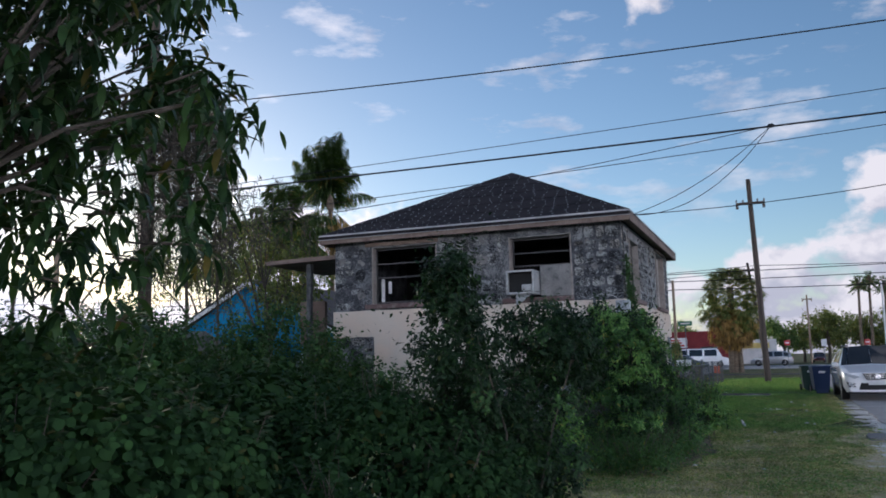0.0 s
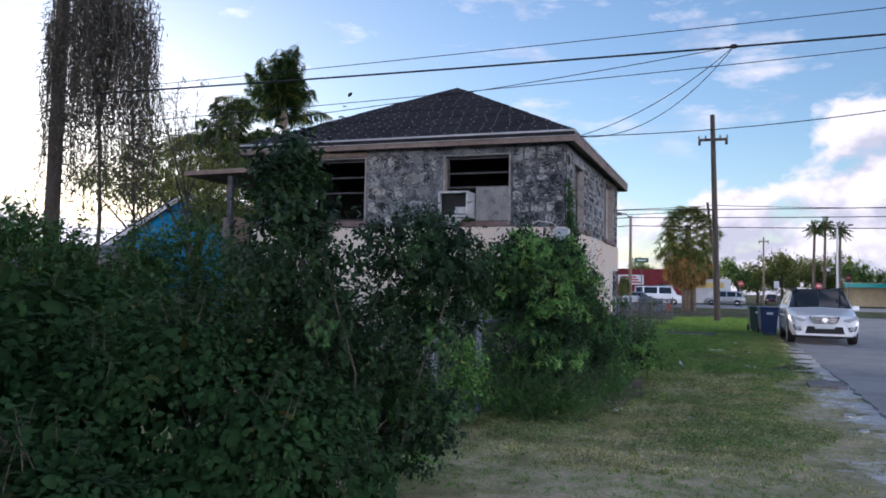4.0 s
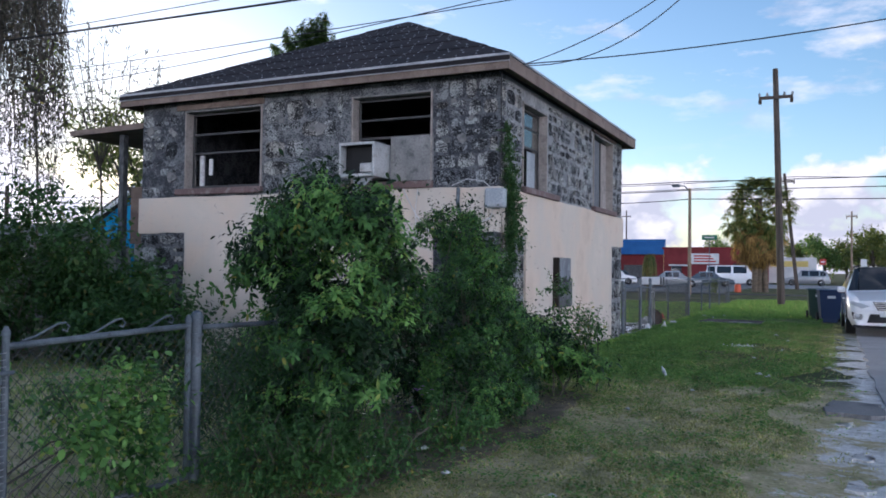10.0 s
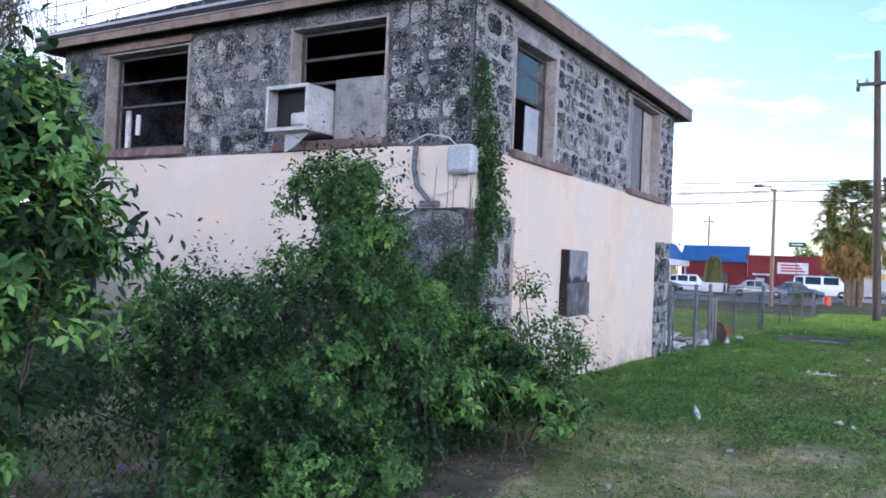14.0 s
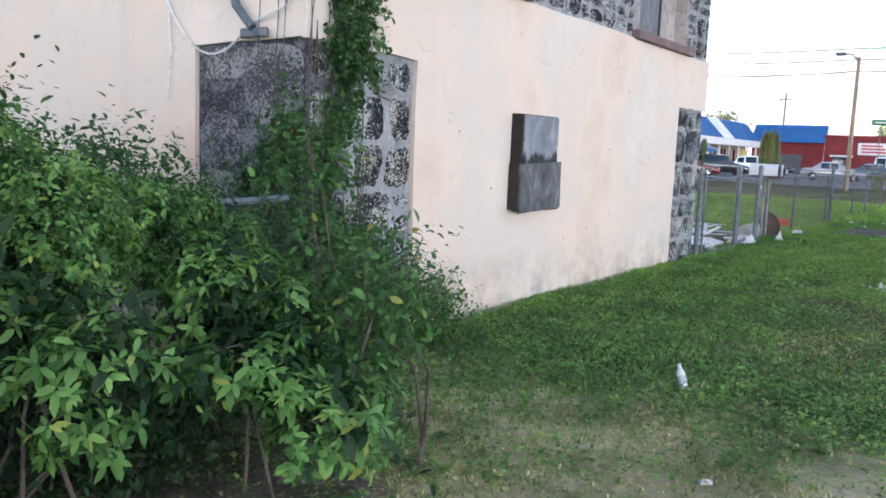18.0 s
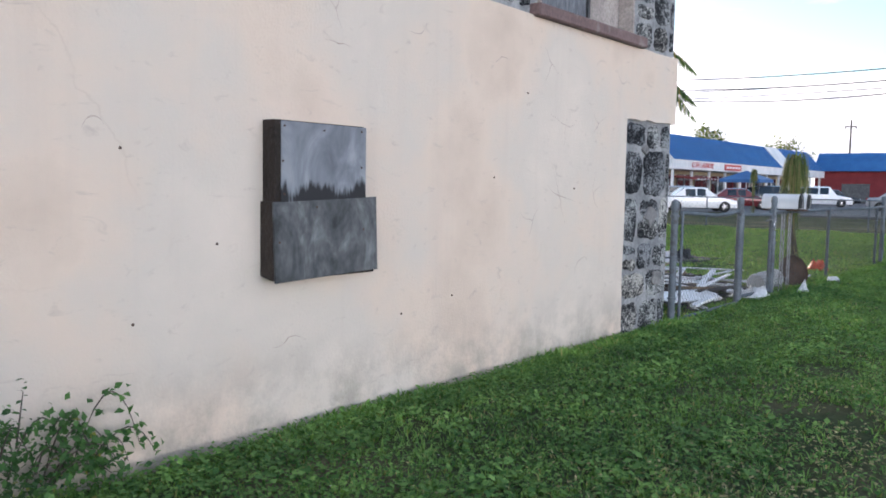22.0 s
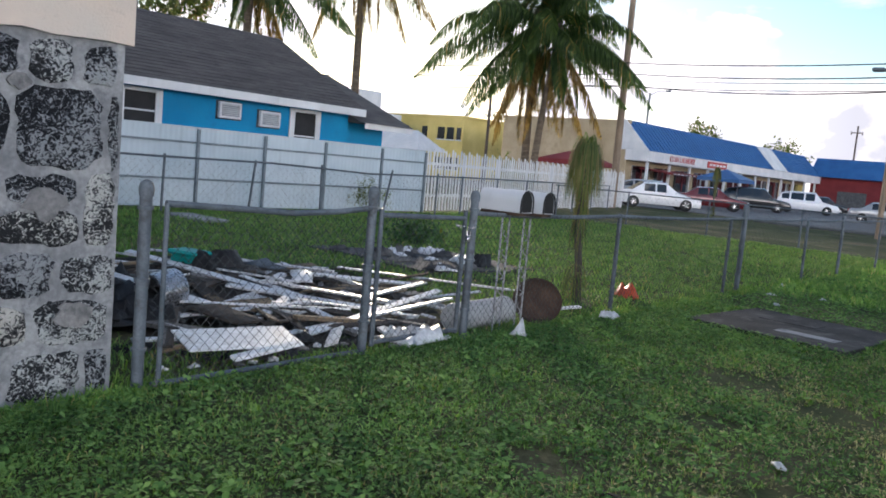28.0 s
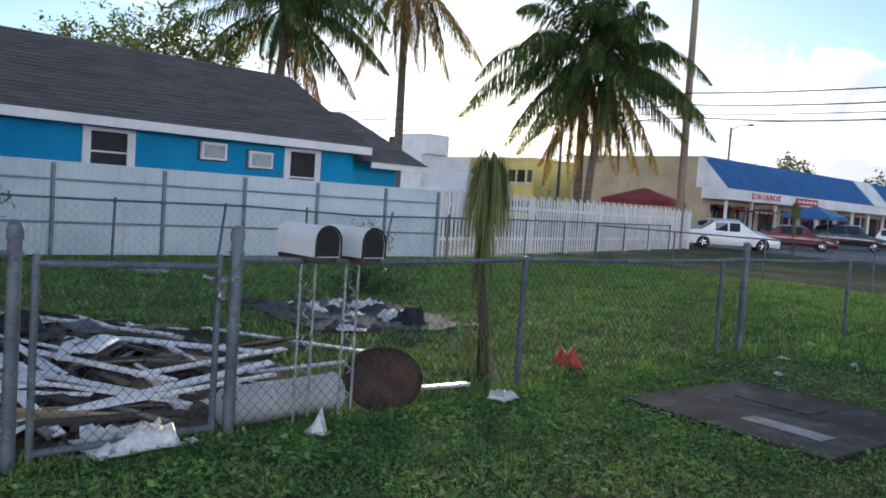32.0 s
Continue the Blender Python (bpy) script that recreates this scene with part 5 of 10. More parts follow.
stone_rows(20, we, on_side, 24.91, HY1 - REC, 0.0, 1.97, (0.26, 0.46), (0.26, 0.52), 0.004, 1.0, 0.045)


def cement_coat(seed, n, u0, u1, z0, z1, front=True):
    """Lumps of old render smeared over the stone."""
    rng = np.random.default_rng(seed)
    for _ in range(n):
        u, z, r = rng.uniform(u0, u1), rng.uniform(z0, z1), rng.uniform(0.05, 0.13)
        out = [(u + r * rng.uniform(0.6, 1.2) * math.cos(a), z + r * rng.uniform(0.5, 1.0) * math.sin(a)) for a in (k * 0.48 for k in range(13))]
        if front:
            Geo().prism(out, HY0 + 0.004 + rng.uniform(0, 0.01), HY0 + REC, "y").ob("cement_smear", CEMENT, ws)
        else:
            Geo().prism(out, HX1 - REC, HX1 - 0.004 - rng.uniform(0, 0.01), "x").ob("cement_smear", CEMENT, we)


cement_coat(41, 4, -8.6, -8.0, 2.8, 4.0)
cement_coat(42, 4, -6.0, -4.75, 3.3, 4.05)
cement_coat(43, 2, -3.0, -2.2, 3.6, 4.1)
cement_coat(45, 3, 25.0, 25.8, 0.2, 1.9, False)
cement_coat(46, 2, 18.7, 19.5, 0.3, 1.9, False)
cement_coat(47, 2, -2.95, -2.15, 0.3, 1.9)
cement_coat(48, 2, 22.0, 23.2, 2.8, 4.0, False)
cement_coat(49, 2, -2.9, -2.15, 2.8, 3.7)
cement_coat(44, 3, 20.8, 21.4, 2.9, 4.0, False)

# roof: four hip planes of lapped felt with tin tags, boards at the eaves
EX0, EX1, EY0, EY1, ZE, APEX = HX0 - 0.23, HX1 + 0.21, HY0 - 0.24, HY1 + 0.24, 4.40, (-5.46, 22.10, 6.36)
roof = new("roof")
roof.parent = house
tagged(roof, "black felt roof in lapped courses, dotted with tin tags")
corners = [(EX0, EY0), (EX1, EY0), (EX1, EY1), (EX0, EY1)]
tags = Geo()
rng = np.random.default_rng(7)
for k in range(4):
    a, b, c = Vector((*corners[k], ZE)), Vector((*corners[(k + 1) % 4], ZE)), Vector(APEX)
    nrm = (b - a).cross(c - a).normalized()
    steps = 6
    for q in range(steps):
        s0, s1 = q / steps, min((q + 1.06) / steps, 1)
        lift = nrm * 0.012
        quad = [a.lerp(c, s0) + lift * 2, b.lerp(c, s0) + lift * 2, b.lerp(c, s1) + lift, a.lerp(c, s1) + lift]
        under = [p - nrm * 0.03 for p in quad]
        if (quad[2] - quad[3]).length < 0.01:
            Geo().add(quad[:3] + under[:3], [(0, 1, 2), (3, 5, 4), (0, 3, 4, 1), (1, 4, 5, 2), (0, 2, 5, 3)]).ob("felt_course", FELT, roof)
        else:
            Geo().add(quad + under, [(0, 1, 2, 3), (7, 6, 5, 4), (0, 4, 5, 1), (1, 5, 6, 2), (3, 2, 6, 7), (0, 3, 7, 4)]).ob("felt_course", FELT, roof)
    if k in (0, 1):
        slope = (c - (a + b) / 2).length
        for row in range(int(slope / 0.2)):
            s = (row + 0.4) / (slope / 0.2)
            l, r = a.lerp(c, s), b.lerp(c, s)
            m = int((r - l).length / 0.26)
            for j in range(m):
                p = l.lerp(r, (j + 0.5 * (row % 2) + rng.uniform(0.1, 0.5)) / max(m, 1)) + nrm * 0.032
                x = (b - a).normalized()
                y = nrm.cross(x)
                tags.add([p + 0.02 * (math.cos(t) * x + math.sin(t) * y) for t in (i * math.pi / 3 for i in range(6))] + [p + nrm * 0.004], [(i, (i + 1) % 6, 6) for i in range(6)])
tags.ob("tin_tags", TIN, house, kind="stuff", label="small bright tin tags")
soff = Geo().box((EX0 + 0.02, EY0 + 0.02, ZT + 0.07), (EX1 - 0.02, EY1 - 0.02, ZT + 0.1))
soff.ob("soffit", FASCIA, house)
for p, q in (((EX0, EY0), (EX1, EY0 + 0.03)), ((EX1 - 0.03, EY0 + 0.03), (EX1, EY1)), ((EX0, EY1 - 0.03), (EX1 - 0.03, EY1)), ((EX0, EY0 + 0.03), (EX0 + 0.03, EY1 - 0.03))):
    Geo().box((*p, ZE - 0.2), (*q, ZE - 0.015), 0.004).ob("fascia_board", FASCIA, house)
Geo().box((EX0 - 0.01, EY0 - 0.02, ZE - 0.085), (EX1 + 0.01, EY0 - 0.001, ZE - 0.018), 0.004).ob("roof_edge", FELT, house, label="dark felt folded over the eave")
Geo().box((EX0 - 0.012, EY0 - 0.026, ZE - 0.1), (EX1 + 0.012, EY0 - 0.003, ZE - 0.087), 0.003).ob("drip_edge", DRIP, house)
for p, q in (((EX0 - 0.012, EY0 - 0.014), (EX1 + 0.012, EY0)), ((EX1, EY0), (EX1 + 0.014, EY1))):
    Geo().box((*p, ZE - 0.016), (*q, ZE + 0.02), 0.002).ob("drip_edge", DRIP, house)

# lintel shadows boards above the openings, sills, jambs
for x0, x1, z0, z1 in OPEN_FRONT:
    Geo().box((x0 - 0.16, HY0 - 0.05, z0 - 0.11), (x1 + 0.02, HY0 + 0.2, z0 - 0.005), 0.012).ob("window_sill", SILL, house, label="brown painted sill")
    for x in (x0, x1):
        s = 0.025 if x == x0 else -0.025
        Geo().box((x, HY0 + 0.01, z0), (x + s, HY0 + 0.27, z1), 0.004).ob("jamb", JAMB, house)
    Geo().box((x0 + 0.026, HY0 + 0.01, z1 - 0.03), (x1 - 0.026, HY0 + 0.27, z1 - 0.002), 0.004).ob("window_head", CEMENT, house)
Geo().box((-7.95, HY0 - 0.012, 4.1), (-6.12, HY0 + 0.03, 4.2), 0.006).ob("lintel", FASCIA, house, label="dark weathered board lintel")
for k, (y0, y1, z0, z1) in enumerate(OPEN_SIDE):
    Geo().box((HX1 - 0.2, y0 - (0.05, 0.1)[k], z0 - 0.1), (HX1 + 0.06, y1 + (0.5, 0.14)[k], z0 - 0.004), 0.012).ob("window_sill", SILL, house, label="brown painted sill")
    for y in (y0, y1):
        s = 0.025 if y == y0 else -0.025
        Geo().box((HX1 - 0.27, y, z0), (HX1 - 0.01, y + s, z1), 0.004).ob("jamb", JAMB, house)
    Geo().box((HX1 - 0.27, y0 + 0.026, z1 - 0.03), (HX1 - 0.01, y1 - 0.026, z1 - 0.002), 0.004).ob("window_head", CEMENT, house)


def sash(axis, plane, u0, u1, z0, z1, rails, glazed, mat, bar=0.035, name="window"):
    """A window frame with rails at the heights given; glazed: the bays (from below) that keep their pane."""
    w = new(name)
    w.parent = house
    def b(ua, za, ub, zb, d=0.03, nm="window_bar", mt=None):
        g = Geo().box((ua, plane, za), (ub, plane + d, zb), 0.004) if axis == "y" else Geo().box((plane - d, ua, za), (plane, ub, zb), 0.004)
        return g.ob(nm, mt or mat, w)
    b(u0, z0, u0 + bar, z1)
    b(u1 - bar, z0, u1, z1)
    zs = [z0, *rails, z1 - bar]
    for z in zs:
        b(u0 + bar, z, u1 - bar, z + bar)
    for k in glazed:
        o = b(u0 + bar, zs[k] + bar, u1 - bar, zs[k + 1], 0.004, "pane", GLASS)
        o.visible_shadow = False
    return w


sash("y", HY0 + 0.17, -7.74, -6.2, 2.79, 4.05, [3.36, 3.68], [], WIN_DARK)
sash("y", HY0 + 0.17, -4.43, -3.14, 3.42, 4.03, [3.7], [], WIN_DARK)
sash("x", HX1 - 0.14, 19.46, 20.52, 2.74, 3.96, [3.36, 3.66], [1, 2], WIN_DARK)
Geo().box((-7.66, HY0 + 0.26, 2.8), (-7.58, HY0 + 0.3, 3.36), 0.004).ob("loose_sash", WIN_WHITE, house, label="loose white sash upright")
Geo().box((-7.5, HY0 + 0.3, 3.02), (-7.42, HY0 + 0.33, 3.3), 0.004).ob("loose_sash", WIN_WHITE, house)
Geo().box((HX1 - 0.19, 20.05, 2.75), (HX1 - 0.175, 20.42, 3.34), 0.003).ob("broken_pane", JBOX, house, label="hanging pale-blue board in the broken sash")
# boarded second side window
Geo().box((HX1 - 0.16, 23.49, 2.75), (HX1 - 0.145, 24.36, 4.1), 0.003).ob("window_board", PLY, house, label="grey weathered plywood over the window")
Geo().box((HX1 - 0.17, 24.40, 2.75), (HX1 - 0.15, 24.94, 4.1), 0.003).ob("window_board", JAMB, house, label="beige board over the window")
Geo().box((HX1 - 0.14, 24.35, 2.75), (HX1 - 0.12, 24.385, 4.1), 0.003).ob("batten", WIN_DARK, house)
Geo().box((HX1 - 0.03, 23.3, 4.17), (HX1 + 0.03, 25.1, 4.21), 0.006).ob("lintel", FASCIA, house)
# stained board beside the air conditioner
Geo().box((-3.79, HY0 + 0.03, 2.76), (-3.08, HY0 + 0.05, 3.42), 0.003).ob("window_board", CEMENT, house, label="stained grey board in the lower window")

# air conditioner sticking out of the window
ac = thing("window_air_conditioner", (-4.12, HY0 - 0.02, 2.8), 0, "old white window air conditioner with an empty dark back", "air conditioner")
g = Geo().box((-0.3, -0.38, 0), (0.3, -0.36, 0.04), 0.004).box((-0.3, -0.38, 0.46), (0.3, -0.36, 0.5), 0.004).box((-0.3, -0.38, 0.04), (-0.265, -0.36, 0.46), 0.004).box((0.265, -0.38, 0.04), (0.3, -0.36, 0.46), 0.004)
g.ob("face_rim", AC_WHITE, ac)
Geo().box((-0.3, -0.36, 0.49), (0.3, 0.2, 0.5), 0.003).box((-0.3, -0.36, 0), (0.3, 0.2, 0.012), 0.003).box((-0.3, -0.36, 0.012), (-0.288, 0.2, 0.49), 0.003).box((0.288, -0.36, 0.012), (0.3, 0.2, 0.49), 0.003).ob("casing", AC_WHITE, ac)
Geo().box((-0.285, -0.2, 0.015), (0.285, -0.18, 0.488)).ob("inner_plate", DARK, ac)
Geo().box((0.02, -0.33, 0.06), (0.24, -0.22, 0.2), 0.02).ob("motor", AC_WHITE, ac)
br = Geo().prism([(-0.14, 0.0), (0.2, 0.0), (-0.02, -0.16), (-0.14, -0.22)], -0.22, -0.2, "y")
br.ob("bracket", JBOX, ac, label="crumpled pale metal bracket")

# meter box, conduit and loops of wire at the corner
jb = thing("meter_box", (-2.06, HY0 - 0.1, 2.32), 0, "pale grey electric box on the stucco corner", "electric box")
Geo().box((-0.14, -0.06, 0), (0.14, 0.1, 0.27), 0.02).ob("body", JBOX, jb)
Geo().box((-0.11, -0.075, 0.03), (0.11, -0.061, 0.24), 0.006).ob("cover", JBOX, jb)
cd = thing("conduit", (-2.55, HY0 - 0.03, 2.0), 0, "bent grey steel conduit fixed to the stucco", "conduit")
Geo().tube([(-0.1, 0, 0.62), (-0.1, -0.02, 0.4), (-0.04, -0.03, 0.2), (0.1, -0.02, 0.06)], 0.028, 8).ob("pipe", GALV, cd, True)
Geo().box((-0.02, -0.02, 0.0), (0.22, 0.012, 0.06), 0.008).ob("foot_plate", GALV, cd)


def cable(name, pts, r, mat, label, category="cable", sides=5, parent=None):
    return tagged(Geo().tube(pts, r, sides).ob(name, mat, parent, True), label, category)


def sag(a, b, drop, n=20):
    a, b = Vector(a), Vector(b)
    return [a.lerp(b, k / n) - Vector((0, 0, drop * 4 * (k / n) * (1 - k / n))) for k in range(n + 1)]


cable("wire_loop", sag((-3.55, HY0 - 0.02, 2.66), (-2.5, HY0 - 0.03, 2.1), 0.42, 16), 0.008, WIN_WHITE, "loose white wire looped on the stucco")
cable("wire_loop", [(-3.3, HY0 - 0.02, 2.64), (-3.34, HY0 - 0.02, 2.3), (-3.3, HY0 - 0.02, 1.95), (-3.35, HY0 - 0.02, 1.62)], 0.007, WIN_WHITE, "white wire hanging on the stucco")
cable("wire_loop", [(-2.45, HY0 - 0.03, 2.1), (-2.3, HY0 - 0.05, 2.13), (-2.15, HY0 - 0.05, 2.18), (-2.1, HY0 - 0.06, 2.33)], 0.008, WIN_WHITE, "white wire from the conduit to the electric box")
cable("wire_loop", [(-2.75, HY0 - 0.02, 2.66), (-2.5, HY0 - 0.05, 2.74), (-2.25, HY0 - 0.05, 2.7), (-2.1, HY0 - 0.08, 2.58)], 0.007, WIN_WHITE, "white wire loop above the stucco edge")
cable("downspout_cable", [(HX1 + 0.02, HY0 - 0.03, 4.25), (HX1 + 0.025, HY0 - 0.035, 3.4), (HX1 + 0.02, HY0 - 0.03, 2.72)], 0.009, CABLE, "black cable running down the house corner")
# meter behind the vine
mt = thing("wall_meter", (HX1 - 0.0, 18.72, 1.05), 0, "small aluminium meter box on coral stone", "electric meter")
Geo().box((0, -0.07, 0), (0.07, 0.07, 0.28), 0.01).ob("body", GALV, mt)
Geo().box((0.071, -0.045, 0.05), (0.08, 0.045, 0.24), 0.004).ob("cover", PLY_DARK, mt)
cable("meter_wire", [(HX1 + 0.03, 18.72, 1.35), (HX1 + 0.02, 18.66, 1.7), (HX1 + 0.02, 18.7, 2.1), (HX1 + 0.02, 18.62, 2.35)], 0.012, CABLE, "black wire feeding the wall meter")
cable("meter_wire", [(HX1 + 0.04, 18.7, 1.06), (HX1 + 0.05, 18.6, 0.8), (HX1 + 0.04, 18.66, 0.6), (HX1 + 0.04, 18.75, 0.7)], 0.01, CABLE, "black wire hanging below the meter")

# plywood covers over the wall unit
cov = thing("plywood_cover", (HX1, 21.2, 0.85), 0, "weathered plywood box boarded over a wall opening", "plywood cover")
g = Geo().prism([(0, 0.36), (0.10, 0.36), (0.10, 0.83), (0, 0.83)], -0.32, 0.31, "y")
g.ob("upper_frame", DIRT, cov)
Geo().box((0.101, -0.285, 0.40), (0.113, 0.32, 0.825), 0.003).ob("upper_panel", PLY_DRIP, cov, label="blue-grey weathered plywood with black streaks")
g = Geo().prism([(0, 0.02), (0.10, 0.0), (0.10, 0.41), (0, 0.41)], -0.335, 0.40, "y")
g.ob("lower_frame", DIRT, cov)
tagged(share("lower_panel", Geo().box((0, -0.325, 0), (0.014, 0.42, 0.42), 0.003).mesh("lower_panel", PLY_DARK), cov, pose(0.101, 0, 0.0, 2.2, 0, 0)), "dark swirled plywood panel, slightly skewed")
for y, z in ((-0.27, 0.8), (0.28, 0.8), (-0.28, 0.62), (0.28, 0.6), (-0.27, 0.45), (0.0, 0.79), (-0.3, 0.2), (0.3, 0.25), (-0.05, 0.38)):
    Geo().lathe([(0.006, 0), (0.006, 0.004), (0.002, 0.006)], 7, Matrix.Translation((0.114, y, z)) @ pose(0, 0, 0, 0, 90, 0)).ob("nail", RUST, cov)
# small lead marks and nails on the stucco
for k, (y, z) in enumerate([(22.9, 1.42), (22.45, 0.62), (20.15, 0.7), (20.1, 1.5), (24.0, 1.35), (21.95, 0.55), (23.3, 2.05), (20.6, 1.05)]):
    tagged(Geo().lathe([(0.007, 0), (0.008, 0.004), (0.003, 0.008)], 7, Matrix.Translation((HX1, y, z)) @ pose(0, 0, 0, 0, 90, 0)).ob("nail_head", RUST, house), "rusty nail in the stucco")



def crack(y, z, size, seed, arms=3):
    """A forked crack with smudged edges, in thin slivers on the stucco."""
    rg = np.random.default_rng(seed)
    g = Geo()
    for k in range(arms):
        a = rg.uniform(0, 0.8) + k * 2 * math.pi / arms
        py, pz, w = y, z, 0.0045
        for q in range(5):
            a += rg.uniform(-0.5, 0.5)
            l = size * rg.uniform(0.12, 0.26)
            ny, nz, w1 = py + l * math.cos(a), pz + l * math.sin(a), w * 0.7
            u, v = -math.sin(a), math.cos(a)
            g.add([(HX1 + 0.0012, py + u * w, pz + v * w), (HX1 + 0.0012, py - u * w, pz - v * w), (HX1 + 0.0012, ny - u * w1, nz - v * w1), (HX1 + 0.0012, ny + u * w1, nz + v * w1)], [(0, 1, 2, 3)])
            py, pz, w = ny, nz, w1
    g.ob("stucco_crack", CRACK, house, label="forked crack in the stucco")


for k, (y, z, s, n) in enumerate([(23.85, 1.85, 0.28, 3), (23.78, 1.29, 0.3, 4), (24.79, 2.27, 0.2, 2), (24.37, 1.9, 0.16, 3), (24.32, 1.3, 0.22, 3), (23.62, 2.3, 0.2, 3), (22.95, 2.27, 0.18, 2), (21.38, 2.33, 0.16, 3), (21.41, 2.14, 0.14, 2), (22.1, 2.3, 0.14, 2), (19.97, 1.63, 0.1, 2), (23.4, 1.1, 0.2, 3), (24.1, 0.75, 0.18, 2), (21.05, 0.52, 0.16, 2)]):
    crack(y, z, s * 0.8, 800 + k, n)

# canopy and landing on the west side
can = thing("side_canopy", (HX0, 19.6, 0), 0, "dark flat canopy on a post beside the house", "canopy")
Geo().prism([(0.03, 4.02), (-2.05, 3.98), (-2.05, 3.88), (0.03, 3.92)], -0.9, 1.9, "y").ob("canopy_roof", FASCIA, can)
Geo().box((-1.05, -0.65, 0), (-0.93, -0.53, 3.89), 0.01).ob("post", PLY_DARK, can)
Geo().box((-1.1, 0.6, 1.75), (0.02, 1.9, 1.9), 0.01).ob("landing", CEMENT, can)
Geo().box((-1.95, 0.5, 1.9), (-1.2, 0.62, 3.05), 0.01).ob("side_panel", FASCIA, can, label="brown boarded panel under the canopy")
Geo().box((-1.95, 0.62, 0), (-1.15, 1.7, 1.9), 0.01).ob("porch_base", CEMENT, can)
for k in range(9):
    Geo().box((-1.0, 2.0 + k * 0.26, 0), (-0.1, 2.26 + k * 0.26, 1.75 - k * 0.19), 0.006).ob("step", CEMENT, can)

# ---- chain-link fences ----
def mesh_panel(y0, y1, z0, z1, x=0.0, pitch=0.075, r=0.0017):
    """Diagonal wires both ways in the plane x, three-sided and thin."""
    g, h = Geo(), z1 - z0
    n = int((y1 - y0 + h) / pitch)
    for k in range(n):
        s = y0 - h + k * pitch
        for up in (True, False):
            a, b = max(s, y0), min(s + h, y1)
            if b - a < 0.02:
                continue
            za, zb = (z0 + a - s, z0 + b - s) if up else (z1 - (a - s), z1 - (b - s))
            d = Vector((0, b - a, zb - za)).normalized()
            p = Vector((0, -d.z, d.y))
            off = 0.002 if up else -0.002
            vs = []
            for yy, zz in ((a, za), (b, zb)):
                c = Vector((x + off, yy, zz))
                vs += [c + p * r, c - p * r * 0.6 + Vector((r, 0, 0)), c - p * r * 0.6 - Vector((r, 0, 0))]
            g.add(vs, [(0, 1, 4, 3), (1, 2, 5, 4), (2, 0, 3, 5)])
    return g


def post(parent, y, h, r=0.024, cap=True, x=0.0, name="post"):
    g = Geo().tube([(x, y, -0.1), (x, y, h)], r, 12)
    o = g.ob(name, GALV, parent, True)
    if cap:
        Geo().lathe([(r * 1.18, -0.05), (r * 1.22, 0.0), (r * 0.95, 0.03), (r * 0.3, 0.045)], 12, Matrix.Translation((x, y, h))).ob("post_cap", GALV, o, True)
    for z in (0.25, h * 0.55, h - 0.12):
        Geo().lathe([(r * 1.05, -0.012), (r * 1.28, -0.01), (r * 1.28, 0.01), (r * 1.05, 0.012)], 12, Matrix.Translation((x, y, z))).ob("tension_band", GALV, o, True)
    return o


# fence before the house, with a double gate
FX = -1.75
fs = thing("chain_link_fence", (FX, 0, 0), 0, "old galvanised chain-link fence overgrown by bushes", "fence")
rng = np.random.default_rng(21)
for y in (9.3, 14.6, 16.5):
    post(fs, y, 1.10, 0.02)
post(fs, 12.22, 1.13, 0.036)
for y0, y1 in ((12.26, 14.6), (14.62, 16.5), (16.52, 18.05)):
    Geo().tube(sag((0, y0, 1.06), (0, y1, 1.06), 0.015, 8), 0.019, 9).ob("top_rail", GALV, fs, True)
    mesh_panel(y0, y1, 0.03, 1.05, 0.02).ob("wire_mesh", WIRE, fs)
for y0, y1, tilt in ((9.36, 10.70, 0.0), (10.82, 12.14, 0.02)):
    gt = thing("chain_link_gate", (FX, 0, 0), 0, "galvanised chain-link gate leaf, closed, rusting", "gate", "double gate leaves")
    for y in (y0, y1):
        Geo().tube([(0, y, 0.06), (0, y, 1.1)], 0.02, 9).ob("gate_upright", GALV, gt, True)
    Geo().tube(sag((0, y0, 1.045), (0, y1, 1.055 + tilt), 0.0, 4), 0.019, 9).ob("gate_top_rail", GALV, gt, True)
    Geo().tube([(0, y0, 0.075), (0, y1, 0.075)], 0.019, 9).ob("gate_bottom_rail", GALV, gt, True)
    mesh_panel(y0 + 0.01, y1 - 0.01, 0.08, 1.04, 0.018).ob("wire_mesh", WIRE, gt)
    for y in (y0, y1):
        Geo().lathe([(0.024, 0), (0.024, 0.02), (0.008, 0.05)], 9, Matrix.Translation((0, y, 1.1))).ob("gate_cap", GALV, gt, True)
    for q in range(3):
        tw = Geo()
        y = y0 + 0.25 + q * 0.4
        tw.tube([(0, y - 0.16, 1.068), (0, y - 0.08, 1.085), (0, y, 1.12), (0, y + 0.06, 1.145), (0, y + 0.11, 1.15), (0, y + 0.135, 1.125), (0, y + 0.12, 1.10), (0, y + 0.09, 1.112)], 0.007, 5)
        tw.ob("iron_scroll", GALV, gt, True)
for y0 in (10.44, 10.705):
    lad = thing("wire_strip", (FX + 0.025, y0, 0.1), 0, "strip of welded wire tied to the gate edge", "wire strip")
    for k in range(27):
        Geo().tube([(0, 0, 0.035 * k), (0, 0.22 if y0 < 10.5 else 0.1, 0.035 * k + 0.004)], 0.0022, 4).ob("wire", DRIP, lad)
    Geo().tube([(0, 0, -0.02), (0, 0, 0.94)], 0.003, 4).ob("wire", DRIP, lad)
latch = thing("gate_latch", (FX + 0.03, 10.76, 0.9), 0, "grey fork latch joining the two gate leaves", "gate latch")
Geo().box((-0.012, -0.09, 0), (0.012, 0.09, 0.022), 0.006).ob("fork", GALV, latch)
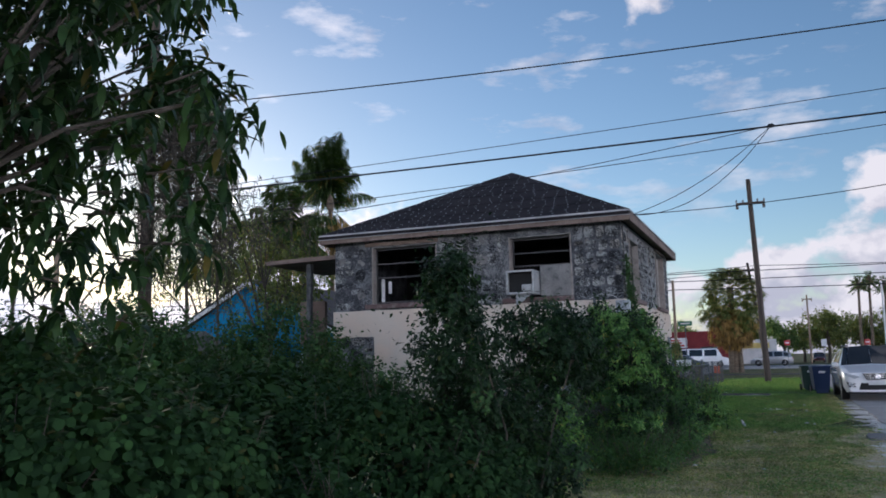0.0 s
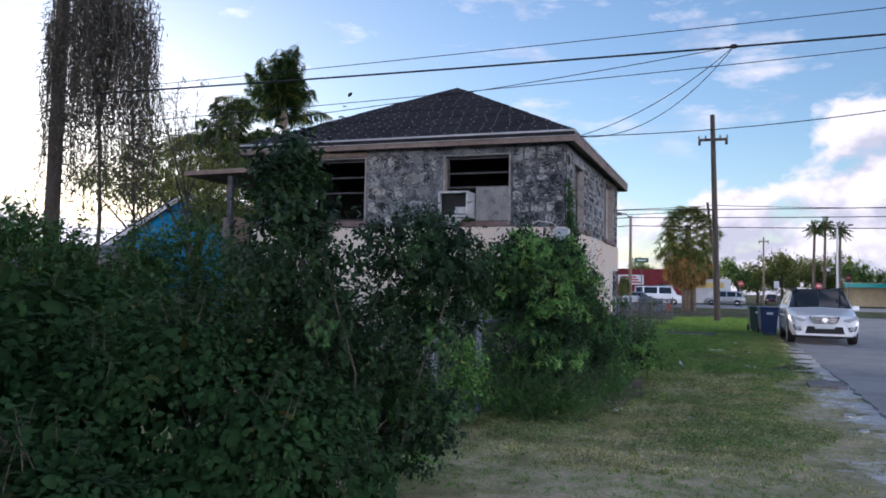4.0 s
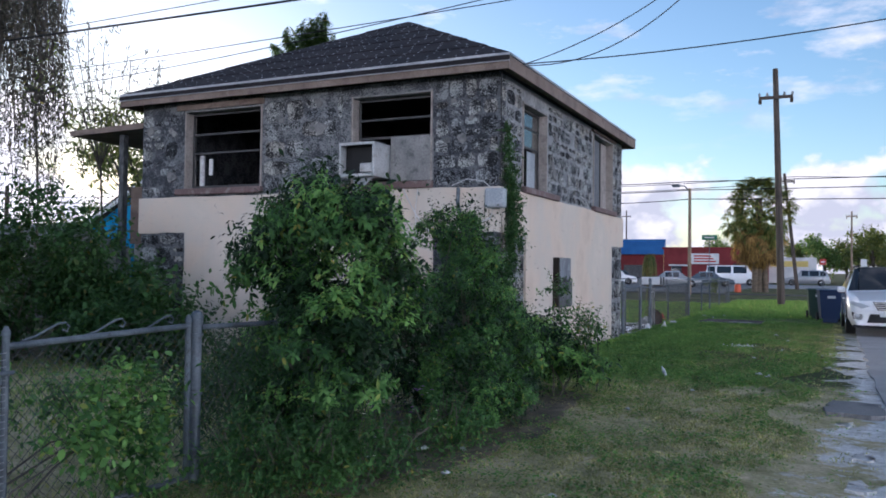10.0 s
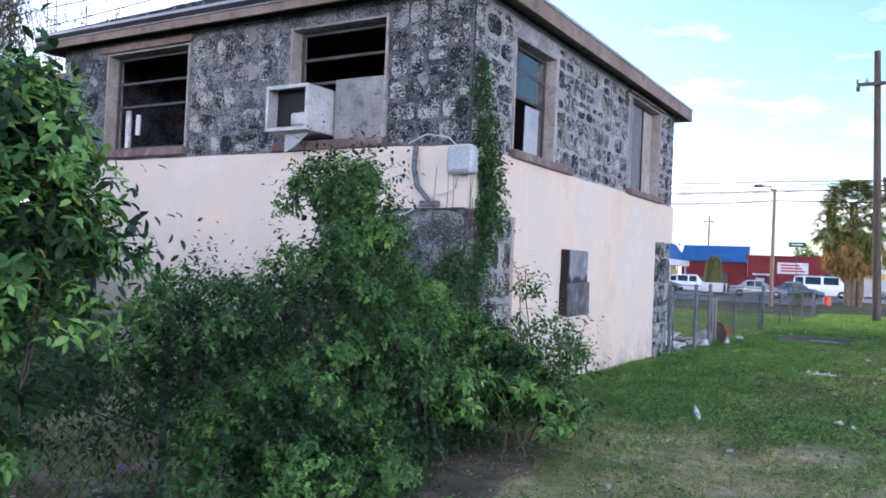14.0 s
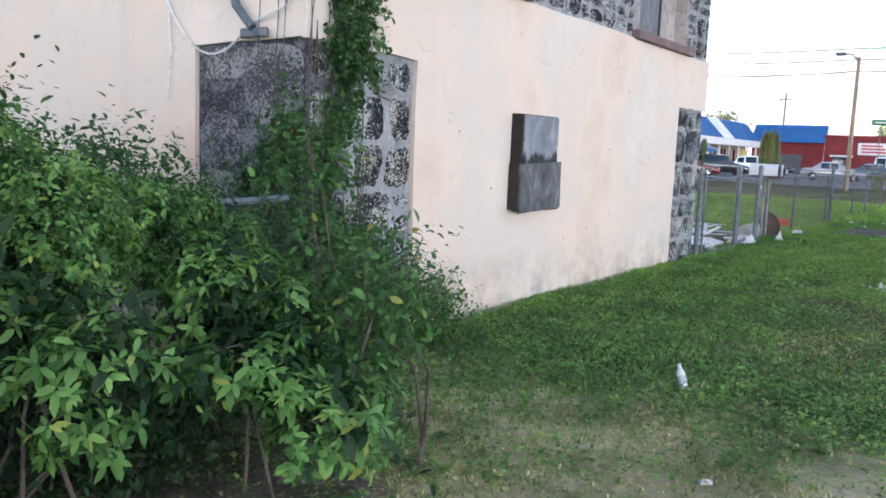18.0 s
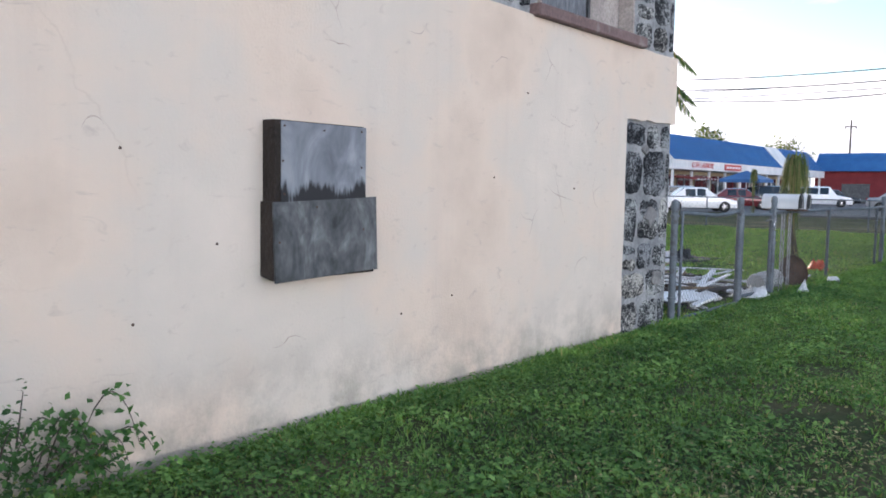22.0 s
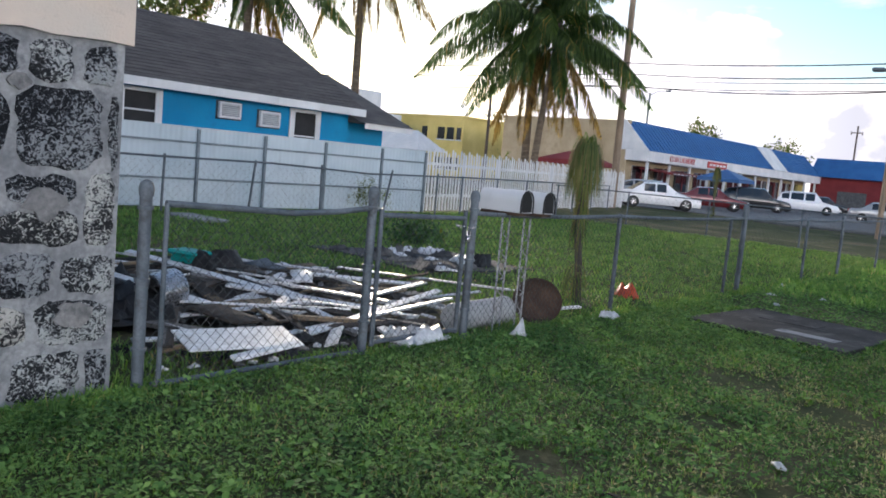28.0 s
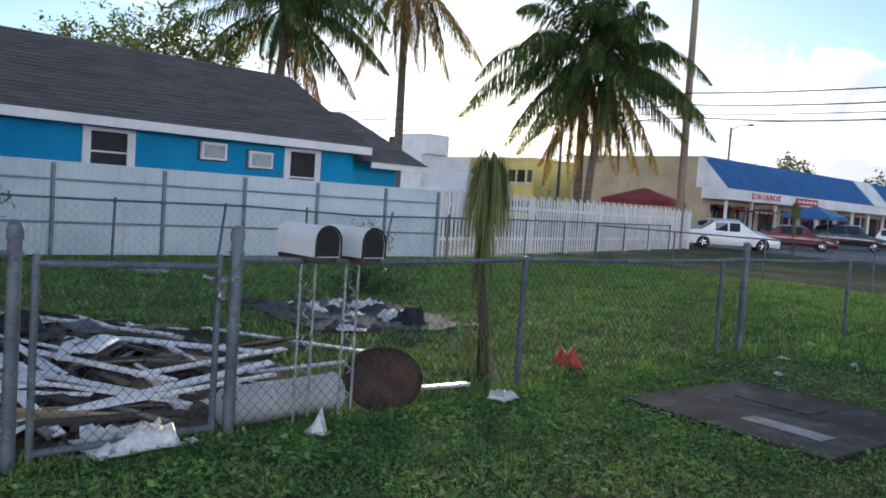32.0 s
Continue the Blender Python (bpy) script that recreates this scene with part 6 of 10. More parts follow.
Geo().box((-0.015, -0.035, -0.05), (0.01, 0.02, -0.004), 0.008).ob("keeper", GALV, latch)

# fence of the yard
YX = -2.055
fy = thing("chain_link_fence", (YX, 0, 0), 0, "galvanised chain-link yard fence with leaning rails", "fence")
for y, h, r in ((26.03, 1.21, 0.036), (27.86, 1.24, 0.036), (29.08, 1.25, 0.036), (31.68, 1.12, 0.024), (35.42, 1.25, 0.038), (38.4, 1.13, 0.024), (40.6, 1.15, 0.03), (43.6, 1.13, 0.024), (47.2, 1.15, 0.03)):
    post(fy, y, h, r, r > 0.025)
post(fy, 34.9, 1.08, 0.022, False)
Geo().tube([(0.02, 26.15, 1.12), (0.02, 26.6, 1.10), (0.02, 27.1, 1.075), (0.02, 27.5, 1.09), (0.02, 27.82, 1.12)], 0.021, 9).ob("top_rail", GALV, fy, True, label="bent sagging top rail")
for y0, y1 in ((29.1, 31.68), (31.68, 35.4), (35.44, 38.4), (38.4, 40.6), (40.6, 43.6), (43.6, 47.2)):
    Geo().tube(sag((0, y0, 1.095), (0, y1, 1.095), 0.02, 6), 0.02, 9).ob("top_rail", GALV, fy, True)
    mesh_panel(y0, y1, 0.03, 1.09, 0.02, 0.075 if y0 < 35 else 0.16, 0.0016 if y0 < 35 else 0.0012).ob("wire_mesh", WIRE, fy)
mesh_panel(26.08, 27.82, 0.03, 1.06, 0.02).ob("wire_mesh", WIRE, fy)
Geo().tube([(0.03, 26.15, 0.02), (0.03, 26.15, 1.12)], 0.016, 8).ob("tension_bar", GALV, fy, True)
Geo().tube([(0.03, 26.1, 0.03), (0.02, 27.8, 0.03)], 0.018, 8).ob("bottom_rail", GALV, fy, True)
gt = thing("chain_link_gate", (YX, 0, 0), 0, "galvanised walk gate chained shut with a padlock", "gate")
for y in (27.96, 28.97):
    Geo().tube([(0, y, 0.05), (0, y, 1.12)], 0.02, 9).ob("gate_upright", GALV, gt, True)
Geo().tube([(0, 27.96, 1.07), (0, 28.97, 1.05)], 0.02, 9).ob("gate_top_rail", GALV, gt, True)
Geo().tube([(0, 27.96, 0.08), (0, 28.97, 0.08)], 0.02, 9).ob("gate_bottom_rail", GALV, gt, True)
mesh_panel(27.97, 28.96, 0.08, 1.05, 0.018).ob("wire_mesh", WIRE, gt)
ch = thing("gate_chain", (YX, 29.04, 0.98), 0, "steel chain with a padlock round gate and post", "chain")
for k in range(12):
    a = k * 0.55
    c = Vector((0.055 * math.cos(a) + 0.01, -0.06 + 0.10 * math.sin(a), -0.01 * math.cos(a * 2)))
    ring = [c + Vector((0.010 * math.sin(t) * (k % 2), 0.019 * math.cos(t), 0.010 * math.sin(t) * (1 - k % 2))) for t in (i * math.pi / 4 for i in range(9))]
    Geo().tube(ring, 0.004, 5).ob("link", CHROME, ch, True)
pl = Geo().box((0.04, -0.1, -0.13), (0.07, -0.05, -0.07), 0.008).tube([(0.055, -0.095, -0.07), (0.055, -0.093, -0.035), (0.055, -0.075, -0.025), (0.055, -0.057, -0.035), (0.055, -0.055, -0.07)], 0.005, 6)
pl.ob("padlock", CHROME, ch, True)
# far side of the yard
ff = thing("chain_link_fence", (-2.055, 47.3, 0), 90, "low chain-link fence along the far side of the yard", "fence")
for k in range(5):
    post(ff, 0.1 + k * 2.7, 1.12, 0.024, False)
Geo().tube([(0, 0, 1.09), (0, 11, 1.09)], 0.02, 8).ob("top_rail", GALV, ff, True)
mesh_panel(0, 11, 0.03, 1.08, 0.0, 0.18, 0.0013).ob("wire_mesh", WIRE, ff)
fl = thing("chain_link_fence", (-12.7, 29.0, 0), 0, "low leaning chain-link fence before the pale panels", "fence")
for k, tip in enumerate((0, 0.02, 0.12, -0.03, 0.22, 0.0)):
    Geo().tube([(0, 1.2 + k * 2.1, -0.1), (tip * 0.3, 1.2 + k * 2.1 + tip, 1.18)], 0.026, 8).ob("post", GALV, fl, True)
Geo().tube([(0, 0, 1.14), (0.02, 3, 1.12), (0, 6, 1.14), (0.05, 9, 1.05), (0, 12.8, 1.12)], 0.022, 8).ob("top_rail", GALV, fl, True)
mesh_panel(0, 12.8, 0.03, 1.05, 0.0, 0.18, 0.0013).ob("wire_mesh", WIRE, fl)
f2 = thing("chain_link_fence", (-12.9, 41.9, 0), 13.5, "low chain-link fence before the white pickets", "fence")
for k in range(7):
    post(f2, 0.2 + k * 2.6, 1.15, 0.026, False)
Geo().tube([(0, 0, 1.12), (0, 16, 1.12)], 0.022, 8).ob("top_rail", GALV, f2, True)
mesh_panel(0, 16, 0.03, 1.1, 0.0, 0.2, 0.0013).ob("wire_mesh", WIRE, f2)

# ---- pale panel fence, picket fence, blue house ----
pf = thing("panel_fence", (-13.6, 0, 0), 0, "tall pale blue-grey metal panel fence with rails", "fence")
edges = [24.4, 26.8, 29.2, 31.5, 33.62, 35.42, 37.3, 39.32, 41.1]
for a, b in zip(edges, edges[1:]):
    n = 2 * int((b - a) / 0.12)
    ribs = [(-0.006 * (k % 2), a + (b - a) * k / n) for k in range(n + 1)]     # ribbed sheet
    Geo().prism(ribs + [(-0.03, b), (-0.03, a)], 0.03, 1.76).ob("panel", FENCE_BLUE, pf)
    for z in (0.62, 1.42):
        Geo().box((0.004, a + 0.05, z), (0.03, b - 0.05, z + 0.045), 0.004).ob("rail", FENCE_POST, pf)
    Geo().box((-0.035, a, 1.76), (0.012, b, 1.785), 0.004).ob("cap_strip", FENCE_BLUE, pf)
for y in edges:
    Geo().box((0.002, y - 0.032, 0), (0.066, y + 0.032, 1.74), 0.006).ob("post", FENCE_POST, pf)

pk = thing("picket_fence", (-13.7, 41.25, 0), 0, "white painted picket fence, tips uneven", "fence")
PV = Vector((-18.35 + 13.7, 61.9 - 41.25, 0))
PD = PV.normalized()
rng = np.random.default_rng(31)
pmesh = []
for h in (1.86, 1.8, 1.92):
    pmesh.append(Geo().prism([(-0.045, 0.04), (0.045, 0.04), (0.045, h - 0.05), (0.0, h), (-0.045, h - 0.05)], -0.011, 0.011, "y").mesh("picket", WHITE))
turn = math.degrees(math.atan2(PD.y, PD.x))
np_ = 108
for k in range(np_):
    p = PD * (0.08 + k * (PV.length - 0.1) / np_)
    share("picket", pmesh[k % 3], pk, pose(p.x, p.y, 0, 0, rng.uniform(-0.8, 0.8), turn))
for z in (0.45, 1.4):
    o = Geo().box((0, 0.012, z), (PV.length, 0.05, z + 0.09), 0.006).ob("rail", WHITE, pk)
    o.matrix_basis = pose(0, 0, 0, 0, 0, turn)
for k in range(9):
    o = Geo().box((-0.05, 0.013, -0.1), (0.05, 0.11, 1.75), 0.006).ob("post", WHITE, pk)
    o.matrix_basis = Matrix.Translation(PD * (PV.length * k / 8)) @ pose(0, 0, 0, 0, 0, turn)

bh = thing("blue_house", (-15.15, 0, 0.14), 0, "bright blue single-storey house with grey shingle roof and white trim", "house")
Y0, Y1, BW = 29.2, 39.2, 7.2
Geo().box((-0.2, Y0, -0.3), (0, Y1, 2.62)).ob("wall_east", BLUE_WALL, bh)
Geo().prism([(0, -0.3), (0, 2.62), (-BW / 2, 4.62), (-BW, 2.62), (-BW, -0.3)], Y0 - 0.0, Y0 + 0.2, "y").ob("wall_south", BLUE_WALL, bh)
Geo().box((-BW, Y0 + 0.2, -0.3), (-BW + 0.2, Y1, 2.62)).ob("wall_west", BLUE_WALL, bh)
Geo().box((-BW, Y1, -0.3), (0, Y1 + 0.2, 2.62)).ob("wall_north", BLUE_WALL, bh)
Geo().box((-BW + 0.6, Y1 + 0.2, -0.3), (-0.5, Y1 + 2.1, 2.3)).ob("rear_wing", BLUE_WALL, bh)
OV, RZ = 0.42, 4.72
ridge0, ridge1 = Vector((-BW / 2, Y0 - 0.35, RZ)), Vector((-BW / 2, Y1 + 0.3, RZ))
ea, eb = Vector((OV, Y0 - 0.35, 2.62)), Vector((OV, Y1 + 0.45, 2.62))
wa, wb = Vector((-BW - OV, Y0 - 0.35, 2.62)), Vector((-BW - OV, Y1 + 0.45, 2.62))
for q, (a, b, c, d) in enumerate(((ea, eb, ridge1, ridge0), (wb, wa, ridge0, ridge1), (eb, wb, ridge1, ridge1))):
    nrm = (b - a).cross((d if q < 2 else c) - a).normalized()
    nrm = nrm if nrm.z > 0 else -nrm
    rows = 22
    g = Geo()
    for k in range(rows):
        s0, s1 = k / rows, min((k + 1.25) / rows, 1)
        p = [a.lerp(d, s0) + nrm * 0.03, b.lerp(c, s0) + nrm * 0.03, b.lerp(c, s1) + nrm * 0.012, a.lerp(d, s1) + nrm * 0.012]
        g.add(p + [p[0] - nrm * 0.02, p[1] - nrm * 0.02], [(0, 1, 2, 3), (0, 4, 5, 1)])
    g.add([a, b, c, d], [(0, 1, 2, 3)])
    g.ob("shingle_slope", SHINGLE, bh, label="grey shingles in even courses")
Geo().prism([(OV + 0.1, 2.28), (OV - 4.0, 3.9), (-BW - 0.1, 2.28)], Y1 + 0.2, Y1 + 2.4, "y").ob("rear_roof", SHINGLE, bh)
Geo().box((OV - 0.02, Y0 - 0.35, 2.44), (OV + 0.03, Y1 + 0.47, 2.64), 0.006).ob("fascia", WHITE, bh)
Geo().box((OV - 0.02, Y1 + 0.48, 2.12), (OV + 0.02, Y1 + 2.45, 2.28), 0.006).ob("fascia", WHITE, bh)
Geo().box((0.001, Y0 - 0.3, 2.5), (OV - 0.021, Y1 + 0.4, 2.53)).ob("soffit", WHITE, bh)
for s in (1, -1):
    e = Vector((-BW / 2 + s * (BW / 2 + OV), 0, 2.56))
    r = Vector((-BW / 2, 0, RZ - 0.04))
    g = Geo()
    g.prism([(e.x, e.z - 0.02), (r.x, r.z - 0.02), (r.x, r.z - 0.2), (e.x, e.z - 0.18)], Y0 - 0.38, Y0 - 0.35, "y")
    g.ob("barge_board", WHITE, bh)


def house_window(parent, x, y0, y1, z0, z1, bars=2):
    w = new("window")
    w.parent = parent
    t = 0.17
    for a, b, c, d in ((y0, z0, y0 + t, z1), (y1 - t, z0, y1, z1), (y0 + t, z1 - 0.09, y1 - t, z1), (y0 + t, z0, y1 - t, z0 + 0.09)):
        Geo().box((x + 0.002, a, b), (x + 0.05, c, d), 0.006).ob("casing", WHITE, w)
    Geo().box((x + 0.002, y0 + t, z0 + 0.09), (x + 0.012, y1 - t, z1 - 0.09)).ob("pane", DARK, w)
    for k in range(bars):
        z = z0 + 0.09 + (z1 - z0 - 0.18) * (k + 1) / (bars + 1)
        Geo().box((x + 0.013, y0 + t, z - 0.02), (x + 0.04, y1 - t, z + 0.02), 0.004).ob("sash_bar", WHITE, w)


house_window(bh, 0, 32.5, 33.6, 1.0, 2.44)
house_window(bh, 0, 37.3, 38.36, 1.0, 2.44, 1)
for y, z in ((35.08, 2.1), (36.3, 2.0)):
    a = thing("window_air_conditioner", (-15.15, y, z), 0, "white window air conditioner in a blue wall", "air conditioner", "air conditioners of the blue house")
    Geo().box((0.004, -0.04, -0.03), (0.03, 0.68, 0.43), 0.006).ob("surround", PLY_DARK, a)
    Geo().box((0.03, 0.0, 0.0), (0.12, 0.64, 0.4), 0.012).ob("casing", WHITE, a)
    Geo().box((0.121, 0.06, 0.05), (0.126, 0.58, 0.35)).ob("grille_back", AC_WHITE, a)
    for k in range(6):
        Geo().box((0.127, 0.06, 0.07 + k * 0.045), (0.131, 0.58, 0.083 + k * 0.045)).ob("grille_slat", GALV, a)

# ---- mailboxes ----
def mailbox(at):
    t = thing("mailbox", at, 0, "white metal mailbox with open black mouth", "mailbox", "pair of mailboxes")
    w, h, l = 0.095, 0.098, 0.48
    arc = [(w * math.cos(a), h + w * math.sin(a) * 1.05) for a in (math.pi * k / 10 for k in range(11))]
    out = [(w, 0.0)] + arc + [(-w, 0.0)]
    inn = [(p[0] * 0.93, p[1] * 0.95 + 0.004) for p in out]
    n = len(out)
    g = Geo()
    vs = [(0, y, z) for y, z in out] + [(-l, y, z) for y, z in out] + [(0, y, z) for y, z in inn] + [(-l * 0.9, y, z) for y, z in inn]
    fs = [(i, (i + 1) % n, n + (i + 1) % n, n + i) for i in range(n)] + [(2 * n + i, 3 * n + i, 3 * n + (i + 1) % n, 2 * n + (i + 1) % n) for i in range(n)]
    fs += [(i, 2 * n + i, 2 * n + (i + 1) % n, (i + 1) % n) for i in range(n)] + [tuple(n + i for i in range(n)), tuple(3 * n + i for i in range(n))]
    g.add(vs, fs)
    g.ob("body", WHITE, t, True)
    # black plate just behind the mouth stands for the shade inside
    Geo().prism([(y * 0.92, z * 0.94 + 0.006) for y, z in out], -0.014, -0.004, "x").ob("shade_plate", RUBBER, t)
    rim = Geo()
    rim.tube([(0.004, y, z) for y, z in out], 0.008, 5).ob("rim", BLACK_BAG, t, True)
    Geo().box((-0.46, -0.085, -0.03), (-0.02, 0.085, -0.004), 0.004).ob("mount_board", RUST, t, label="rotten brown mounting board")
    return t


m1 = mailbox((-1.885, 29.62, 1.12))
copy_thing(m1, pose(-1.885, 29.98, 1.115, 0, 0, 1))


def lattice_post(at, h):
    t = thing("iron_lattice_post", at, 0, "white wrought-iron scrollwork post", "iron post", "posts under the mailboxes")
    for y in (-0.055, 0.055):
        Geo().box((-0.008, y - 0.007, -0.05), (0.008, y + 0.007, h), 0.002).ob("bar", IRON_PALE, t)
    for k in range(5):
        z = 0.12 + k * (h - 0.2) / 5
        pts = [(0, 0.042 * math.sin(a) * (1 - a / 9), z + 0.018 * a) for a in (j * 0.6 for j in range(11))]
        Geo().tube(pts, 0.005, 5).ob("scroll", IRON_PALE, t, True)
    return t


lp = lattice_post((-2.1, 29.62, 0), 1.09)
copy_thing(lp, pose(-2.12, 29.99, 0, 0, 0, 3))

# ---- demolition pile ----
def dirt_heap():
    n = 46
    xs, ys = np.linspace(-7.6, -2.2, n), np.linspace(25.95, 31.0, n)
    gx, gy = np.meshgrid(xs, ys)
    d = 1 - np.clip(np.hypot((gx + 4.6) / 2.75, (gy - 28.3) / 2.5), 0, 1)
    gz = -0.03 + 0.16 * d ** 0.7 * (0.6 + 0.35 * np.sin(gx * 2.6 + gy) * np.sin(gy * 2.1)) + 0.03 * np.sin(gx * 9) * np.sin(gy * 8) * (d > 0)
    i = (np.arange(n - 1)[:, None] * n + np.arange(n - 1)).ravel()
    quick_mesh("dirt_heap", np.stack([gx, gy, gz], -1).reshape(-1, 3), np.stack([i, i + 1, i + n + 1, i + n], 1), DIRT, None, "dark dirt heap under demolition debris", "dirt", "structure")


def heap_z(x, y):
    d = 1 - min(math.hypot((x + 4.6) / 2.75, (y - 28.3) / 2.5), 1)
    return -0.03 + 0.16 * d ** 0.7 * (0.6 + 0.35 * math.sin(x * 2.6 + y) * math.sin(y * 2.1))


dirt_heap()


def plank(a, b, w, t, mat, label, roll=0.0, name="plank", cat="plank"):
    a, b = Vector(a), Vector(b)
    d = b - a
    o = Geo().box((-w / 2, 0, 0), (w / 2, d.length, t), 0.003).ob(name, mat, None, False, label, cat, "boards of the debris pile")
    q = d.to_track_quat("Y", "Z").to_matrix().to_4x4()
    o.matrix_basis = Matrix.Translation(a) @ q @ pose(0, 0, 0, 0, roll, 0)
    return o


WL = "white painted trim board lying on the debris pile"
main_planks = [((-6.1, 28.1, 0.42), (-3.5, 28.45, 0.22), 0.12), ((-2.55, 27.7, 0.1), (-3.2, 30.05, 0.3), 0.11), ((-2.6, 27.5, 0.12), (-2.9, 29.9, 0.26), 0.09),
               ((-6.2, 27.9, 0.4), (-4.1, 28.9, 0.3), 0.1), ((-5.3, 30.5, 0.12), (-3.3, 31.6, 0.07), 0.1), ((-4.3, 28.6, 0.3), (-3.1, 29.2, 0.22), 0.14),
               ((-4.6, 29.4, 0.28), (-3.8, 30.3, 0.2), 0.12), ((-3.9, 27.0, 0.28), (-3.0, 28.6, 0.2), 0.1), ((-3.0, 26.5, 0.08), (-2.6, 27.6, 0.12), 0.12),
               ((-6.6, 28.6, 0.3), (-4.7, 29.9, 0.25), 0.09), ((-4.2, 28.1, 0.3), (-2.9, 28.9, 0.18), 0.09), ((-6.9, 27.2, 0.2), (-5.4, 27.6, 0.34), 0.1),
               ((-3.4, 28.3, 0.28), (-2.6, 29.1, 0.14), 0.08), ((-5.0, 27.3, 0.36), (-3.6, 27.5, 0.25), 0.12), ((-3.3, 29.0, 0.25), (-3.9, 30.6, 0.18), 0.1)]
for a, b, w in main_planks:
    a, b = (*a[:2], a[2] * 0.5), (*b[:2], b[2] * 0.5)
    plank(a, b, w * 0.72, 0.02, TRIM_WHITE, WL, random.uniform(-18, 18))
rng = np.random.default_rng(71)
for k in range(120):
    r, a = math.sqrt(rng.random()), rng.uniform(0, 2 * math.pi)
    x, y = -4.6 + 2.4 * r * math.cos(a), 28.35 + 2.2 * r * math.sin(a)
    if x > -2.25:
        continue
    l, h = rng.uniform(0.2, 1.3) * (1 if k < 90 else 0.4), rng.uniform(0, 2 * math.pi)
    z = heap_z(x, y) + rng.uniform(0.01, 0.09)
    ex, ey = x + l * math.cos(h), y + l * math.sin(h)
    if ex > -2.2:
        ex = -2.2
    mt, lb = ((TRIM_WHITE, WL), (WOOD_DARK, "dark rotten lumber on the debris pile"), (WOOD_GREY, "grey weathered lumber on the debris pile"), (WOOD_DARK, "dark rotten lumber on the debris pile"), (WOOD_BARE, "splintered bare lumber on the debris pile"))[k % 5]
    plank((x, y, z), (ex, ey, max(heap_z(ex, ey), 0.0) + rng.uniform(0.01, 0.08)), rng.uniform(0.04, 0.14), rng.uniform(0.012, 0.04), mt, lb, rng.uniform(-30, 30))

for k in range(16):
    x, y = -4.3 + 1.9 * rng.uniform(-1, 1), 28.4 + 1.9 * rng.uniform(-1, 1)
    l, h = rng.uniform(0.6, 1.9), (0.25 if k % 2 else 1.15) + rng.uniform(-0.35, 0.35)
    a = (min(x - l / 2 * math.cos(h), -2.2), y - l / 2 * math.sin(h))
    b = (min(x + l / 2 * math.cos(h), -2.2), y + l / 2 * math.sin(h))
    plank((*a, max(heap_z(*a), 0) + rng.uniform(0.03, 0.1)), (*b, max(heap_z(*b), 0) + rng.uniform(0.03, 0.1)), rng.uniform(0.03, 0.07), rng.uniform(0.012, 0.022), TRIM_WHITE, WL, rng.uniform(-25, 25))


def crumple(name, at, sx, sy, sz, mat, label, seed, cat="rubbish", n=9):
    """A crumpled sheet with folds and thickness."""
    rg = np.random.default_rng(seed)
    h = rg.random((n, n)) * sz
    xs, ys = np.linspace(-sx / 2, sx / 2, n), np.linspace(-sy / 2, sy / 2, n)
    gx, gy = np.meshgrid(xs, ys)
    gx, gy = gx + rg.normal(size=gx.shape) * sx / n * 0.25, gy + rg.normal(size=gx.shape) * sy / n * 0.25
    e = np.ones_like(h)
    e[0], e[-1], e[:, 0], e[:, -1] = 0.1, 0.1, 0.1, 0.1
    top = np.stack([gx, gy, h * e + 0.012], -1).reshape(-1, 3)
    low = np.stack([gx, gy, h * e * 0.8], -1).reshape(-1, 3)
    i = (np.arange(n - 1)[:, None] * n + np.arange(n - 1)).ravel()
    q = np.stack([i, i + 1, i + n + 1, i + n], 1)
    rim = [*range(n), *range(2 * n - 1, n * n, n), *range(n * n - 2, n * n - n - 1, -1), *range(n * n - 2 * n, 0, -n)]
    sd = [(rim[k], rim[k - 1], rim[k - 1] + n * n, rim[k] + n * n) for k in range(len(rim))]
    o = quick_mesh(name, np.concatenate([top, low]), np.concatenate([q, q[:, ::-1] + n * n, np.array(sd)]), mat, None, label, cat)
    o.matrix_basis = pose(*at, 0, 0, rg.uniform(0, 360))
    return o


plank((-2.46, 26.55, 0.15), (-2.27, 27.36, 0.14), 0.4, 0.016, TRIM_WHITE, "broad flat white panel tilted on the debris pile", 7, "panel", "panel")
plank((-2.13, 26.75, 0.07), (-2.12, 27.3, 0.12), 0.07, 0.03, TRIM_WHITE, WL, 5)
crumple("warped_board", (-3.2, 27.4, 0.12), 0.7, 0.3, 0.05, WOOD_DARK, "dark warped board on the debris pile", 1, "panel", 6)
crumple("plastic_sheet", (-2.12, 28.5, 0.03), 0.5, 0.36, 0.12, PLASTIC, "crumpled white plastic sheet at the pile's edge", 2)
crumple("metal_sheet", (-4.3, 29.1, 0.17), 0.7, 0.22, 0.10, TRIM_WHITE, "bent white metal flashing on the debris pile", 3, "metal sheet", 4)
crumple("metal_sheet", (-5.2, 29.3, 0.14), 0.5, 0.25, 0.08, GALV, "bent grey metal flashing on the debris pile", 5, "metal sheet", 4)
crumple("tarp", (-4.2, 26.7, 0.1), 1.4, 1.0, 0.16, BLACK_BAG, "black plastic sheet draped on debris", 6, "tarp", 16)
crumple("tarp", (-3.7, 26.7, 0.06), 0.9, 0.7, 0.14, BLACK_BAG, "black plastic sheet draped on debris", 7, "tarp", 14)
crumple("tarp", (-5.4, 27.1, 0.1), 0.9, 0.8, 0.2, BLACK_BAG, "black plastic sheet draped on debris", 8, "tarp", 13)
crumple("tarp", (-5.2, 28.6, 0.16), 0.6, 0.5, 0.2, BLACK_BAG, "black plastic sheet draped on debris", 9, "tarp")
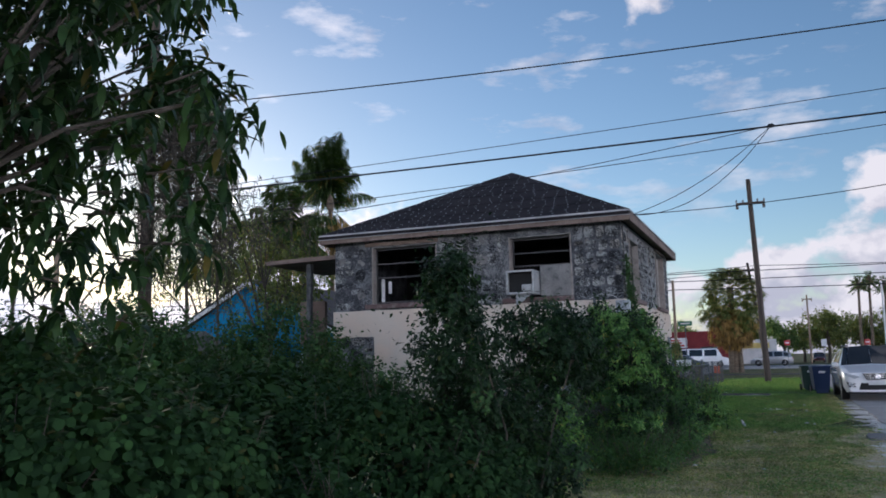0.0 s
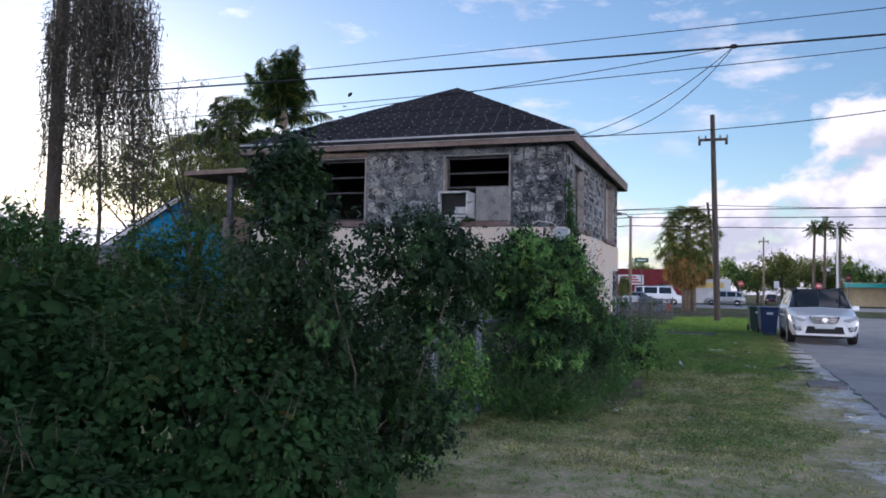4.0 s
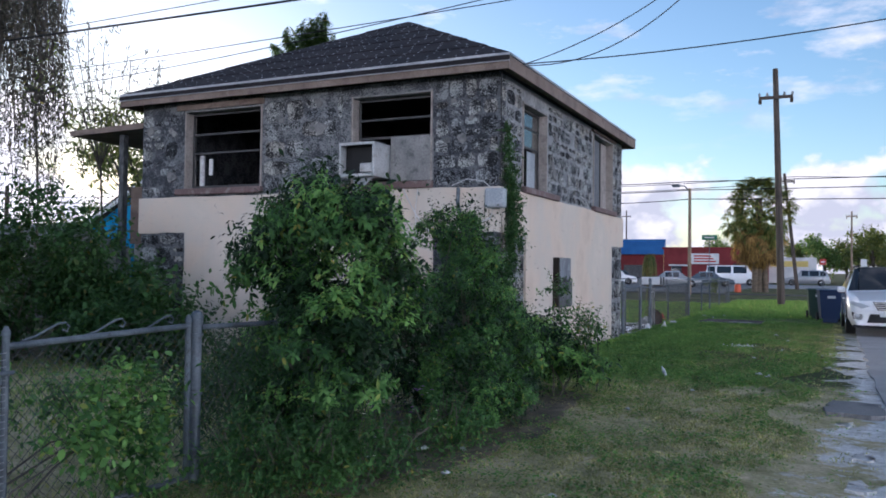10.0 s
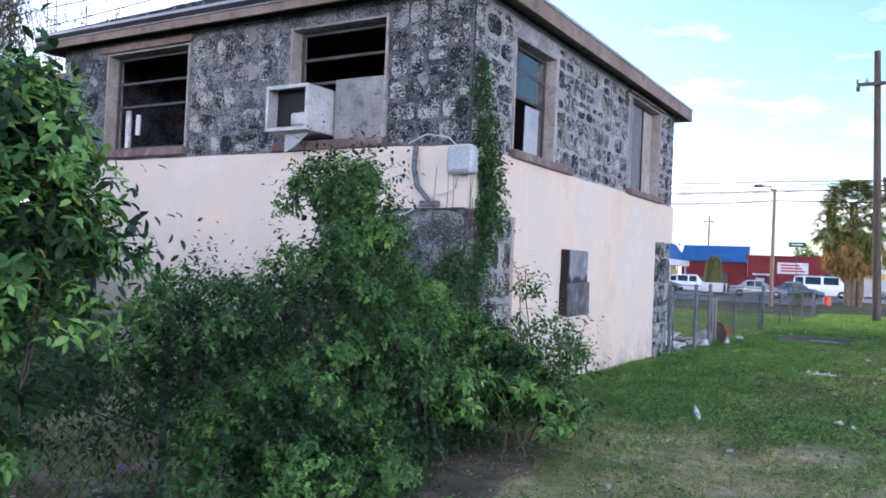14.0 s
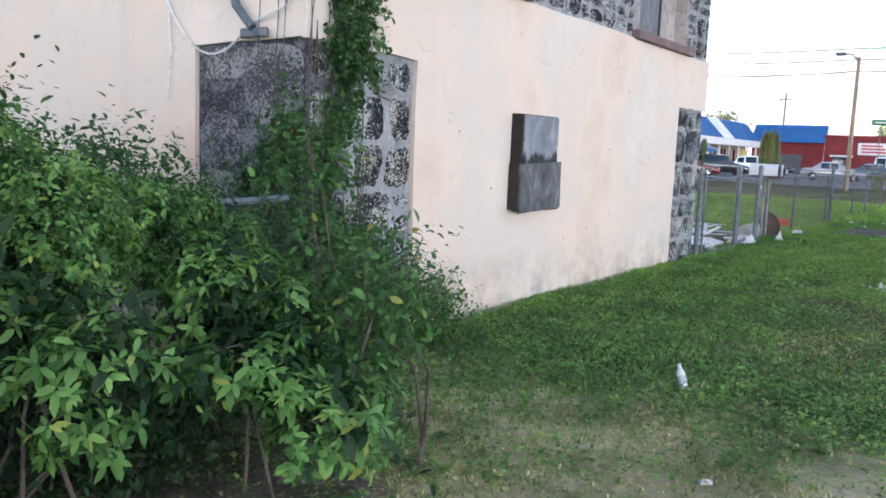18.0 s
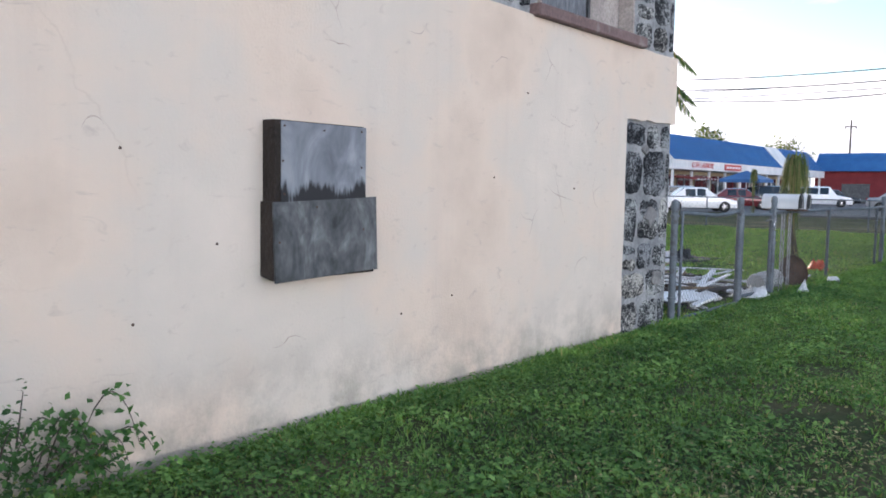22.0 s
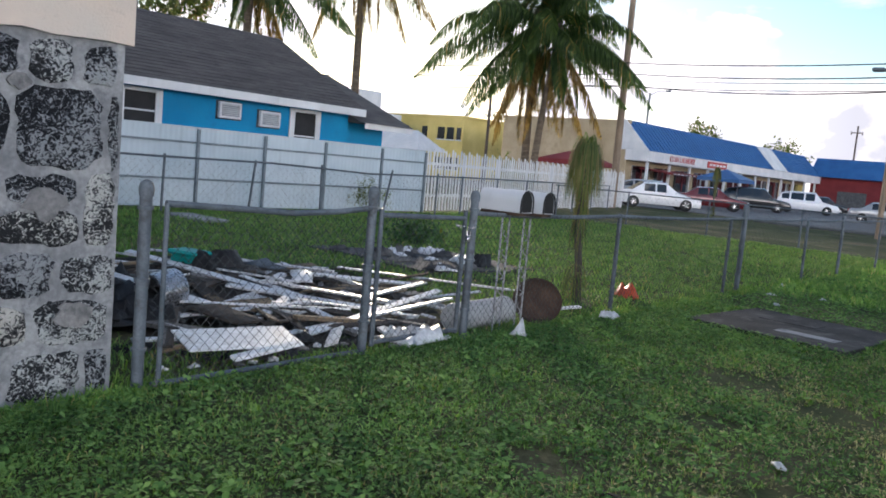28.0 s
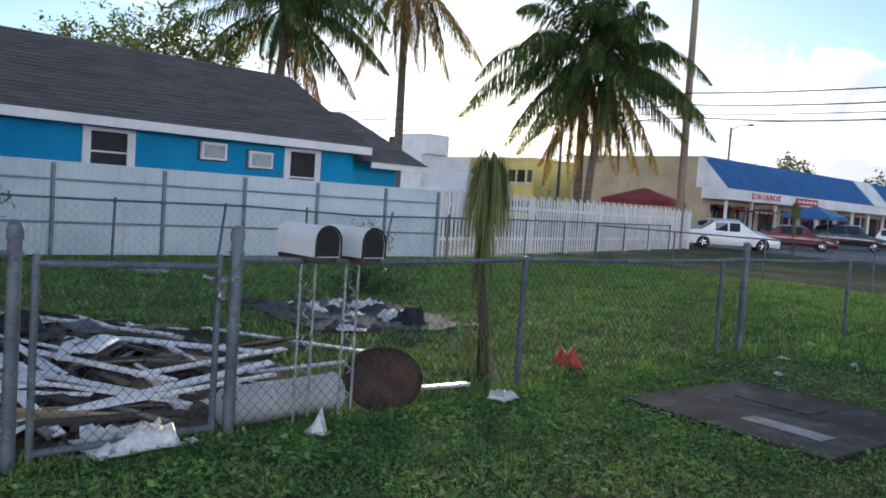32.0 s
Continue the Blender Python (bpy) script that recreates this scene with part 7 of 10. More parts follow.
for k in range(40):
    a, r = rng.uniform(0, 2 * math.pi), math.sqrt(rng.random())
    x, y = -4.5 + 2.5 * r * math.cos(a), 28.2 + 2.3 * r * math.sin(a)
    if x < -2.25:
        mt, lb = ((BLACK_BAG, "black plastic scrap on the debris pile"), (TRIM_WHITE, "broken white board scrap on the debris pile"), (RUST, "rusty brown scrap on the debris pile"), (BLACK_BAG, "black plastic scrap on the debris pile"))[k % 4]
        crumple("scrap", (x, y, max(heap_z(x, y), 0) + 0.02), rng.uniform(0.12, 0.4), rng.uniform(0.1, 0.25), rng.uniform(0.03, 0.12), mt, lb, 100 + k, "scrap", 5)
for k in range(40):
    x, y = rng.uniform(-2.3, -2.02) if k % 2 else rng.uniform(-3.6, -2.1), rng.uniform(26.1, 28.9)
    crumple("litter", (x, y, 0.02), rng.uniform(0.03, 0.09), rng.uniform(0.03, 0.07), 0.025, PLASTIC if k % 3 == 0 else WOOD_GREY, "small pale litter scrap by the fence", 200 + k, "litter", 4)
bk = thing("bucket", (-3.85, 27.2, 0.07), 0, "shiny grey metal bucket lying on its side on debris", "bucket")
o = Geo().lathe([(0.16, 0), (0.17, 0.01), (0.17, 0.28), (0.18, 0.285), (0.18, 0.295), (0.155, 0.295), (0.155, 0.03), (0.01, 0.02)], 20).ob("body", BUCKET, bk, True)
o.matrix_basis = pose(0, 0.15, 0.17, 97, 0, 12)
tl = thing("teal_bin_lid", (-5.35, 28.4, 0.16), 15, "teal plastic storage lid on debris", "plastic lid")
Geo().box((-0.2, -0.15, 0.12), (0.2, 0.15, 0.17), 0.025).ob("lid_top", TEAL, tl)
Geo().box((-0.17, -0.12, 0.0), (0.17, 0.12, 0.119), 0.025).ob("tub", TEAL, tl)

# tank on its side, rusty dish, small rubbish
tub = thing("water_tank", (-2.27, 29.15, 0.125), 3, "old white tank shell lying on its side", "tank")
m = pose(0, 0, 0, -90, 0, 0) @ Matrix.Diagonal((0.76, 0.76, 1.0, 1.0))
Geo().lathe([(0.01, 0.0), (0.145, 0.0), (0.165, 0.02), (0.17, 0.05), (0.17, 0.85), (0.178, 0.86), (0.178, 0.885), (0.15, 0.885), (0.15, 0.06), (0.01, 0.05)], 26, m).ob("shell", TANK, tub, True, label="white curved shell with rust stains")
Geo().lathe([(0.171, 0.3), (0.176, 0.305), (0.176, 0.33), (0.171, 0.335)], 26, m).ob("band", TANK, tub, True)
# dark disc in the shell stands for the shade in its open end
Geo().lathe([(0.01, 0.66), (0.149, 0.66), (0.149, 0.68), (0.01, 0.69)], 20, m).ob("shade_plate", DIRT, tub, True)
rs = thing("rusty_dish", (-2.2, 30.35, 0.2), 0, "rusty brown metal dish leaning in the grass", "metal dish")
m = pose(0, 0, 0, 0, 72, -18) @ Matrix.Diagonal((0.75, 1.0, 1.0, 1.0))
Geo().lathe([(0.005, 0.0), (0.2, 0.012), (0.28, 0.05), (0.30, 0.09), (0.308, 0.085), (0.285, 0.035), (0.2, 0.0), (0.005, -0.012)], 26, m).ob("dish", RUST, rs, True)
for k in range(10):
    a = k * 0.628
    Geo().lathe([(0.016, 0), (0.016, 0.006), (0.005, 0.008)], 7, m @ Matrix.Translation((0.17 * math.cos(a), 0.17 * math.sin(a), 0.012))).ob("rivet", RUST, rs)
tagged(Geo().box((-0.03, 0, 0.05), (0.03, 0.5, 0.075), 0.004).ob("white_lath", TRIM_WHITE), "white lath poking out of the grass", "lath").matrix_basis = pose(-2.25, 30.75, 0.02, 0, 0, -8)
crumple("styrofoam_piece", (-1.78, 29.55, 0.02), 0.12, 0.1, 0.2, PLASTIC, "white torn foam cup in the grass", 300, "litter", 4)
crumple("plastic_bag", (-1.85, 31.3, 0.03), 0.22, 0.16, 0.06, PLASTIC, "clear crumpled plastic bag in the grass", 301, "litter", 9)
crumple("orange_pot", (-2.5, 32.9, 0.02), 0.3, 0.22, 0.2, ORANGE, "broken flattened orange plastic pot in the grass", 302, "plant pot", 5)
# rubble on an old slab in the yard
ragged("yard_slab", [(-7.3, 31.6), (-4.8, 31.6), (-4.4, 33.6), (-6.6, 34.0)], 0.05, CONCRETE, "broken grey concrete slab in the grass", "concrete slab", 0.15, 61, 0.08)
for k in range(26):
    x, y = rng.uniform(-6.9, -4.7), rng.uniform(31.8, 33.6)
    crumple("rubble", (x, y, 0.05), rng.uniform(0.12, 0.5), rng.uniform(0.08, 0.25), rng.uniform(0.03, 0.14), (CONCRETE, TRIM_WHITE, WOOD_GREY, TRIM_WHITE)[k % 4], "pale rubble scrap on the old slab", 400 + k, "rubble", 5)
crumple("black_bag", (-4.9, 32.9, 0.05), 0.4, 0.3, 0.18, BLACK_BAG, "black plastic bag on the rubble", 450)
tagged(Geo().box((-11.9, 31.9, 0.0), (-10.6, 32.5, 0.07), 0.02).ob("concrete_step", MORTAR_PALE), "pale concrete step in the grass", "concrete step")
crumple("dead_branch", (-9.9, 29.5, 0.02), 0.7, 0.06, 0.05, WOOD_BARE, "pale dry stick on the lawn", 460, "stick", 4)
# septic cover by the walk
sl = thing("concrete_cover", (-0.45, 33.0, 0), -6, "dark weathered concrete slab flush with the lawn", "concrete slab")
Geo().box((-0.88, -0.86, -0.08), (0.86, 0.9, 0.04), 0.006).ob("slab", SLAB_DARK, sl)
Geo().box((-0.02, -0.5, 0.041), (0.62, -0.3, 0.045), 0.003).ob("pale_patch", MORTAR_PALE, sl, label="pale worn patch")
Geo().box((-0.5, 0.15, 0.041), (0.15, 0.45, 0.046), 0.003).ob("lid", SLAB_DARK, sl)
tagged(Geo().box((-1.0, 27.0, 0.0), (-0.2, 27.02, 0.02)).ob("twig", BARK), "thin dry twig on the lawn", "twig").matrix_basis = pose(1.5, 0, 0)

# litter on the verge
bt = thing("water_bottle", (0.04, 19.55, 0.0), 25, "crushed clear plastic bottle with a blue label in the grass", "bottle")
o = Geo().lathe([(0.03, 0), (0.037, 0.01), (0.034, 0.05), (0.037, 0.1), (0.033, 0.15), (0.016, 0.19), (0.014, 0.2)], 14).ob("body", PLASTIC, bt, True)
o.matrix_basis = pose(0, 0, 0.015, 35, 0, 200) @ Matrix.Scale(0.7, 4)
o2 = Geo().lathe([(0.0375, 0.055), (0.0382, 0.06), (0.0382, 0.11), (0.0375, 0.115)], 14).ob("label_band", JBOX, bt, True)
o2.matrix_basis = o.matrix_basis.copy()
o3 = Geo().lathe([(0.015, 0.2), (0.017, 0.205), (0.017, 0.222), (0.004, 0.224)], 12).ob("cap", PLASTIC, bt, True)
o3.matrix_basis = o.matrix_basis.copy()
for k, (x, y, s) in enumerate([(1.2, 20.3, 0.10), (1.33, 20.1, 0.08), (0.95, 22.6, 0.06), (1.3, 24.3, 0.06), (-0.83, 13.8, 0.09), (-0.55, 13.95, 0.07), (-0.35, 13.2, 0.06), (0.2, 16.5, 0.05), (0.5, 13.0, 0.05), (1.3, 26.6, 0.08), (1.0, 28.1, 0.09), (0.6, 18.2, 0.05), (-1.0, 36.0, 0.1), (-1.9, 37.0, 0.15), (-1.6, 35.6, 0.12), (-1.2, 34.6, 0.1)]):
    crumple("litter", (x, y, 0.03), s, s * 0.5, s * 0.25, PLASTIC, "scrap of white paper litter in the grass", 500 + k, "litter", 5)
ragged("plaster_spill", [(0.52 + 0.19 * math.cos(a), 25.12 + 0.14 * math.sin(a)) for a in (k * 0.63 for k in range(10))], 0.02, PLASTIC, "white crumbled plaster spilled on the grass", "plaster", 0.035, 530, 0.04, "")
for k in range(16):
    a, r = k * 2.4, rng.uniform(0.16, 0.34)
    crumple("plaster_crumb", (0.52 + r * math.cos(a), 25.12 + r * 0.8 * math.sin(a), 0.01), rng.uniform(0.02, 0.05), rng.uniform(0.02, 0.04), 0.02, PLASTIC, "white plaster crumb lying in the grass", 540 + k, "plaster", 4)

# ---- vehicles ----
def car(at, turn, paint, label, L=4.6, W=1.8, H=1.45, kind="sedan", front_detail=False, cat="car"):
    """A car lofted from cross sections; its nose points to -y before the turn."""
    t = thing(cat.replace(" ", "_"), at, turn, label, cat, "parked cars" if not front_detail else "")
    hw = W / 2
    shapes = {"sedan": [(0, .55, .62, 0), (.03, .66, .70, 0), (.24, .86, .90, 0), (.27, .88, .93, 0), (.42, .90, 1.0, 1), (.55, .90, 1.0, 1), (.70, .91, .98, 1), (.84, .93, .70, 0), (.97, .90, .66, 0), (1, .70, .60, 0)],
              "suv": [(0, .60, .66, 0), (.03, .78, .80, 0), (.22, .97, 1.0, 0), (.26, 1.0, 1.02, 0), (.38, 1.03, 1.0, 1), (.55, 1.04, 1.0, 1), (.78, 1.06, .99, 1), (.92, 1.06, .90, 1), (.98, 1.02, .80, 0), (1, .75, .70, 0)],
              "van": [(0, .70, .75, 0), (.02, 1.0, 1.0, 0), (.10, 1.15, 1.0, 0), (.13, 1.2, 1.0, 0), (.22, 1.25, 1.0, 1), (.5, 1.25, 1.0, 1), (.8, 1.25, 1.0, 1), (.96, 1.25, .98, 1), (.99, 1.1, .95, 0), (1, .8, .7, 0)]}[kind]
    rows = []
    for s, belt, top, cab in shapes:
        belt = belt * (1.0 if kind != "van" else 1.0)
        zt = H * top if cab else belt + 0.02 if s < 0.35 or s > 0.8 and kind == "sedan" else H * top
        if not cab:
            zt = belt + 0.03
        nose = 0.86 if s in (0, 1) else 0.96 if s < 0.05 or s > 0.95 else 1.0
        w = hw * nose
        wr = w * (0.76 if cab else 0.93)
        rows.append([(w * 0.9, 0.24), (w, 0.42), (w, belt * 0.82), (w * 0.97, belt), (wr, zt - (0.05 if cab else 0.008)), (wr * 0.8, zt), (0, zt + (0.02 if cab else 0.03))])
    ys = [-L / 2 + L * s for s, *_ in shapes]
    body, glass = Geo(), Geo()
    n = 13
    vs = []
    for y, r in zip(ys, rows):
        half = [(x, y, z) for x, z in r]
        vs += half + [(-x, y, z) for x, y, z in half[-2::-1]]
    bf, gf = [], []
    for i in range(len(rows) - 1):
        c0, c1 = shapes[i][3], shapes[i + 1][3]
        for k in range(n - 1):
            q = (i * n + k, i * n + k + 1, (i + 1) * n + k + 1, (i + 1) * n + k)
            bf.append(q)
            up = k in (3, 8)
            if up and c0 and c1:
                gf.append((q, 0))
            elif k in (4, 5, 6, 7) and c0 != c1:
                gf.append((q, 1))
    bf += [tuple(range(n)), tuple(range((len(rows) - 1) * n, len(rows) * n))]
    bf += [(i * n, (i + 1) * n, (i + 1) * n + n - 1, i * n + n - 1) for i in range(len(rows) - 1)]
    body.add(vs, bf).ob("body", paint, t, True)
    for q, flat in gf:
        p = [Vector(vs[i]) for i in q]
        c = sum(p, Vector()) / 4
        nr = (p[1] - p[0]).cross(p[3] - p[0]).normalized()
        if nr.dot(c - Vector((0, c.y, 0.6))) < 0:
            nr = -nr
        p = [c + (v - c) * (0.86 if not flat else 0.995) + nr * 0.006 for v in p]
        Geo().add(p, [(0, 1, 2, 3)]).add([v - nr * 0.004 for v in p], [(0, 1, 2, 3)]).ob("car_window", CAR_GLASS, t)
    R = 0.33 if kind == "sedan" else 0.37
    for sx in (1, -1):
        for y in (-L * 0.5 + L * 0.185, L * 0.5 - L * 0.19):
            m = Matrix.Translation((sx * (hw - 0.11), y, R)) @ pose(0, 0, 0, 0, 90 * sx, 0)
            w = Geo().lathe([(R * 0.62, -0.09), (R * 0.95, -0.1), (R, -0.06), (R, 0.08), (R * 0.95, 0.115), (R * 0.64, 0.115)], 20, m).ob("wheel", RUBBER, t, True, label="black tyre on an alloy rim")
            rim = Geo().lathe([(R * 0.64, 0.10), (R * 0.6, 0.118), (R * 0.5, 0.09), (0.05, 0.1), (0.01, 0.11)], 20, m)
            for k in range(5):
                rim.box((-0.025, 0.0, 0.095), (0.025, R * 0.58, 0.118), 0.004, m @ pose(0, 0, 0, 0, 0, 72 * k))
            rim.ob("rim", CHROME, w, False)
        Geo().box((sx * (hw - 0.02), -L * 0.2, 0.98 if kind != "sedan" else 0.88), (sx * (hw + 0.17), -L * 0.2 + 0.12, 1.12 if kind != "sedan" else 1.0), 0.03).ob("mirror", paint, t)
        Geo().box((sx * hw * 0.62, L / 2 - 0.04, 0.72), (sx * hw * 0.9, L / 2 + 0.01, 0.92), 0.02).ob("tail_lamp", RED_LENS, t)
        if not front_detail:
            Geo().box((sx * hw * 0.55, -L / 2 - 0.01, 0.58), (sx * hw * 0.86, -L / 2 + 0.1, 0.70), 0.02).ob("headlamp", LAMP_GLASS, t)
    Geo().box((-0.16, L / 2, 0.55), (0.16, L / 2 + 0.012, 0.7), 0.003).ob("number_plate", WHITE, t)
    if not front_detail:
        Geo().box((-hw * 0.45, -L / 2 - 0.012, 0.42), (hw * 0.45, -L / 2 + 0.02, 0.6), 0.01).ob("grille", DARK, t)
        Geo().box((-hw * 0.8, -L / 2 - 0.015, 0.26), (hw * 0.8, -L / 2 + 0.03, 0.36), 0.01).ob("bumper_intake", DARK, t)
    else:
        f = -L / 2
        Geo().prism([(-0.40, 0.80), (0.40, 0.80), (0.30, 0.60), (-0.30, 0.60)], f - 0.02, f + 0.03, "y").ob("grille", DARK, t)
        for k in range(4):
            Geo().box((-0.37 + k * 0.02, f - 0.03, 0.77 - k * 0.05), (0.37 - k * 0.02, f - 0.021, 0.785 - k * 0.05), 0.002).ob("grille_bar", CHROME, t)
        Geo().lathe([(0.075, 0), (0.075, 0.012), (0.06, 0.014), (0.06, 0.004), (0.055, 0.003)], 20, Matrix.Translation((0, f - 0.032, 0.70)) @ pose(0, 0, 0, 90, 0, 0)).ob("badge", CHROME, t)
        Geo().prism([(-0.46, 0.52), (0.46, 0.52), (0.52, 0.32), (-0.52, 0.32)], f - 0.02, f + 0.03, "y").ob("lower_grille", DARK, t)
        Geo().box((-0.26, f - 0.04, 0.46), (0.26, f - 0.021, 0.56), 0.006).ob("plate_bracket", WHITE, t)
        for sx in (1, -1):
            Geo().prism([(sx * 0.46, 0.70), (sx * 0.86, 0.83), (sx * 0.87, 0.75), (sx * 0.62, 0.64)], f + 0.005, f + 0.12, "y").ob("headlamp", LAMP_GLASS, t)
            Geo().prism([(sx * 0.58, 0.50), (sx * 0.84, 0.56), (sx * 0.80, 0.40), (sx * 0.62, 0.38)], f + 0.0, f + 0.06, "y").ob("fog_recess", DARK, t)
            Geo().lathe([(0.05, 0), (0.05, 0.02), (0.02, 0.026)], 12, Matrix.Translation((sx * 0.72, f - 0.001, 0.47)) @ pose(0, 0, 0, 90, 0, 0)).ob("fog_lamp", LAMP_GLASS, t)
            Geo().box((sx * 0.63 - 0.015, f + 1.2, H + 0.0), (sx * 0.63 + 0.015, f + 3.6, H + 0.05), 0.01).ob("roof_rail", DARK, t)
        Geo().box((-hw * 0.86, f + 0.0, 0.2), (hw * 0.86, f + 0.1, 0.27), 0.01).ob("skid_lip", RUBBER, t)
    return t


P_WHITE = paint_mat("white_car_paint", (0.86, 0.865, 0.875), 0.25, 0.8)
P_RED = paint_mat("maroon_car_paint", (0.13, 0.012, 0.014), 0.25, 0.8, 0.2)
P_BLACK = paint_mat("black_car_paint", (0.015, 0.016, 0.018), 0.25, 0.8)
P_SILVER = paint_mat("silver_car_paint", (0.34, 0.35, 0.36), 0.3, 0.8, 0.6)
P_BLUE = paint_mat("blue_grey_car_paint", (0.06, 0.085, 0.11), 0.3, 0.8, 0.4)
car((3.36, 31.35, 0.028), 1.0, P_WHITE, "clean white sport-utility car parked at the road edge", 4.7, 1.86, 1.6, "suv", True)
car((-18.3, 65.7, 0.03), 128, P_WHITE, "white sedan parked before the laundry", 4.6, 1.8, 1.45)
car((-19.2, 75.3, 0.03), 118, P_RED, "maroon sedan parked before the shops", 4.6, 1.8, 1.45)
car((-21.9, 72.3, 0.03), 120, P_SILVER, "silver hatchback with its lid up before the shops", 4.4, 1.8, 1.55, "suv")
car((-19.6, 84.5, 0.03), 112, P_BLACK, "black pickup-sized car before the shops", 4.9, 1.9, 1.7, "suv")
car((-18.6, 93.5, 0.03), 108, P_WHITE, "white sport-utility car before the shops", 4.8, 1.9, 1.75, "suv")
car((-20.0, 103.0, 0.03), 105, P_BLACK, "dark car before the shops", 4.6, 1.8, 1.5)
car((-10.6, 84.0, 0.03), 100, P_SILVER, "silver sedan on the parking lot", 4.6, 1.8, 1.45)
car((-8.4, 90.0, 0.03), 100, P_BLUE, "blue-grey sedan on the parking lot", 4.6, 1.8, 1.45)
car((-7.4, 101.0, 0.03), 96, P_WHITE, "white passenger van on the parking lot", 5.6, 2.0, 2.15, "van", False, "van")
car((-0.1, 107.0, 0.03), -92, P_SILVER, "silver sport-utility car on the avenue", 4.7, 1.9, 1.75, "suv")
car((6.4, 140.0, 0.0), 0, P_RED, "dark red car far down the street", 4.5, 1.8, 1.5)


# ---- wheeled bins ----
def bin_(at, turn, mat, label):
    t = thing("wheeled_bin", at, turn, label, "bin", "wheeled bins on the verge")
    g = Geo()
    lo = [(-0.25, -0.28, 0.12), (0.25, -0.28, 0.12), (0.25, 0.22, 0.12), (-0.25, 0.22, 0.12)]
    hi = [(-0.31, -0.36, 0.92), (0.31, -0.36, 0.92), (0.31, 0.33, 0.92), (-0.31, 0.33, 0.92)]
    g.add(lo + hi, [(3, 2, 1, 0), (4, 5, 6, 7)] + [(i, (i + 1) % 4, 4 + (i + 1) % 4, 4 + i) for i in range(4)])
    g.ob("body", mat, t)
    Geo().box((-0.33, -0.40, 0.92), (0.33, 0.36, 0.985), 0.025).ob("lid", mat, t)
    Geo().tube([(-0.27, 0.36, 0.93), (-0.27, 0.44, 0.95), (0.27, 0.44, 0.95), (0.27, 0.36, 0.93)], 0.018, 7).ob("handle", mat, t, True)
    Geo().box((-0.1, -0.372, 0.72), (0.12, -0.362, 0.80), 0.003).ob("sticker", WHITE, t)
    for sx in (1, -1):
        Geo().lathe([(0.05, -0.03), (0.14, -0.03), (0.14, 0.03), (0.05, 0.03)], 14, Matrix.Translation((sx * 0.3, 0.25, 0.14)) @ pose(0, 0, 0, 0, 90, 0)).ob("wheel", RUBBER, t, True)
    Geo().box((-0.2, -0.26, 0.0), (0.2, -0.22, 0.13), 0.006).ob("foot", mat, t)
    return t


bin_((2.1, 35.1, 0.0), 8, BIN_BLUE, "dark blue wheeled bin with closed lid on the grass")
bin_((1.78, 36.4, 0.0), 5, BIN_GREEN, "dark green wheeled bin with closed lid on the grass")


# ---- poles and wires ----
def pole(at, h, r, arm=0.0, arm_z=0.0, lean=(0, 0), label="", mat=None, turn=0):
    t = thing("utility_pole", at, turn, label, "utility pole")
    mt = mat or POLE_WOOD
    Geo().tube([(0, 0, -0.3), (lean[0] * 0.5, lean[1] * 0.5, h / 2), (lean[0], lean[1], h)], r, 12, r * 0.7).ob("shaft", mt, t, True)
    if arm:
        s = arm_z / h
        x = lean[0] * s
        Geo().box((x - arm / 2, -r - 0.1, arm_z - 0.07), (x + arm / 2, -r, arm_z + 0.07), 0.015).ob("crossarm", mt, t)
        for k in (-0.48, -0.25, 0.25, 0.48):
            Geo().lathe([(0.02, 0), (0.055, 0.03), (0.05, 0.1), (0.025, 0.16)], 8, Matrix.Translation((x + arm * k, -r - 0.05, arm_z + 0.07))).ob("insulator", MORTAR_PALE, t, True)
        for k in (-1, 1):
            Geo().box((x + arm * 0.46 * k - 0.07, -r - 0.12, arm_z - 0.28), (x + arm * 0.46 * k + 0.07, -r - 0.02, arm_z - 0.071), 0.02).ob("hanger", mt, t)
    return t


pole((0.15, 47.8, 0), 10.8, 0.17, 1.45, 9.45, (-0.28, 0), "dark wooden utility pole with a short crossarm")
pole((-14.8, 18.8, 0), 11.5, 0.2, 0, 0, (0.15, 0), "dark wooden pole hung with dry vines")
pole((14.5, 20.8, 0), 9.8, 0.17, 1.6, 8.5, (0, 0), "wooden utility pole across the street")
pole((-18.15, 60.5, 0), 12.8, 0.2, 1.3, 12.5, (-0.12, 0), "tan wooden utility pole at the shops", POLE_TAN)
pole((-0.4, 86.0, 0), 10.3, 0.17, 1.6, 9.6, (-1.1, 0), "leaning wooden utility pole far off")
pole((-26.5, 26.5, 0), 7.5, 0.15, 0, 0, (0, 0), "wooden pole far behind the gardens", POLE_TAN)
pole((4.6, 118, 0), 9.0, 0.14, 1.2, 8.4, (0, 0), "pale utility pole far down the street", POLE_TAN)
pole((-45.0, 84.0, 0), 10.6, 0.16, 1.4, 9.9, (0, 0), "wooden utility pole beyond the shop roofs")
pole((45.0, 88.0, 0), 10.8, 0.16, 1.4, 10.2, (0, 0), "wooden utility pole beside the far avenue")
pole((45.05, 60.62, 0), 9.0, 0.26, 1.4, 8.2, (0, 0), "wooden utility pole along the cross street")
pole((-70.05, 60.62, 0), 9.0, 0.26, 1.4, 8.2, (0, 0), "wooden utility pole along the cross street")
pole((-30.0, 150, 0), 12, 0.16, 1.6, 11, (0, 0), "wooden utility pole behind the shops")
cable("power_line", sag((-14.7, 18.7, 5.95), (14.5, 20.9, 6.65), 0.12, 30), 0.022, CABLE, "thick black overhead cable")
cable("power_line", sag((-14.7, 18.7, 8.45), (14.5, 20.9, 8.5), 0.3, 30), 0.016, CABLE, "thin black overhead wire")
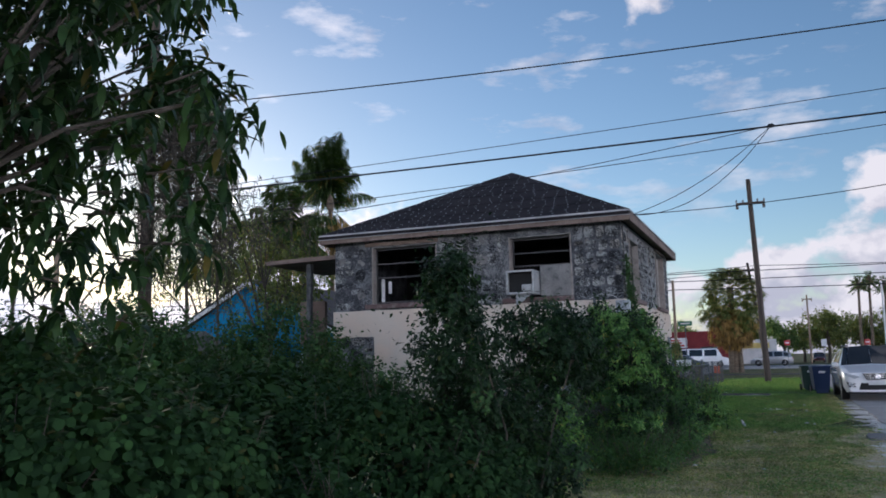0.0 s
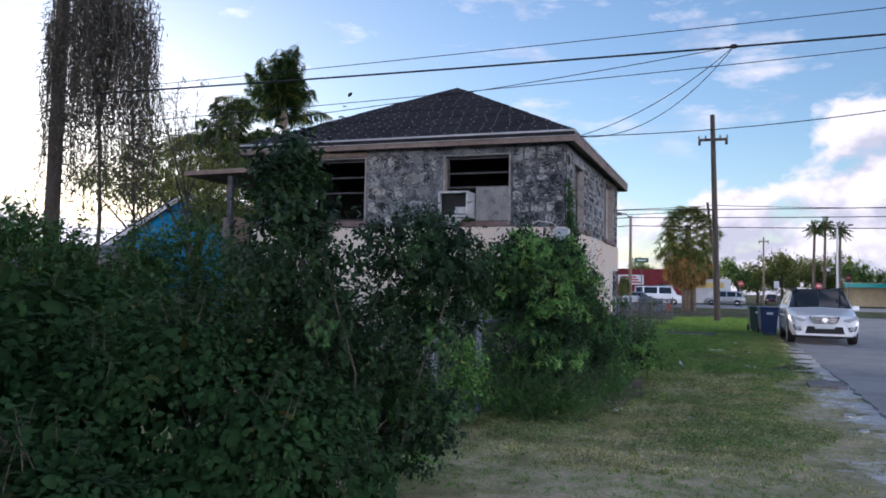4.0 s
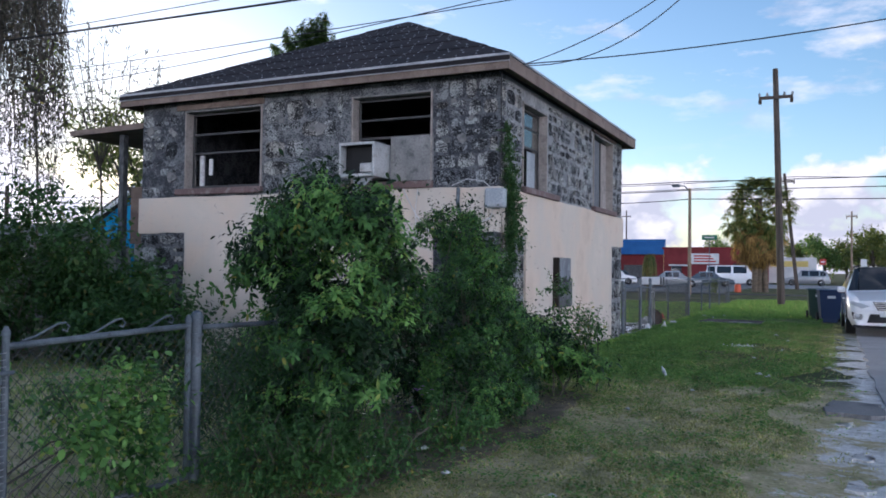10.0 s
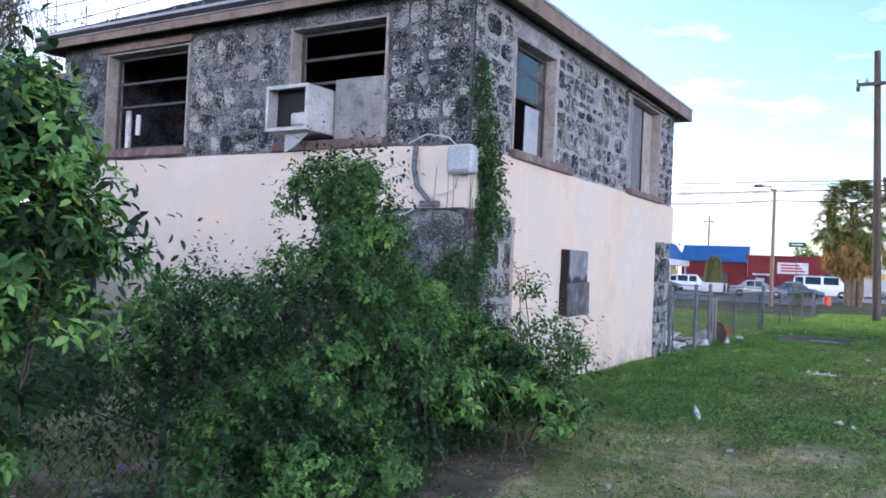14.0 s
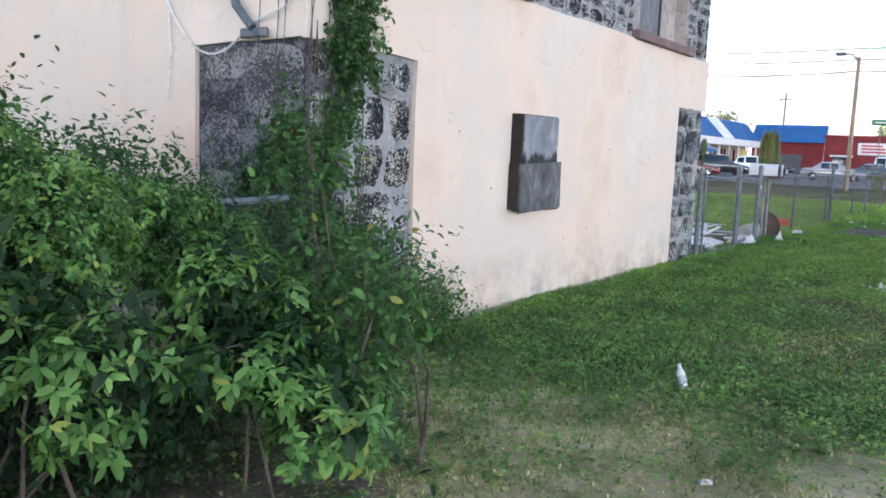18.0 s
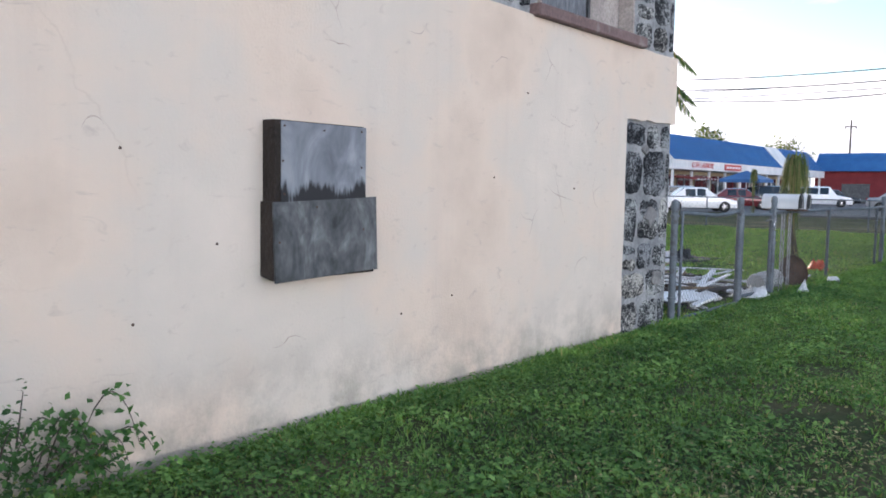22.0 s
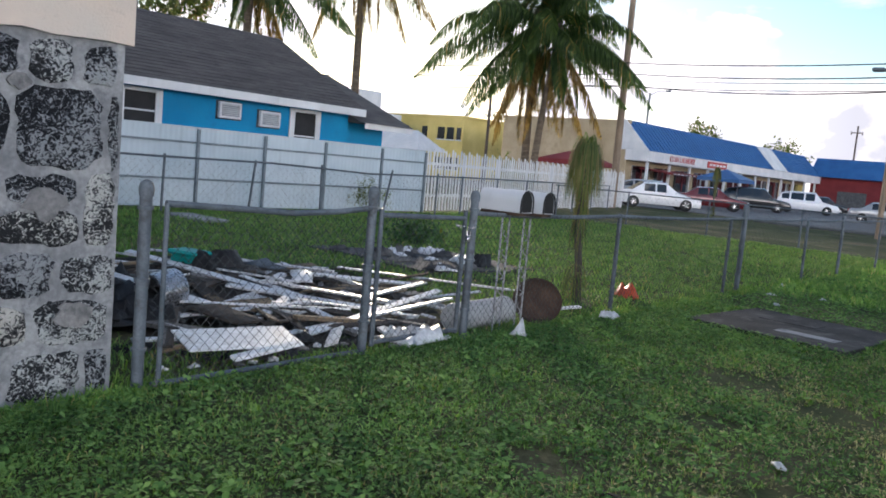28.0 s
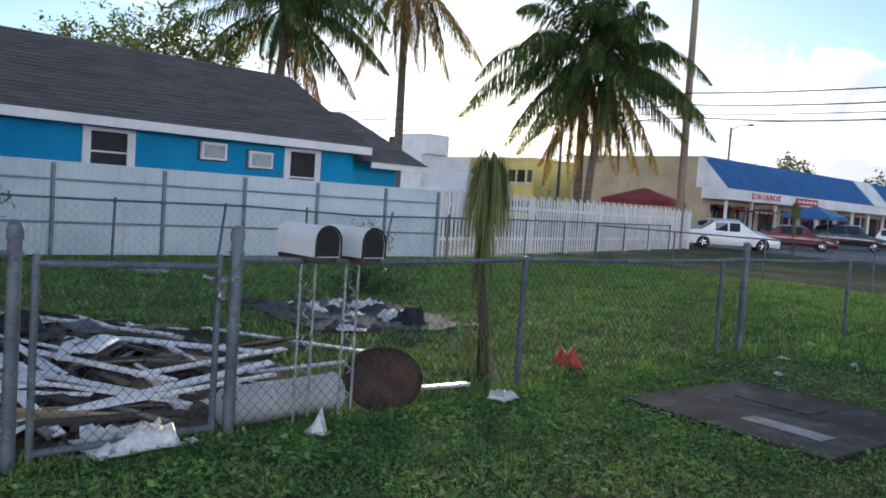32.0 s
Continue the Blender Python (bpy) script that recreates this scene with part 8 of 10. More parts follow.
cable("power_line", sag((-14.7, 19.0, 6.1), (14.5, 21.1, 7.45), 0.1, 30), 0.009, CABLE, "thin black overhead wire")
cable("power_line", sag((-14.7, 19.2, 5.3), (14.5, 21.3, 6.95), 0.2, 30), 0.009, CABLE, "thin black overhead wire")
jn = (0.95, 20.1, 6.28)
cable("power_line", sag((-14.7, 19.4, 5.0), jn, 0.2, 30), 0.009, CABLE, "thin black overhead wire")
cable("service_drop", sag(jn, (-1.84, 18.9, 4.42), 0.22, 18), 0.008, CABLE, "black service wire sagging to the eaves")
cable("service_drop", sag(jn, (-1.84, 18.9, 4.40), 0.5, 18), 0.008, CABLE, "black service wire sagging to the eaves")
cable("service_drop", sag((-1.84, 18.75, 4.38), (14.5, 20.9, 7.6), 0.8, 26), 0.009, CABLE, "black service wire running to the street pole")
tagged(Geo().box((0.88, 20.04, 6.24), (1.02, 20.16, 6.32), 0.03).ob("wire_splice", CABLE), "black splice where service wires join the cable", "wire splice")
for z, d, y in ((7.25, 0.25, 60.3), (6.75, 0.3, 60.6), (6.2, 0.5, 60.8)):
    cable("power_line", sag((-70, y, z + 0.6), (-18.1, y, z), d, 16), 0.028, CABLE, "black overhead cable along the cross street")
    cable("power_line", sag((-18.1, y, z), (-5.8, y, z - 0.15), d * 0.5, 16), 0.028, CABLE, "black overhead cable along the cross street")
    cable("power_line", sag((-5.8, y, z - 0.15), (45, y, z + 0.3), d, 20), 0.028, CABLE, "black overhead cable along the cross street")
cable("power_line", sag((-0.7, 86, 10.0), (-45, 84, 10.2), 0.6, 16), 0.03, CABLE, "far thin overhead wire")
cable("power_line", sag((-0.7, 86, 9.5), (-45, 84, 9.6), 0.6, 16), 0.03, CABLE, "far thin overhead wire")
cable("power_line", sag((-0.7, 86, 10.0), (45, 88, 10.3), 0.6, 16), 0.03, CABLE, "far thin overhead wire")


def street_light(at, h, reach, label, mat, turn=0, flood=False):
    t = thing("street_lamp", at, turn, label, "street lamp")
    Geo().tube([(0, 0, 0), (0, 0, h)], 0.12, 10, 0.09).ob("pole", mat, t, True)
    Geo().tube([(0, 0, h - 0.25), (-reach * 0.5, 0, h + 0.15), (-reach, 0, h + 0.18)], 0.04, 7).ob("arm", GALV, t, True)
    Geo().box((-reach - 0.5, -0.16, h + 0.1), (-reach, 0.16, h + 0.26), 0.05).ob("lamp_head", GALV, t)
    return t


street_light((-5.8, 60.5, 0), 6.7, 0.6, "tan wooden pole with a grey lamp head", POLE_TAN)
street_light((14.1, 84.6, 0), 9.0, 1.2, "white steel street lamp", WHITE, 180)
street_light((11.0, 96, 0), 8.6, 1.0, "white steel street lamp", WHITE, 180)
street_light((-33, 92, 0), 9.5, 1.4, "grey steel street lamp behind the shops", GALV, 190)

# ---- shops and other buildings ----
lb = thing("laundry_building", (-27.2, 0, 0), 0, "long single-storey shop row with blue metal roof and white fascia", "shop building")
A0, A1 = 78.7, 121.0
Geo().box((-12, A0, 0), (-0.3, A0 + 0.3, 5.9)).ob("wall_south", BEIGE, lb, label="plain beige end wall")
Geo().box((-0.6, A0 + 0.3, 0), (-0.3, A1, 3.0)).ob("wall_east", BEIGE, lb)
Geo().box((-12, A0 + 0.3, 5.2), (-0.6, A1, 5.4)).ob("flat_roof", CONCRETE, lb)
Geo().box((-12, A0 + 0.3, 0), (-11.7, A1, 5.2)).ob("wall_west", BEIGE, lb)
Geo().box((-0.3, A0 - 0.2, 2.95), (1.5, A1, 3.72), 0.02).ob("fascia", WHITE, lb)
Geo().prism([(1.55, 3.722), (-0.6, 5.95), (-0.8, 5.95), (-0.8, 3.722)], A0 - 0.15, A0 + 0.05, "y").ob("gable_end", WHITE, lb)
for y0, y1 in ((A0 + 0.06, 105.5), (109.5, A1)):
    Geo().prism([(1.5, 3.73), (-0.6, 5.95), (-0.75, 5.95), (-0.75, 3.73)], y0, y1, "y").ob("mansard_roof", BLUE_ROOF, lb, label="bright blue ribbed metal roof")
    n = int((y1 - y0) / 0.6)
    for k in range(n):
        y = y0 + (k + 0.5) * (y1 - y0) / n
        Geo().prism([(1.54, 3.75), (-0.56, 5.97), (-0.6, 5.95), (1.5, 3.73)], y, y + 0.06, "y").ob("roof_rib", BLUE_ROOF, lb)
Geo().prism([(1.6, 3.73), (-0.5, 5.98), (-0.75, 5.98), (-0.75, 3.73)], 105.52, 109.48, "y").ob("white_break", WHITE, lb)
for k in range(11):
    y = A0 + 1.0 + k * 3.75
    Geo().box((-0.29, y, 0.05), (-0.22, y + 2.9, 2.6), 0.02).ob("shop_front", CAR_GLASS, lb)
    Geo().box((-0.21, y + 1.4, 0.05), (-0.16, y + 1.5, 2.6)).ob("mullion", WHITE if k % 2 else RED_WALL, lb)
for k in range(12):
    y = A0 + 0.5 + k * 3.7
    Geo().box((1.15, y - 0.09, 0), (1.35, y + 0.09, 2.95), 0.02).ob("porch_post", WHITE, lb)
Geo().box((1.51, 82.6, 3.02), (1.56, 86.4, 3.66), 0.02).ob("sign_panel", WHITE, lb)
letters("COIN LAUNDRY", 0.62, RED, Matrix.Translation((1.565, 84.5, 3.34)) @ pose(0, 0, 0, 90, 0, 90), lb, "sign_letters", 0.02)
Geo().box((1.51, 89.4, 3.08), (1.58, 93.4, 3.6), 0.02).ob("sign_panel", RED, lb, label="red sign panel")
for k in range(5):
    Geo().box((1.581, 89.7 + k * 0.72, 3.25), (1.6, 90.2 + k * 0.72, 3.42)).ob("sign_bar", WHITE, lb)
Geo().prism([(0.0, 2.5), (2.6, 2.25), (2.6, 2.15), (0.0, 2.4)], 80.4, 86.6, "y").ob("awning", RED_WALL, lb, label="faded red awning over the laundry door")
for k in range(8):
    Geo().box((2.605, 80.9 + k * 0.7, 2.17), (2.615, 81.3 + k * 0.7, 2.24)).ob("awning_bar", WHITE, lb)
Geo().box((-0.2, 118, 0.1), (0.1, 120.5, 2.6)).ob("yellow_panel", YELLOW, lb)
wing = thing("red_shop", (-27.0, 121.2, 0), 0, "dark red shop wing with a blue metal roof", "shop building")
Geo().box((0.2, 0, 0), (8.6, 0.3, 3.75)).ob("wall_south", RED_WALL, wing)
Geo().add([(0.2, -0.9, 3.76), (8.7, -0.9, 3.76), (8.7, 1.2, 5.9), (0.2, 1.2, 5.9), (0.2, 1.2, 3.76), (8.7, 1.2, 3.76)], [(0, 1, 2, 3), (0, 4, 5, 1), (1, 5, 2), (0, 3, 4), (2, 5, 4, 3)]).ob("mansard_roof", BLUE_ROOF, wing, label="blue ribbed metal roof")
for k in range(12):
    x = 0.4 + k * 0.72
    Geo().add([(x, -0.92, 3.79), (x + 0.06, -0.92, 3.79), (x + 0.06, 1.18, 5.93), (x, 1.18, 5.93)], [(0, 1, 2, 3)]).add([(x, -0.9, 3.76), (x + 0.06, -0.9, 3.76), (x + 0.06, 1.2, 5.9), (x, 1.2, 5.9)], [(0, 1, 2, 3)]).ob("roof_rib", BLUE_ROOF, wing)
Geo().box((3.2, -0.05, 0), (6.2, -0.01, 2.3)).ob("shutter", PLY_DARK, wing)
low = thing("red_shop", (-18.3, 121.0, 0), 0, "long low dark red shop with a flat roof", "shop building")
Geo().box((0, 0, 0), (12.8, 9, 4.5)).ob("wall", RED_WALL, low)
Geo().box((-0.2, -0.2, 4.5), (13.0, 9.2, 4.75)).ob("parapet", RED_WALL, low)
Geo().box((0.8, -0.9, 2.2), (3.2, -0.05, 2.4)).ob("porch_roof", WHITE, low)
Geo().box((1.0, -0.06, 0), (2.4, -0.02, 2.15)).ob("shop_door", CAR_GLASS, low)
sg = Geo().box((3.6, -0.12, 2.5), (7.2, -0.02, 3.9), 0.03).ob("sign_panel", WHITE, low)
for k in range(3):
    Geo().box((4.0, -0.14, 2.75 + k * 0.36), (6.8 - k * 0.3, -0.121, 2.95 + k * 0.36)).ob("sign_bar", RED, low)
Geo().box((9.0, -0.06, 0.8), (11.2, -0.02, 2.6)).ob("shop_window", CAR_GLASS, low)

yb = thing("yellow_building", (-58.5, 84.0, 0), 0, "yellow two-storey building far behind the fence", "building")
Geo().box((-14, 0, 0), (10.5, 7.5, 5.9)).ob("wall", YELLOW, yb)
for a, b in ((-8, -6.9), (-4.6, -3.5), (-1.2, -0.1), (2.2, 3.3), (5.2, 5.9), (7.3, 8.2), (8.5, 9.4), (9.75, 10.3)):
    for z in (0.9, 3.8):
        w = Geo().box((a, -0.06, z), (b, -0.02, z + 1.15)).ob("window", CAR_GLASS, yb)
        Geo().box((a - 0.08, -0.12, z - 0.12), (b + 0.08, -0.02, z - 0.01)).ob("sill", WHITE, w)
Geo().box((-14.2, -0.2, 5.9), (10.7, 7.7, 6.1)).ob("parapet", YELLOW, yb)
bb = thing("beige_building", (-54.0, 92.0, 0), 0, "beige flat-roofed shop building behind palms", "building")
Geo().box((-1.5, 0, 0), (21.5, 12, 5.2)).ob("wall", BEIGE, bb)
Geo().box((-1.7, -0.2, 5.2), (21.7, 12.2, 5.4)).ob("parapet", BEIGE, bb)
Geo().box((-0.5, -0.12, 2.9), (3.5, -0.02, 4.9), 0.03).ob("sign_panel", DARK, bb)
letters("COIN LAUNDRY", 0.5, WHITE, Matrix.Translation((1.5, -0.13, 4.2)) @ pose(0, 0, 0, 90, 0, 0), bb, "sign_letters", 0.02)
letters("LAUNDRY", 0.62, RED, Matrix.Translation((1.5, -0.13, 3.5)) @ pose(0, 0, 0, 90, 0, 0), bb, "sign_letters", 0.02)
Geo().box((6.4, -0.12, 2.6), (10.6, -0.02, 4.6), 0.03).ob("sign_panel", JBOX, bb, label="pale blue wall sign")
for k in range(3):
    Geo().box((6.9, -0.14, 3.0 + k * 0.5), (10.1 - k * 0.4, -0.121, 3.2 + k * 0.5)).ob("sign_bar", WHITE, bb)
for k in range(6):
    Geo().box((8.0 + k * 1.6, -0.06, 5.4), (8.5 + k * 1.6, 0.4, 5.75), 0.05).ob("roof_vent", BEIGE, bb)
wt = thing("white_tent", (-38.5, 66.0, 0), 10, "white fabric tent roof behind the fence", "tent")
Geo().add([(-2.6, -2, 2.2), (2.6, -2, 2.2), (2.6, 2, 2.2), (-2.6, 2, 2.2), (-1.2, 0, 3.6), (1.2, 0, 3.6)], [(0, 1, 5, 4), (1, 2, 5), (2, 3, 4, 5), (3, 0, 4), (3, 2, 1, 0)]).ob("canopy", WHITE, wt)
for x in (-2.5, 2.5):
    for y in (-1.9, 1.9):
        Geo().tube([(x, y, 0), (x, y, 2.2)], 0.04, 6).ob("pole", GALV, wt, True)
gb = thing("grey_block", (-55.5, 74.0, 0), 0, "grey flat-topped building with rooftop boxes", "building")
Geo().box((-6, 0, 0), (3.0, 6, 5.6)).ob("wall", WHITE, gb)
Geo().box((-2.4, 0.4, 5.6), (-0.6, 2.5, 7.2), 0.03).ob("roof_box", CONCRETE, gb)
Geo().box((-0.2, 0.2, 5.6), (3.4, 2.8, 7.4), 0.03).ob("roof_box", WHITE, gb)
rt = thing("red_gazebo", (-24.8, 67.5, 0), 20, "dark red canvas gazebo behind the pickets", "gazebo")
Geo().add([(-2.0, -2, 2.35), (2.0, -2, 2.35), (2.0, 2, 2.35), (-2.0, 2, 2.35), (0, 0, 3.1), (-2, -2, 2.1), (2, -2, 2.1), (2, 2, 2.1), (-2, 2, 2.1)], [(0, 1, 4), (1, 2, 4), (2, 3, 4), (3, 0, 4), (0, 5, 6, 1), (1, 6, 7, 2), (2, 7, 8, 3), (3, 8, 5, 0)]).ob("canopy", RED_WALL, rt)
for x in (-1.95, 1.95):
    for y in (-1.95, 1.95):
        Geo().tube([(x, y, 0), (x, y, 2.35)], 0.03, 6).ob("leg", GALV, rt, True)
bt2 = thing("blue_gazebo", (-21.8, 84.0, 0.03), 0, "blue canvas pop-up gazebo before the shops", "gazebo")
Geo().add([(-1.6, -1.6, 2.2), (1.6, -1.6, 2.2), (1.6, 1.6, 2.2), (-1.6, 1.6, 2.2), (0, 0, 2.9), (-1.6, -1.6, 1.95), (1.6, -1.6, 1.95), (1.6, 1.6, 1.95), (-1.6, 1.6, 1.95)], [(0, 1, 4), (1, 2, 4), (2, 3, 4), (3, 0, 4), (0, 5, 6, 1), (1, 6, 7, 2), (2, 7, 8, 3), (3, 8, 5, 0)]).ob("canopy", BLUE_ROOF, bt2)
for x in (-1.55, 1.55):
    for y in (-1.55, 1.55):
        Geo().tube([(x, y, 0), (x, y, 2.2)], 0.03, 6).ob("leg", GALV, bt2, True)


def sign_post(at, h, w, hh, mat, label, turn=0, face=None):
    t = thing("street_sign", at, turn, label, "sign")
    Geo().tube([(0, 0, 0), (0, 0, h)], 0.035, 7).ob("post", GALV, t, True)
    Geo().box((-w / 2, -0.06, h - hh), (w / 2, -0.04, h), 0.01).ob("sign_plate", mat, t)
    if face:
        Geo().box((-w * 0.32, -0.065, h - hh * 0.6), (w * 0.32, -0.061, h - hh * 0.4)).ob("sign_bar", face, t)
    return t


sign_post((-7.1, 80, 0), 4.6, 1.25, 0.42, GREEN_SIGN, "green street-name sign on a tall post", 8, WHITE)
sign_post((9.6, 100, 0), 2.8, 0.6, 0.6, RED, "red and white road sign", 0, WHITE)
sign_post((5.0, 92, 0), 2.8, 0.5, 0.7, WHITE, "white road sign back", 0)
sign_post((1.6, 92, 0), 2.8, 0.55, 0.55, RED, "red stop sign far off", 0, WHITE)
sign_post((13.0, 104, 0), 4.0, 0.55, 1.0, DARK, "dark signal box with an orange plate far off", 0, ORANGE)
fb = thing("cream_building", (22, 132, 0), 0, "low cream building with a teal awning far off", "building")
Geo().box((-6, 0, 0), (14, 8, 3.4)).ob("wall", BEIGE, fb)
Geo().box((-6.2, -1.2, 2.7), (14.2, -0.01, 3.3)).ob("awning", TEAL, fb)
fb2 = thing("cream_building", (-3.5, 132, 0), 0, "small pale building far behind the palm", "building")
Geo().box((-3, 0, 0), (4, 6, 3.6)).ob("wall", WHITE, fb2)
Geo().box((-2.0, -0.06, 2.3), (3.0, -0.02, 3.1)).ob("sign_panel", YELLOW, fb2)
co = thing("traffic_barrel", (-3.9, 70.5, 0), 0, "small orange barrel under the palm", "barrel")
Geo().lathe([(0.25, 0), (0.25, 0.1), (0.22, 0.5), (0.2, 0.55), (0.1, 0.6)], 12).ob("body", ORANGE, co, True)

# ---- bushes and vines round the front fence ----
mound(101, [(-3.3, 6.9, 0.7, 0.95, 0.9, 0.7), (-3.6, 8.3, 0.75, 1.0, 0.8, 0.7), (-4.4, 6.0, 0.85, 0.9, 0.9, 0.8)], 9000, HEDGE, "sprawling vine-covered hedge of dark green leaves", (0.05, 0.08))
mound(115, [(-2.2, 7.4, 0.46, 1.28, 0.75, 0.76), (-1.35, 7.35, 0.3, 0.62, 0.6, 0.5)], 17000, HEDGE, "rounded hedge mound draped in small-leaved vine", (0.032, 0.056), 0.7, 70)
mound(116, [(-1.95, 5.95, 0.26, 1.0, 0.55, 0.5)], 12000, HEDGE, "low hedge mound draped in dense green vine", (0.034, 0.058), 0.75, 50)
mound(117, [(-2.75, 5.0, 0.58, 1.25, 0.75, 0.98), (-3.4, 4.6, 0.8, 0.9, 0.7, 0.9)], 20000, HEDGE, "high hedge mound smothered by broad-leaved vine", (0.036, 0.062), 0.85, 60)
# this shrub's deep shade is put into its leaf colour
shrub(102, (-1.45, 8.3), [(-1.5, 7.6, 2.0, 0.2, 0.26, 0.38), (-1.5, 7.75, 1.5, 0.36, 0.4, 0.45), (-1.15, 8.65, 1.62, 0.4, 0.4, 0.36), (-0.9, 8.85, 1.5, 0.28, 0.3, 0.36), (-1.3, 8.55, 1.05, 0.5, 0.5, 0.5), (-1.55, 8.0, 1.0, 0.42, 0.5, 0.5), (-1.15, 8.7, 0.5, 0.36, 0.4, 0.42), (-1.95, 8.2, 0.55, 0.45, 0.5, 0.4)], (BUSH_SHADE, BUSH_SHADE, BUSH_DARK), "tall dense dark green shrub by the fence", 22, 16, (0.1, 0.2), (0.032, 0.06), 0.55, 3000, 0.28, 0.8)
bush(103, [(-1.4, 9.3, 0.3, 0.25, 0.3, 0.34), (-1.75, 11.5, 0.42, 0.28, 0.4, 0.36)], 650, BUSH_BRIGHT, "low spreading weedy shrub round the gate", 7, 0.18, (0.035, 0.065), 0.6, young=BUSH_YOUNG, sprouts=14, sprout_len=0.35)
# undergrowth with the shrubs' shade put into a darker leaf
bush(120, [(-1.25, 15.9, 0.2, 0.4, 0.35, 0.26), (-0.85, 15.5, 0.18, 0.36, 0.35, 0.22), (-1.45, 16.6, 0.2, 0.4, 0.4, 0.28), (-1.55, 15.3, 0.35, 0.35, 0.5, 0.4), (-1.15, 16.75, 0.16, 0.3, 0.3, 0.2)], 2600, BUSH_SHADE, "dark weedy undergrowth under the shrubs, their shade put into its colour", 7, 0.16, (0.03, 0.06), 0.4, sprouts=30, sprout_len=0.25, holes=0.3)
shrub(104, (-1.35, 13.3), [(-2.0, 13.35, 1.55, 0.4, 0.38, 0.34), (-1.55, 13.2, 1.92, 0.36, 0.4, 0.3), (-1.1, 13.2, 1.85, 0.36, 0.38, 0.3), (-0.95, 13.3, 1.45, 0.32, 0.34, 0.34), (-1.5, 13.2, 1.2, 0.5, 0.45, 0.38), (-1.05, 12.95, 0.98, 0.4, 0.42, 0.38), (-1.2, 12.9, 0.5, 0.48, 0.4, 0.38)], (BUSH_SHADE, BUSH_MID, BUSH_YOUNG), "lush bush grown through the fence, lit tops put into paler young leaves", 20, 14, (0.12, 0.24), (0.045, 0.085), 0.42, 2200, 0.58)
# weeds get a darker leaf; the bush's lower shade is put into it
bush(114, [(-2.05, 13.1, 0.55, 0.5, 0.45, 0.42), (-1.65, 12.7, 0.32, 0.5, 0.4, 0.3), (-0.95, 12.6, 0.25, 0.4, 0.35, 0.25)], 1500, BUSH_DARK, "fine-leaved weeds at the foot of the bush, darkened for its shade", 8, 0.16, (0.03, 0.06), 0.3, sprouts=20, sprout_len=0.3, holes=0.1)
shrub(105, (-0.95, 15.0), [(-1.0, 15.0, 1.05, 0.42, 0.45, 0.5), (-0.75, 14.45, 0.5, 0.42, 0.45, 0.4), (-0.8, 15.35, 0.8, 0.36, 0.38, 0.4), (-1.4, 14.5, 0.85, 0.45, 0.5, 0.5), (-0.75, 14.9, 0.35, 0.5, 0.5, 0.32), (-1.15, 15.6, 1.45, 0.28, 0.28, 0.42), (-1.5, 15.75, 1.92, 0.42, 0.26, 0.2)], (BUSH_SHADE, BUSH_MID, BUSH_BRIGHT), "dense vine-draped bush with small leaves", 30, 22, (0.09, 0.18), (0.026, 0.046), 0.55, 2600, 0.4, 0.8)
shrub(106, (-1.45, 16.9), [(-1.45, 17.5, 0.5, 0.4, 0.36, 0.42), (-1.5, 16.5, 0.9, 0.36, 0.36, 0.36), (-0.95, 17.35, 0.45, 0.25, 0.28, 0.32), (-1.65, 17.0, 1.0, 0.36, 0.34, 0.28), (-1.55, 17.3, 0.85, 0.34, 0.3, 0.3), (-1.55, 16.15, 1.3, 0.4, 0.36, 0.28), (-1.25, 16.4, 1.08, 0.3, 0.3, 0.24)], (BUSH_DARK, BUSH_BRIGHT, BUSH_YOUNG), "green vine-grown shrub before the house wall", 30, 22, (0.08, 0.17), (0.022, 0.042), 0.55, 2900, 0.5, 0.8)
ragged("leaf_litter", [(-2.0, 12.5), (-0.75, 12.5), (-0.4, 13.6), (-0.2, 14.8), (-0.35, 16.0), (-0.45, 17.2), (-1.2, 18.0), (-2.0, 17.9)], 0.03, LITTER, "dark leaf litter and bare soil under the shrubs", "leaf litter", 0.12, 575, 0.05)
shrub(119, (-1.08, 16.25), [(-1.2, 16.2, 0.72, 0.36, 0.32, 0.24), (-0.85, 16.35, 0.62, 0.26, 0.28, 0.2)], (BUSH_SHADE, BUSH_BRIGHT, BUSH_YOUNG), "young shrub with broad blunt leaves on a thin trunk", 16, 7, (0.09, 0.17), (0.055, 0.09), 0.42, 120, 0.5, 0.6, 0.012, 1)
shrub(107, (-0.72, 16.85), [(-0.75, 16.95, 0.6, 0.34, 0.3, 0.26), (-0.45, 17.0, 0.4, 0.26, 0.28, 0.24), (-1.0, 17.0, 0.75, 0.28, 0.25, 0.2)], (BUSH_SHADE, BUSH_BRIGHT, BUSH_YOUNG), "young light green shrub with broad leaves", 16, 8, (0.09, 0.17), (0.05, 0.085), 0.42, 200, 0.5, 0.6, 0.009, 1)
bush(118, [(-0.85, 17.35, 1.15, 0.14, 0.16, 0.14), (-0.4, 17.3, 0.7, 0.16, 0.2, 0.14), (-0.7, 17.5, 0.6, 0.25, 0.25, 0.4)], 420, BUSH_MID, "straggling shoots reaching out before the stucco", 7, 0.16, (0.03, 0.055), 0.5, sprouts=14, sprout_len=0.3)
bush(112, [(-2.5, 10.6, 0.3, 0.45, 0.6, 0.3), (-2.9, 11.8, 0.32, 0.5, 0.6, 0.32), (-2.2, 12.2, 0.35, 0.3, 0.4, 0.35), (-3.4, 10.2, 0.3, 0.5, 0.5, 0.3)], 170, BUSH_BRIGHT, "green weeds growing behind the gate", 7, 0.2, (0.04, 0.075), 0.5, "weed", "weed", sprouts=8, sprout_len=0.3)
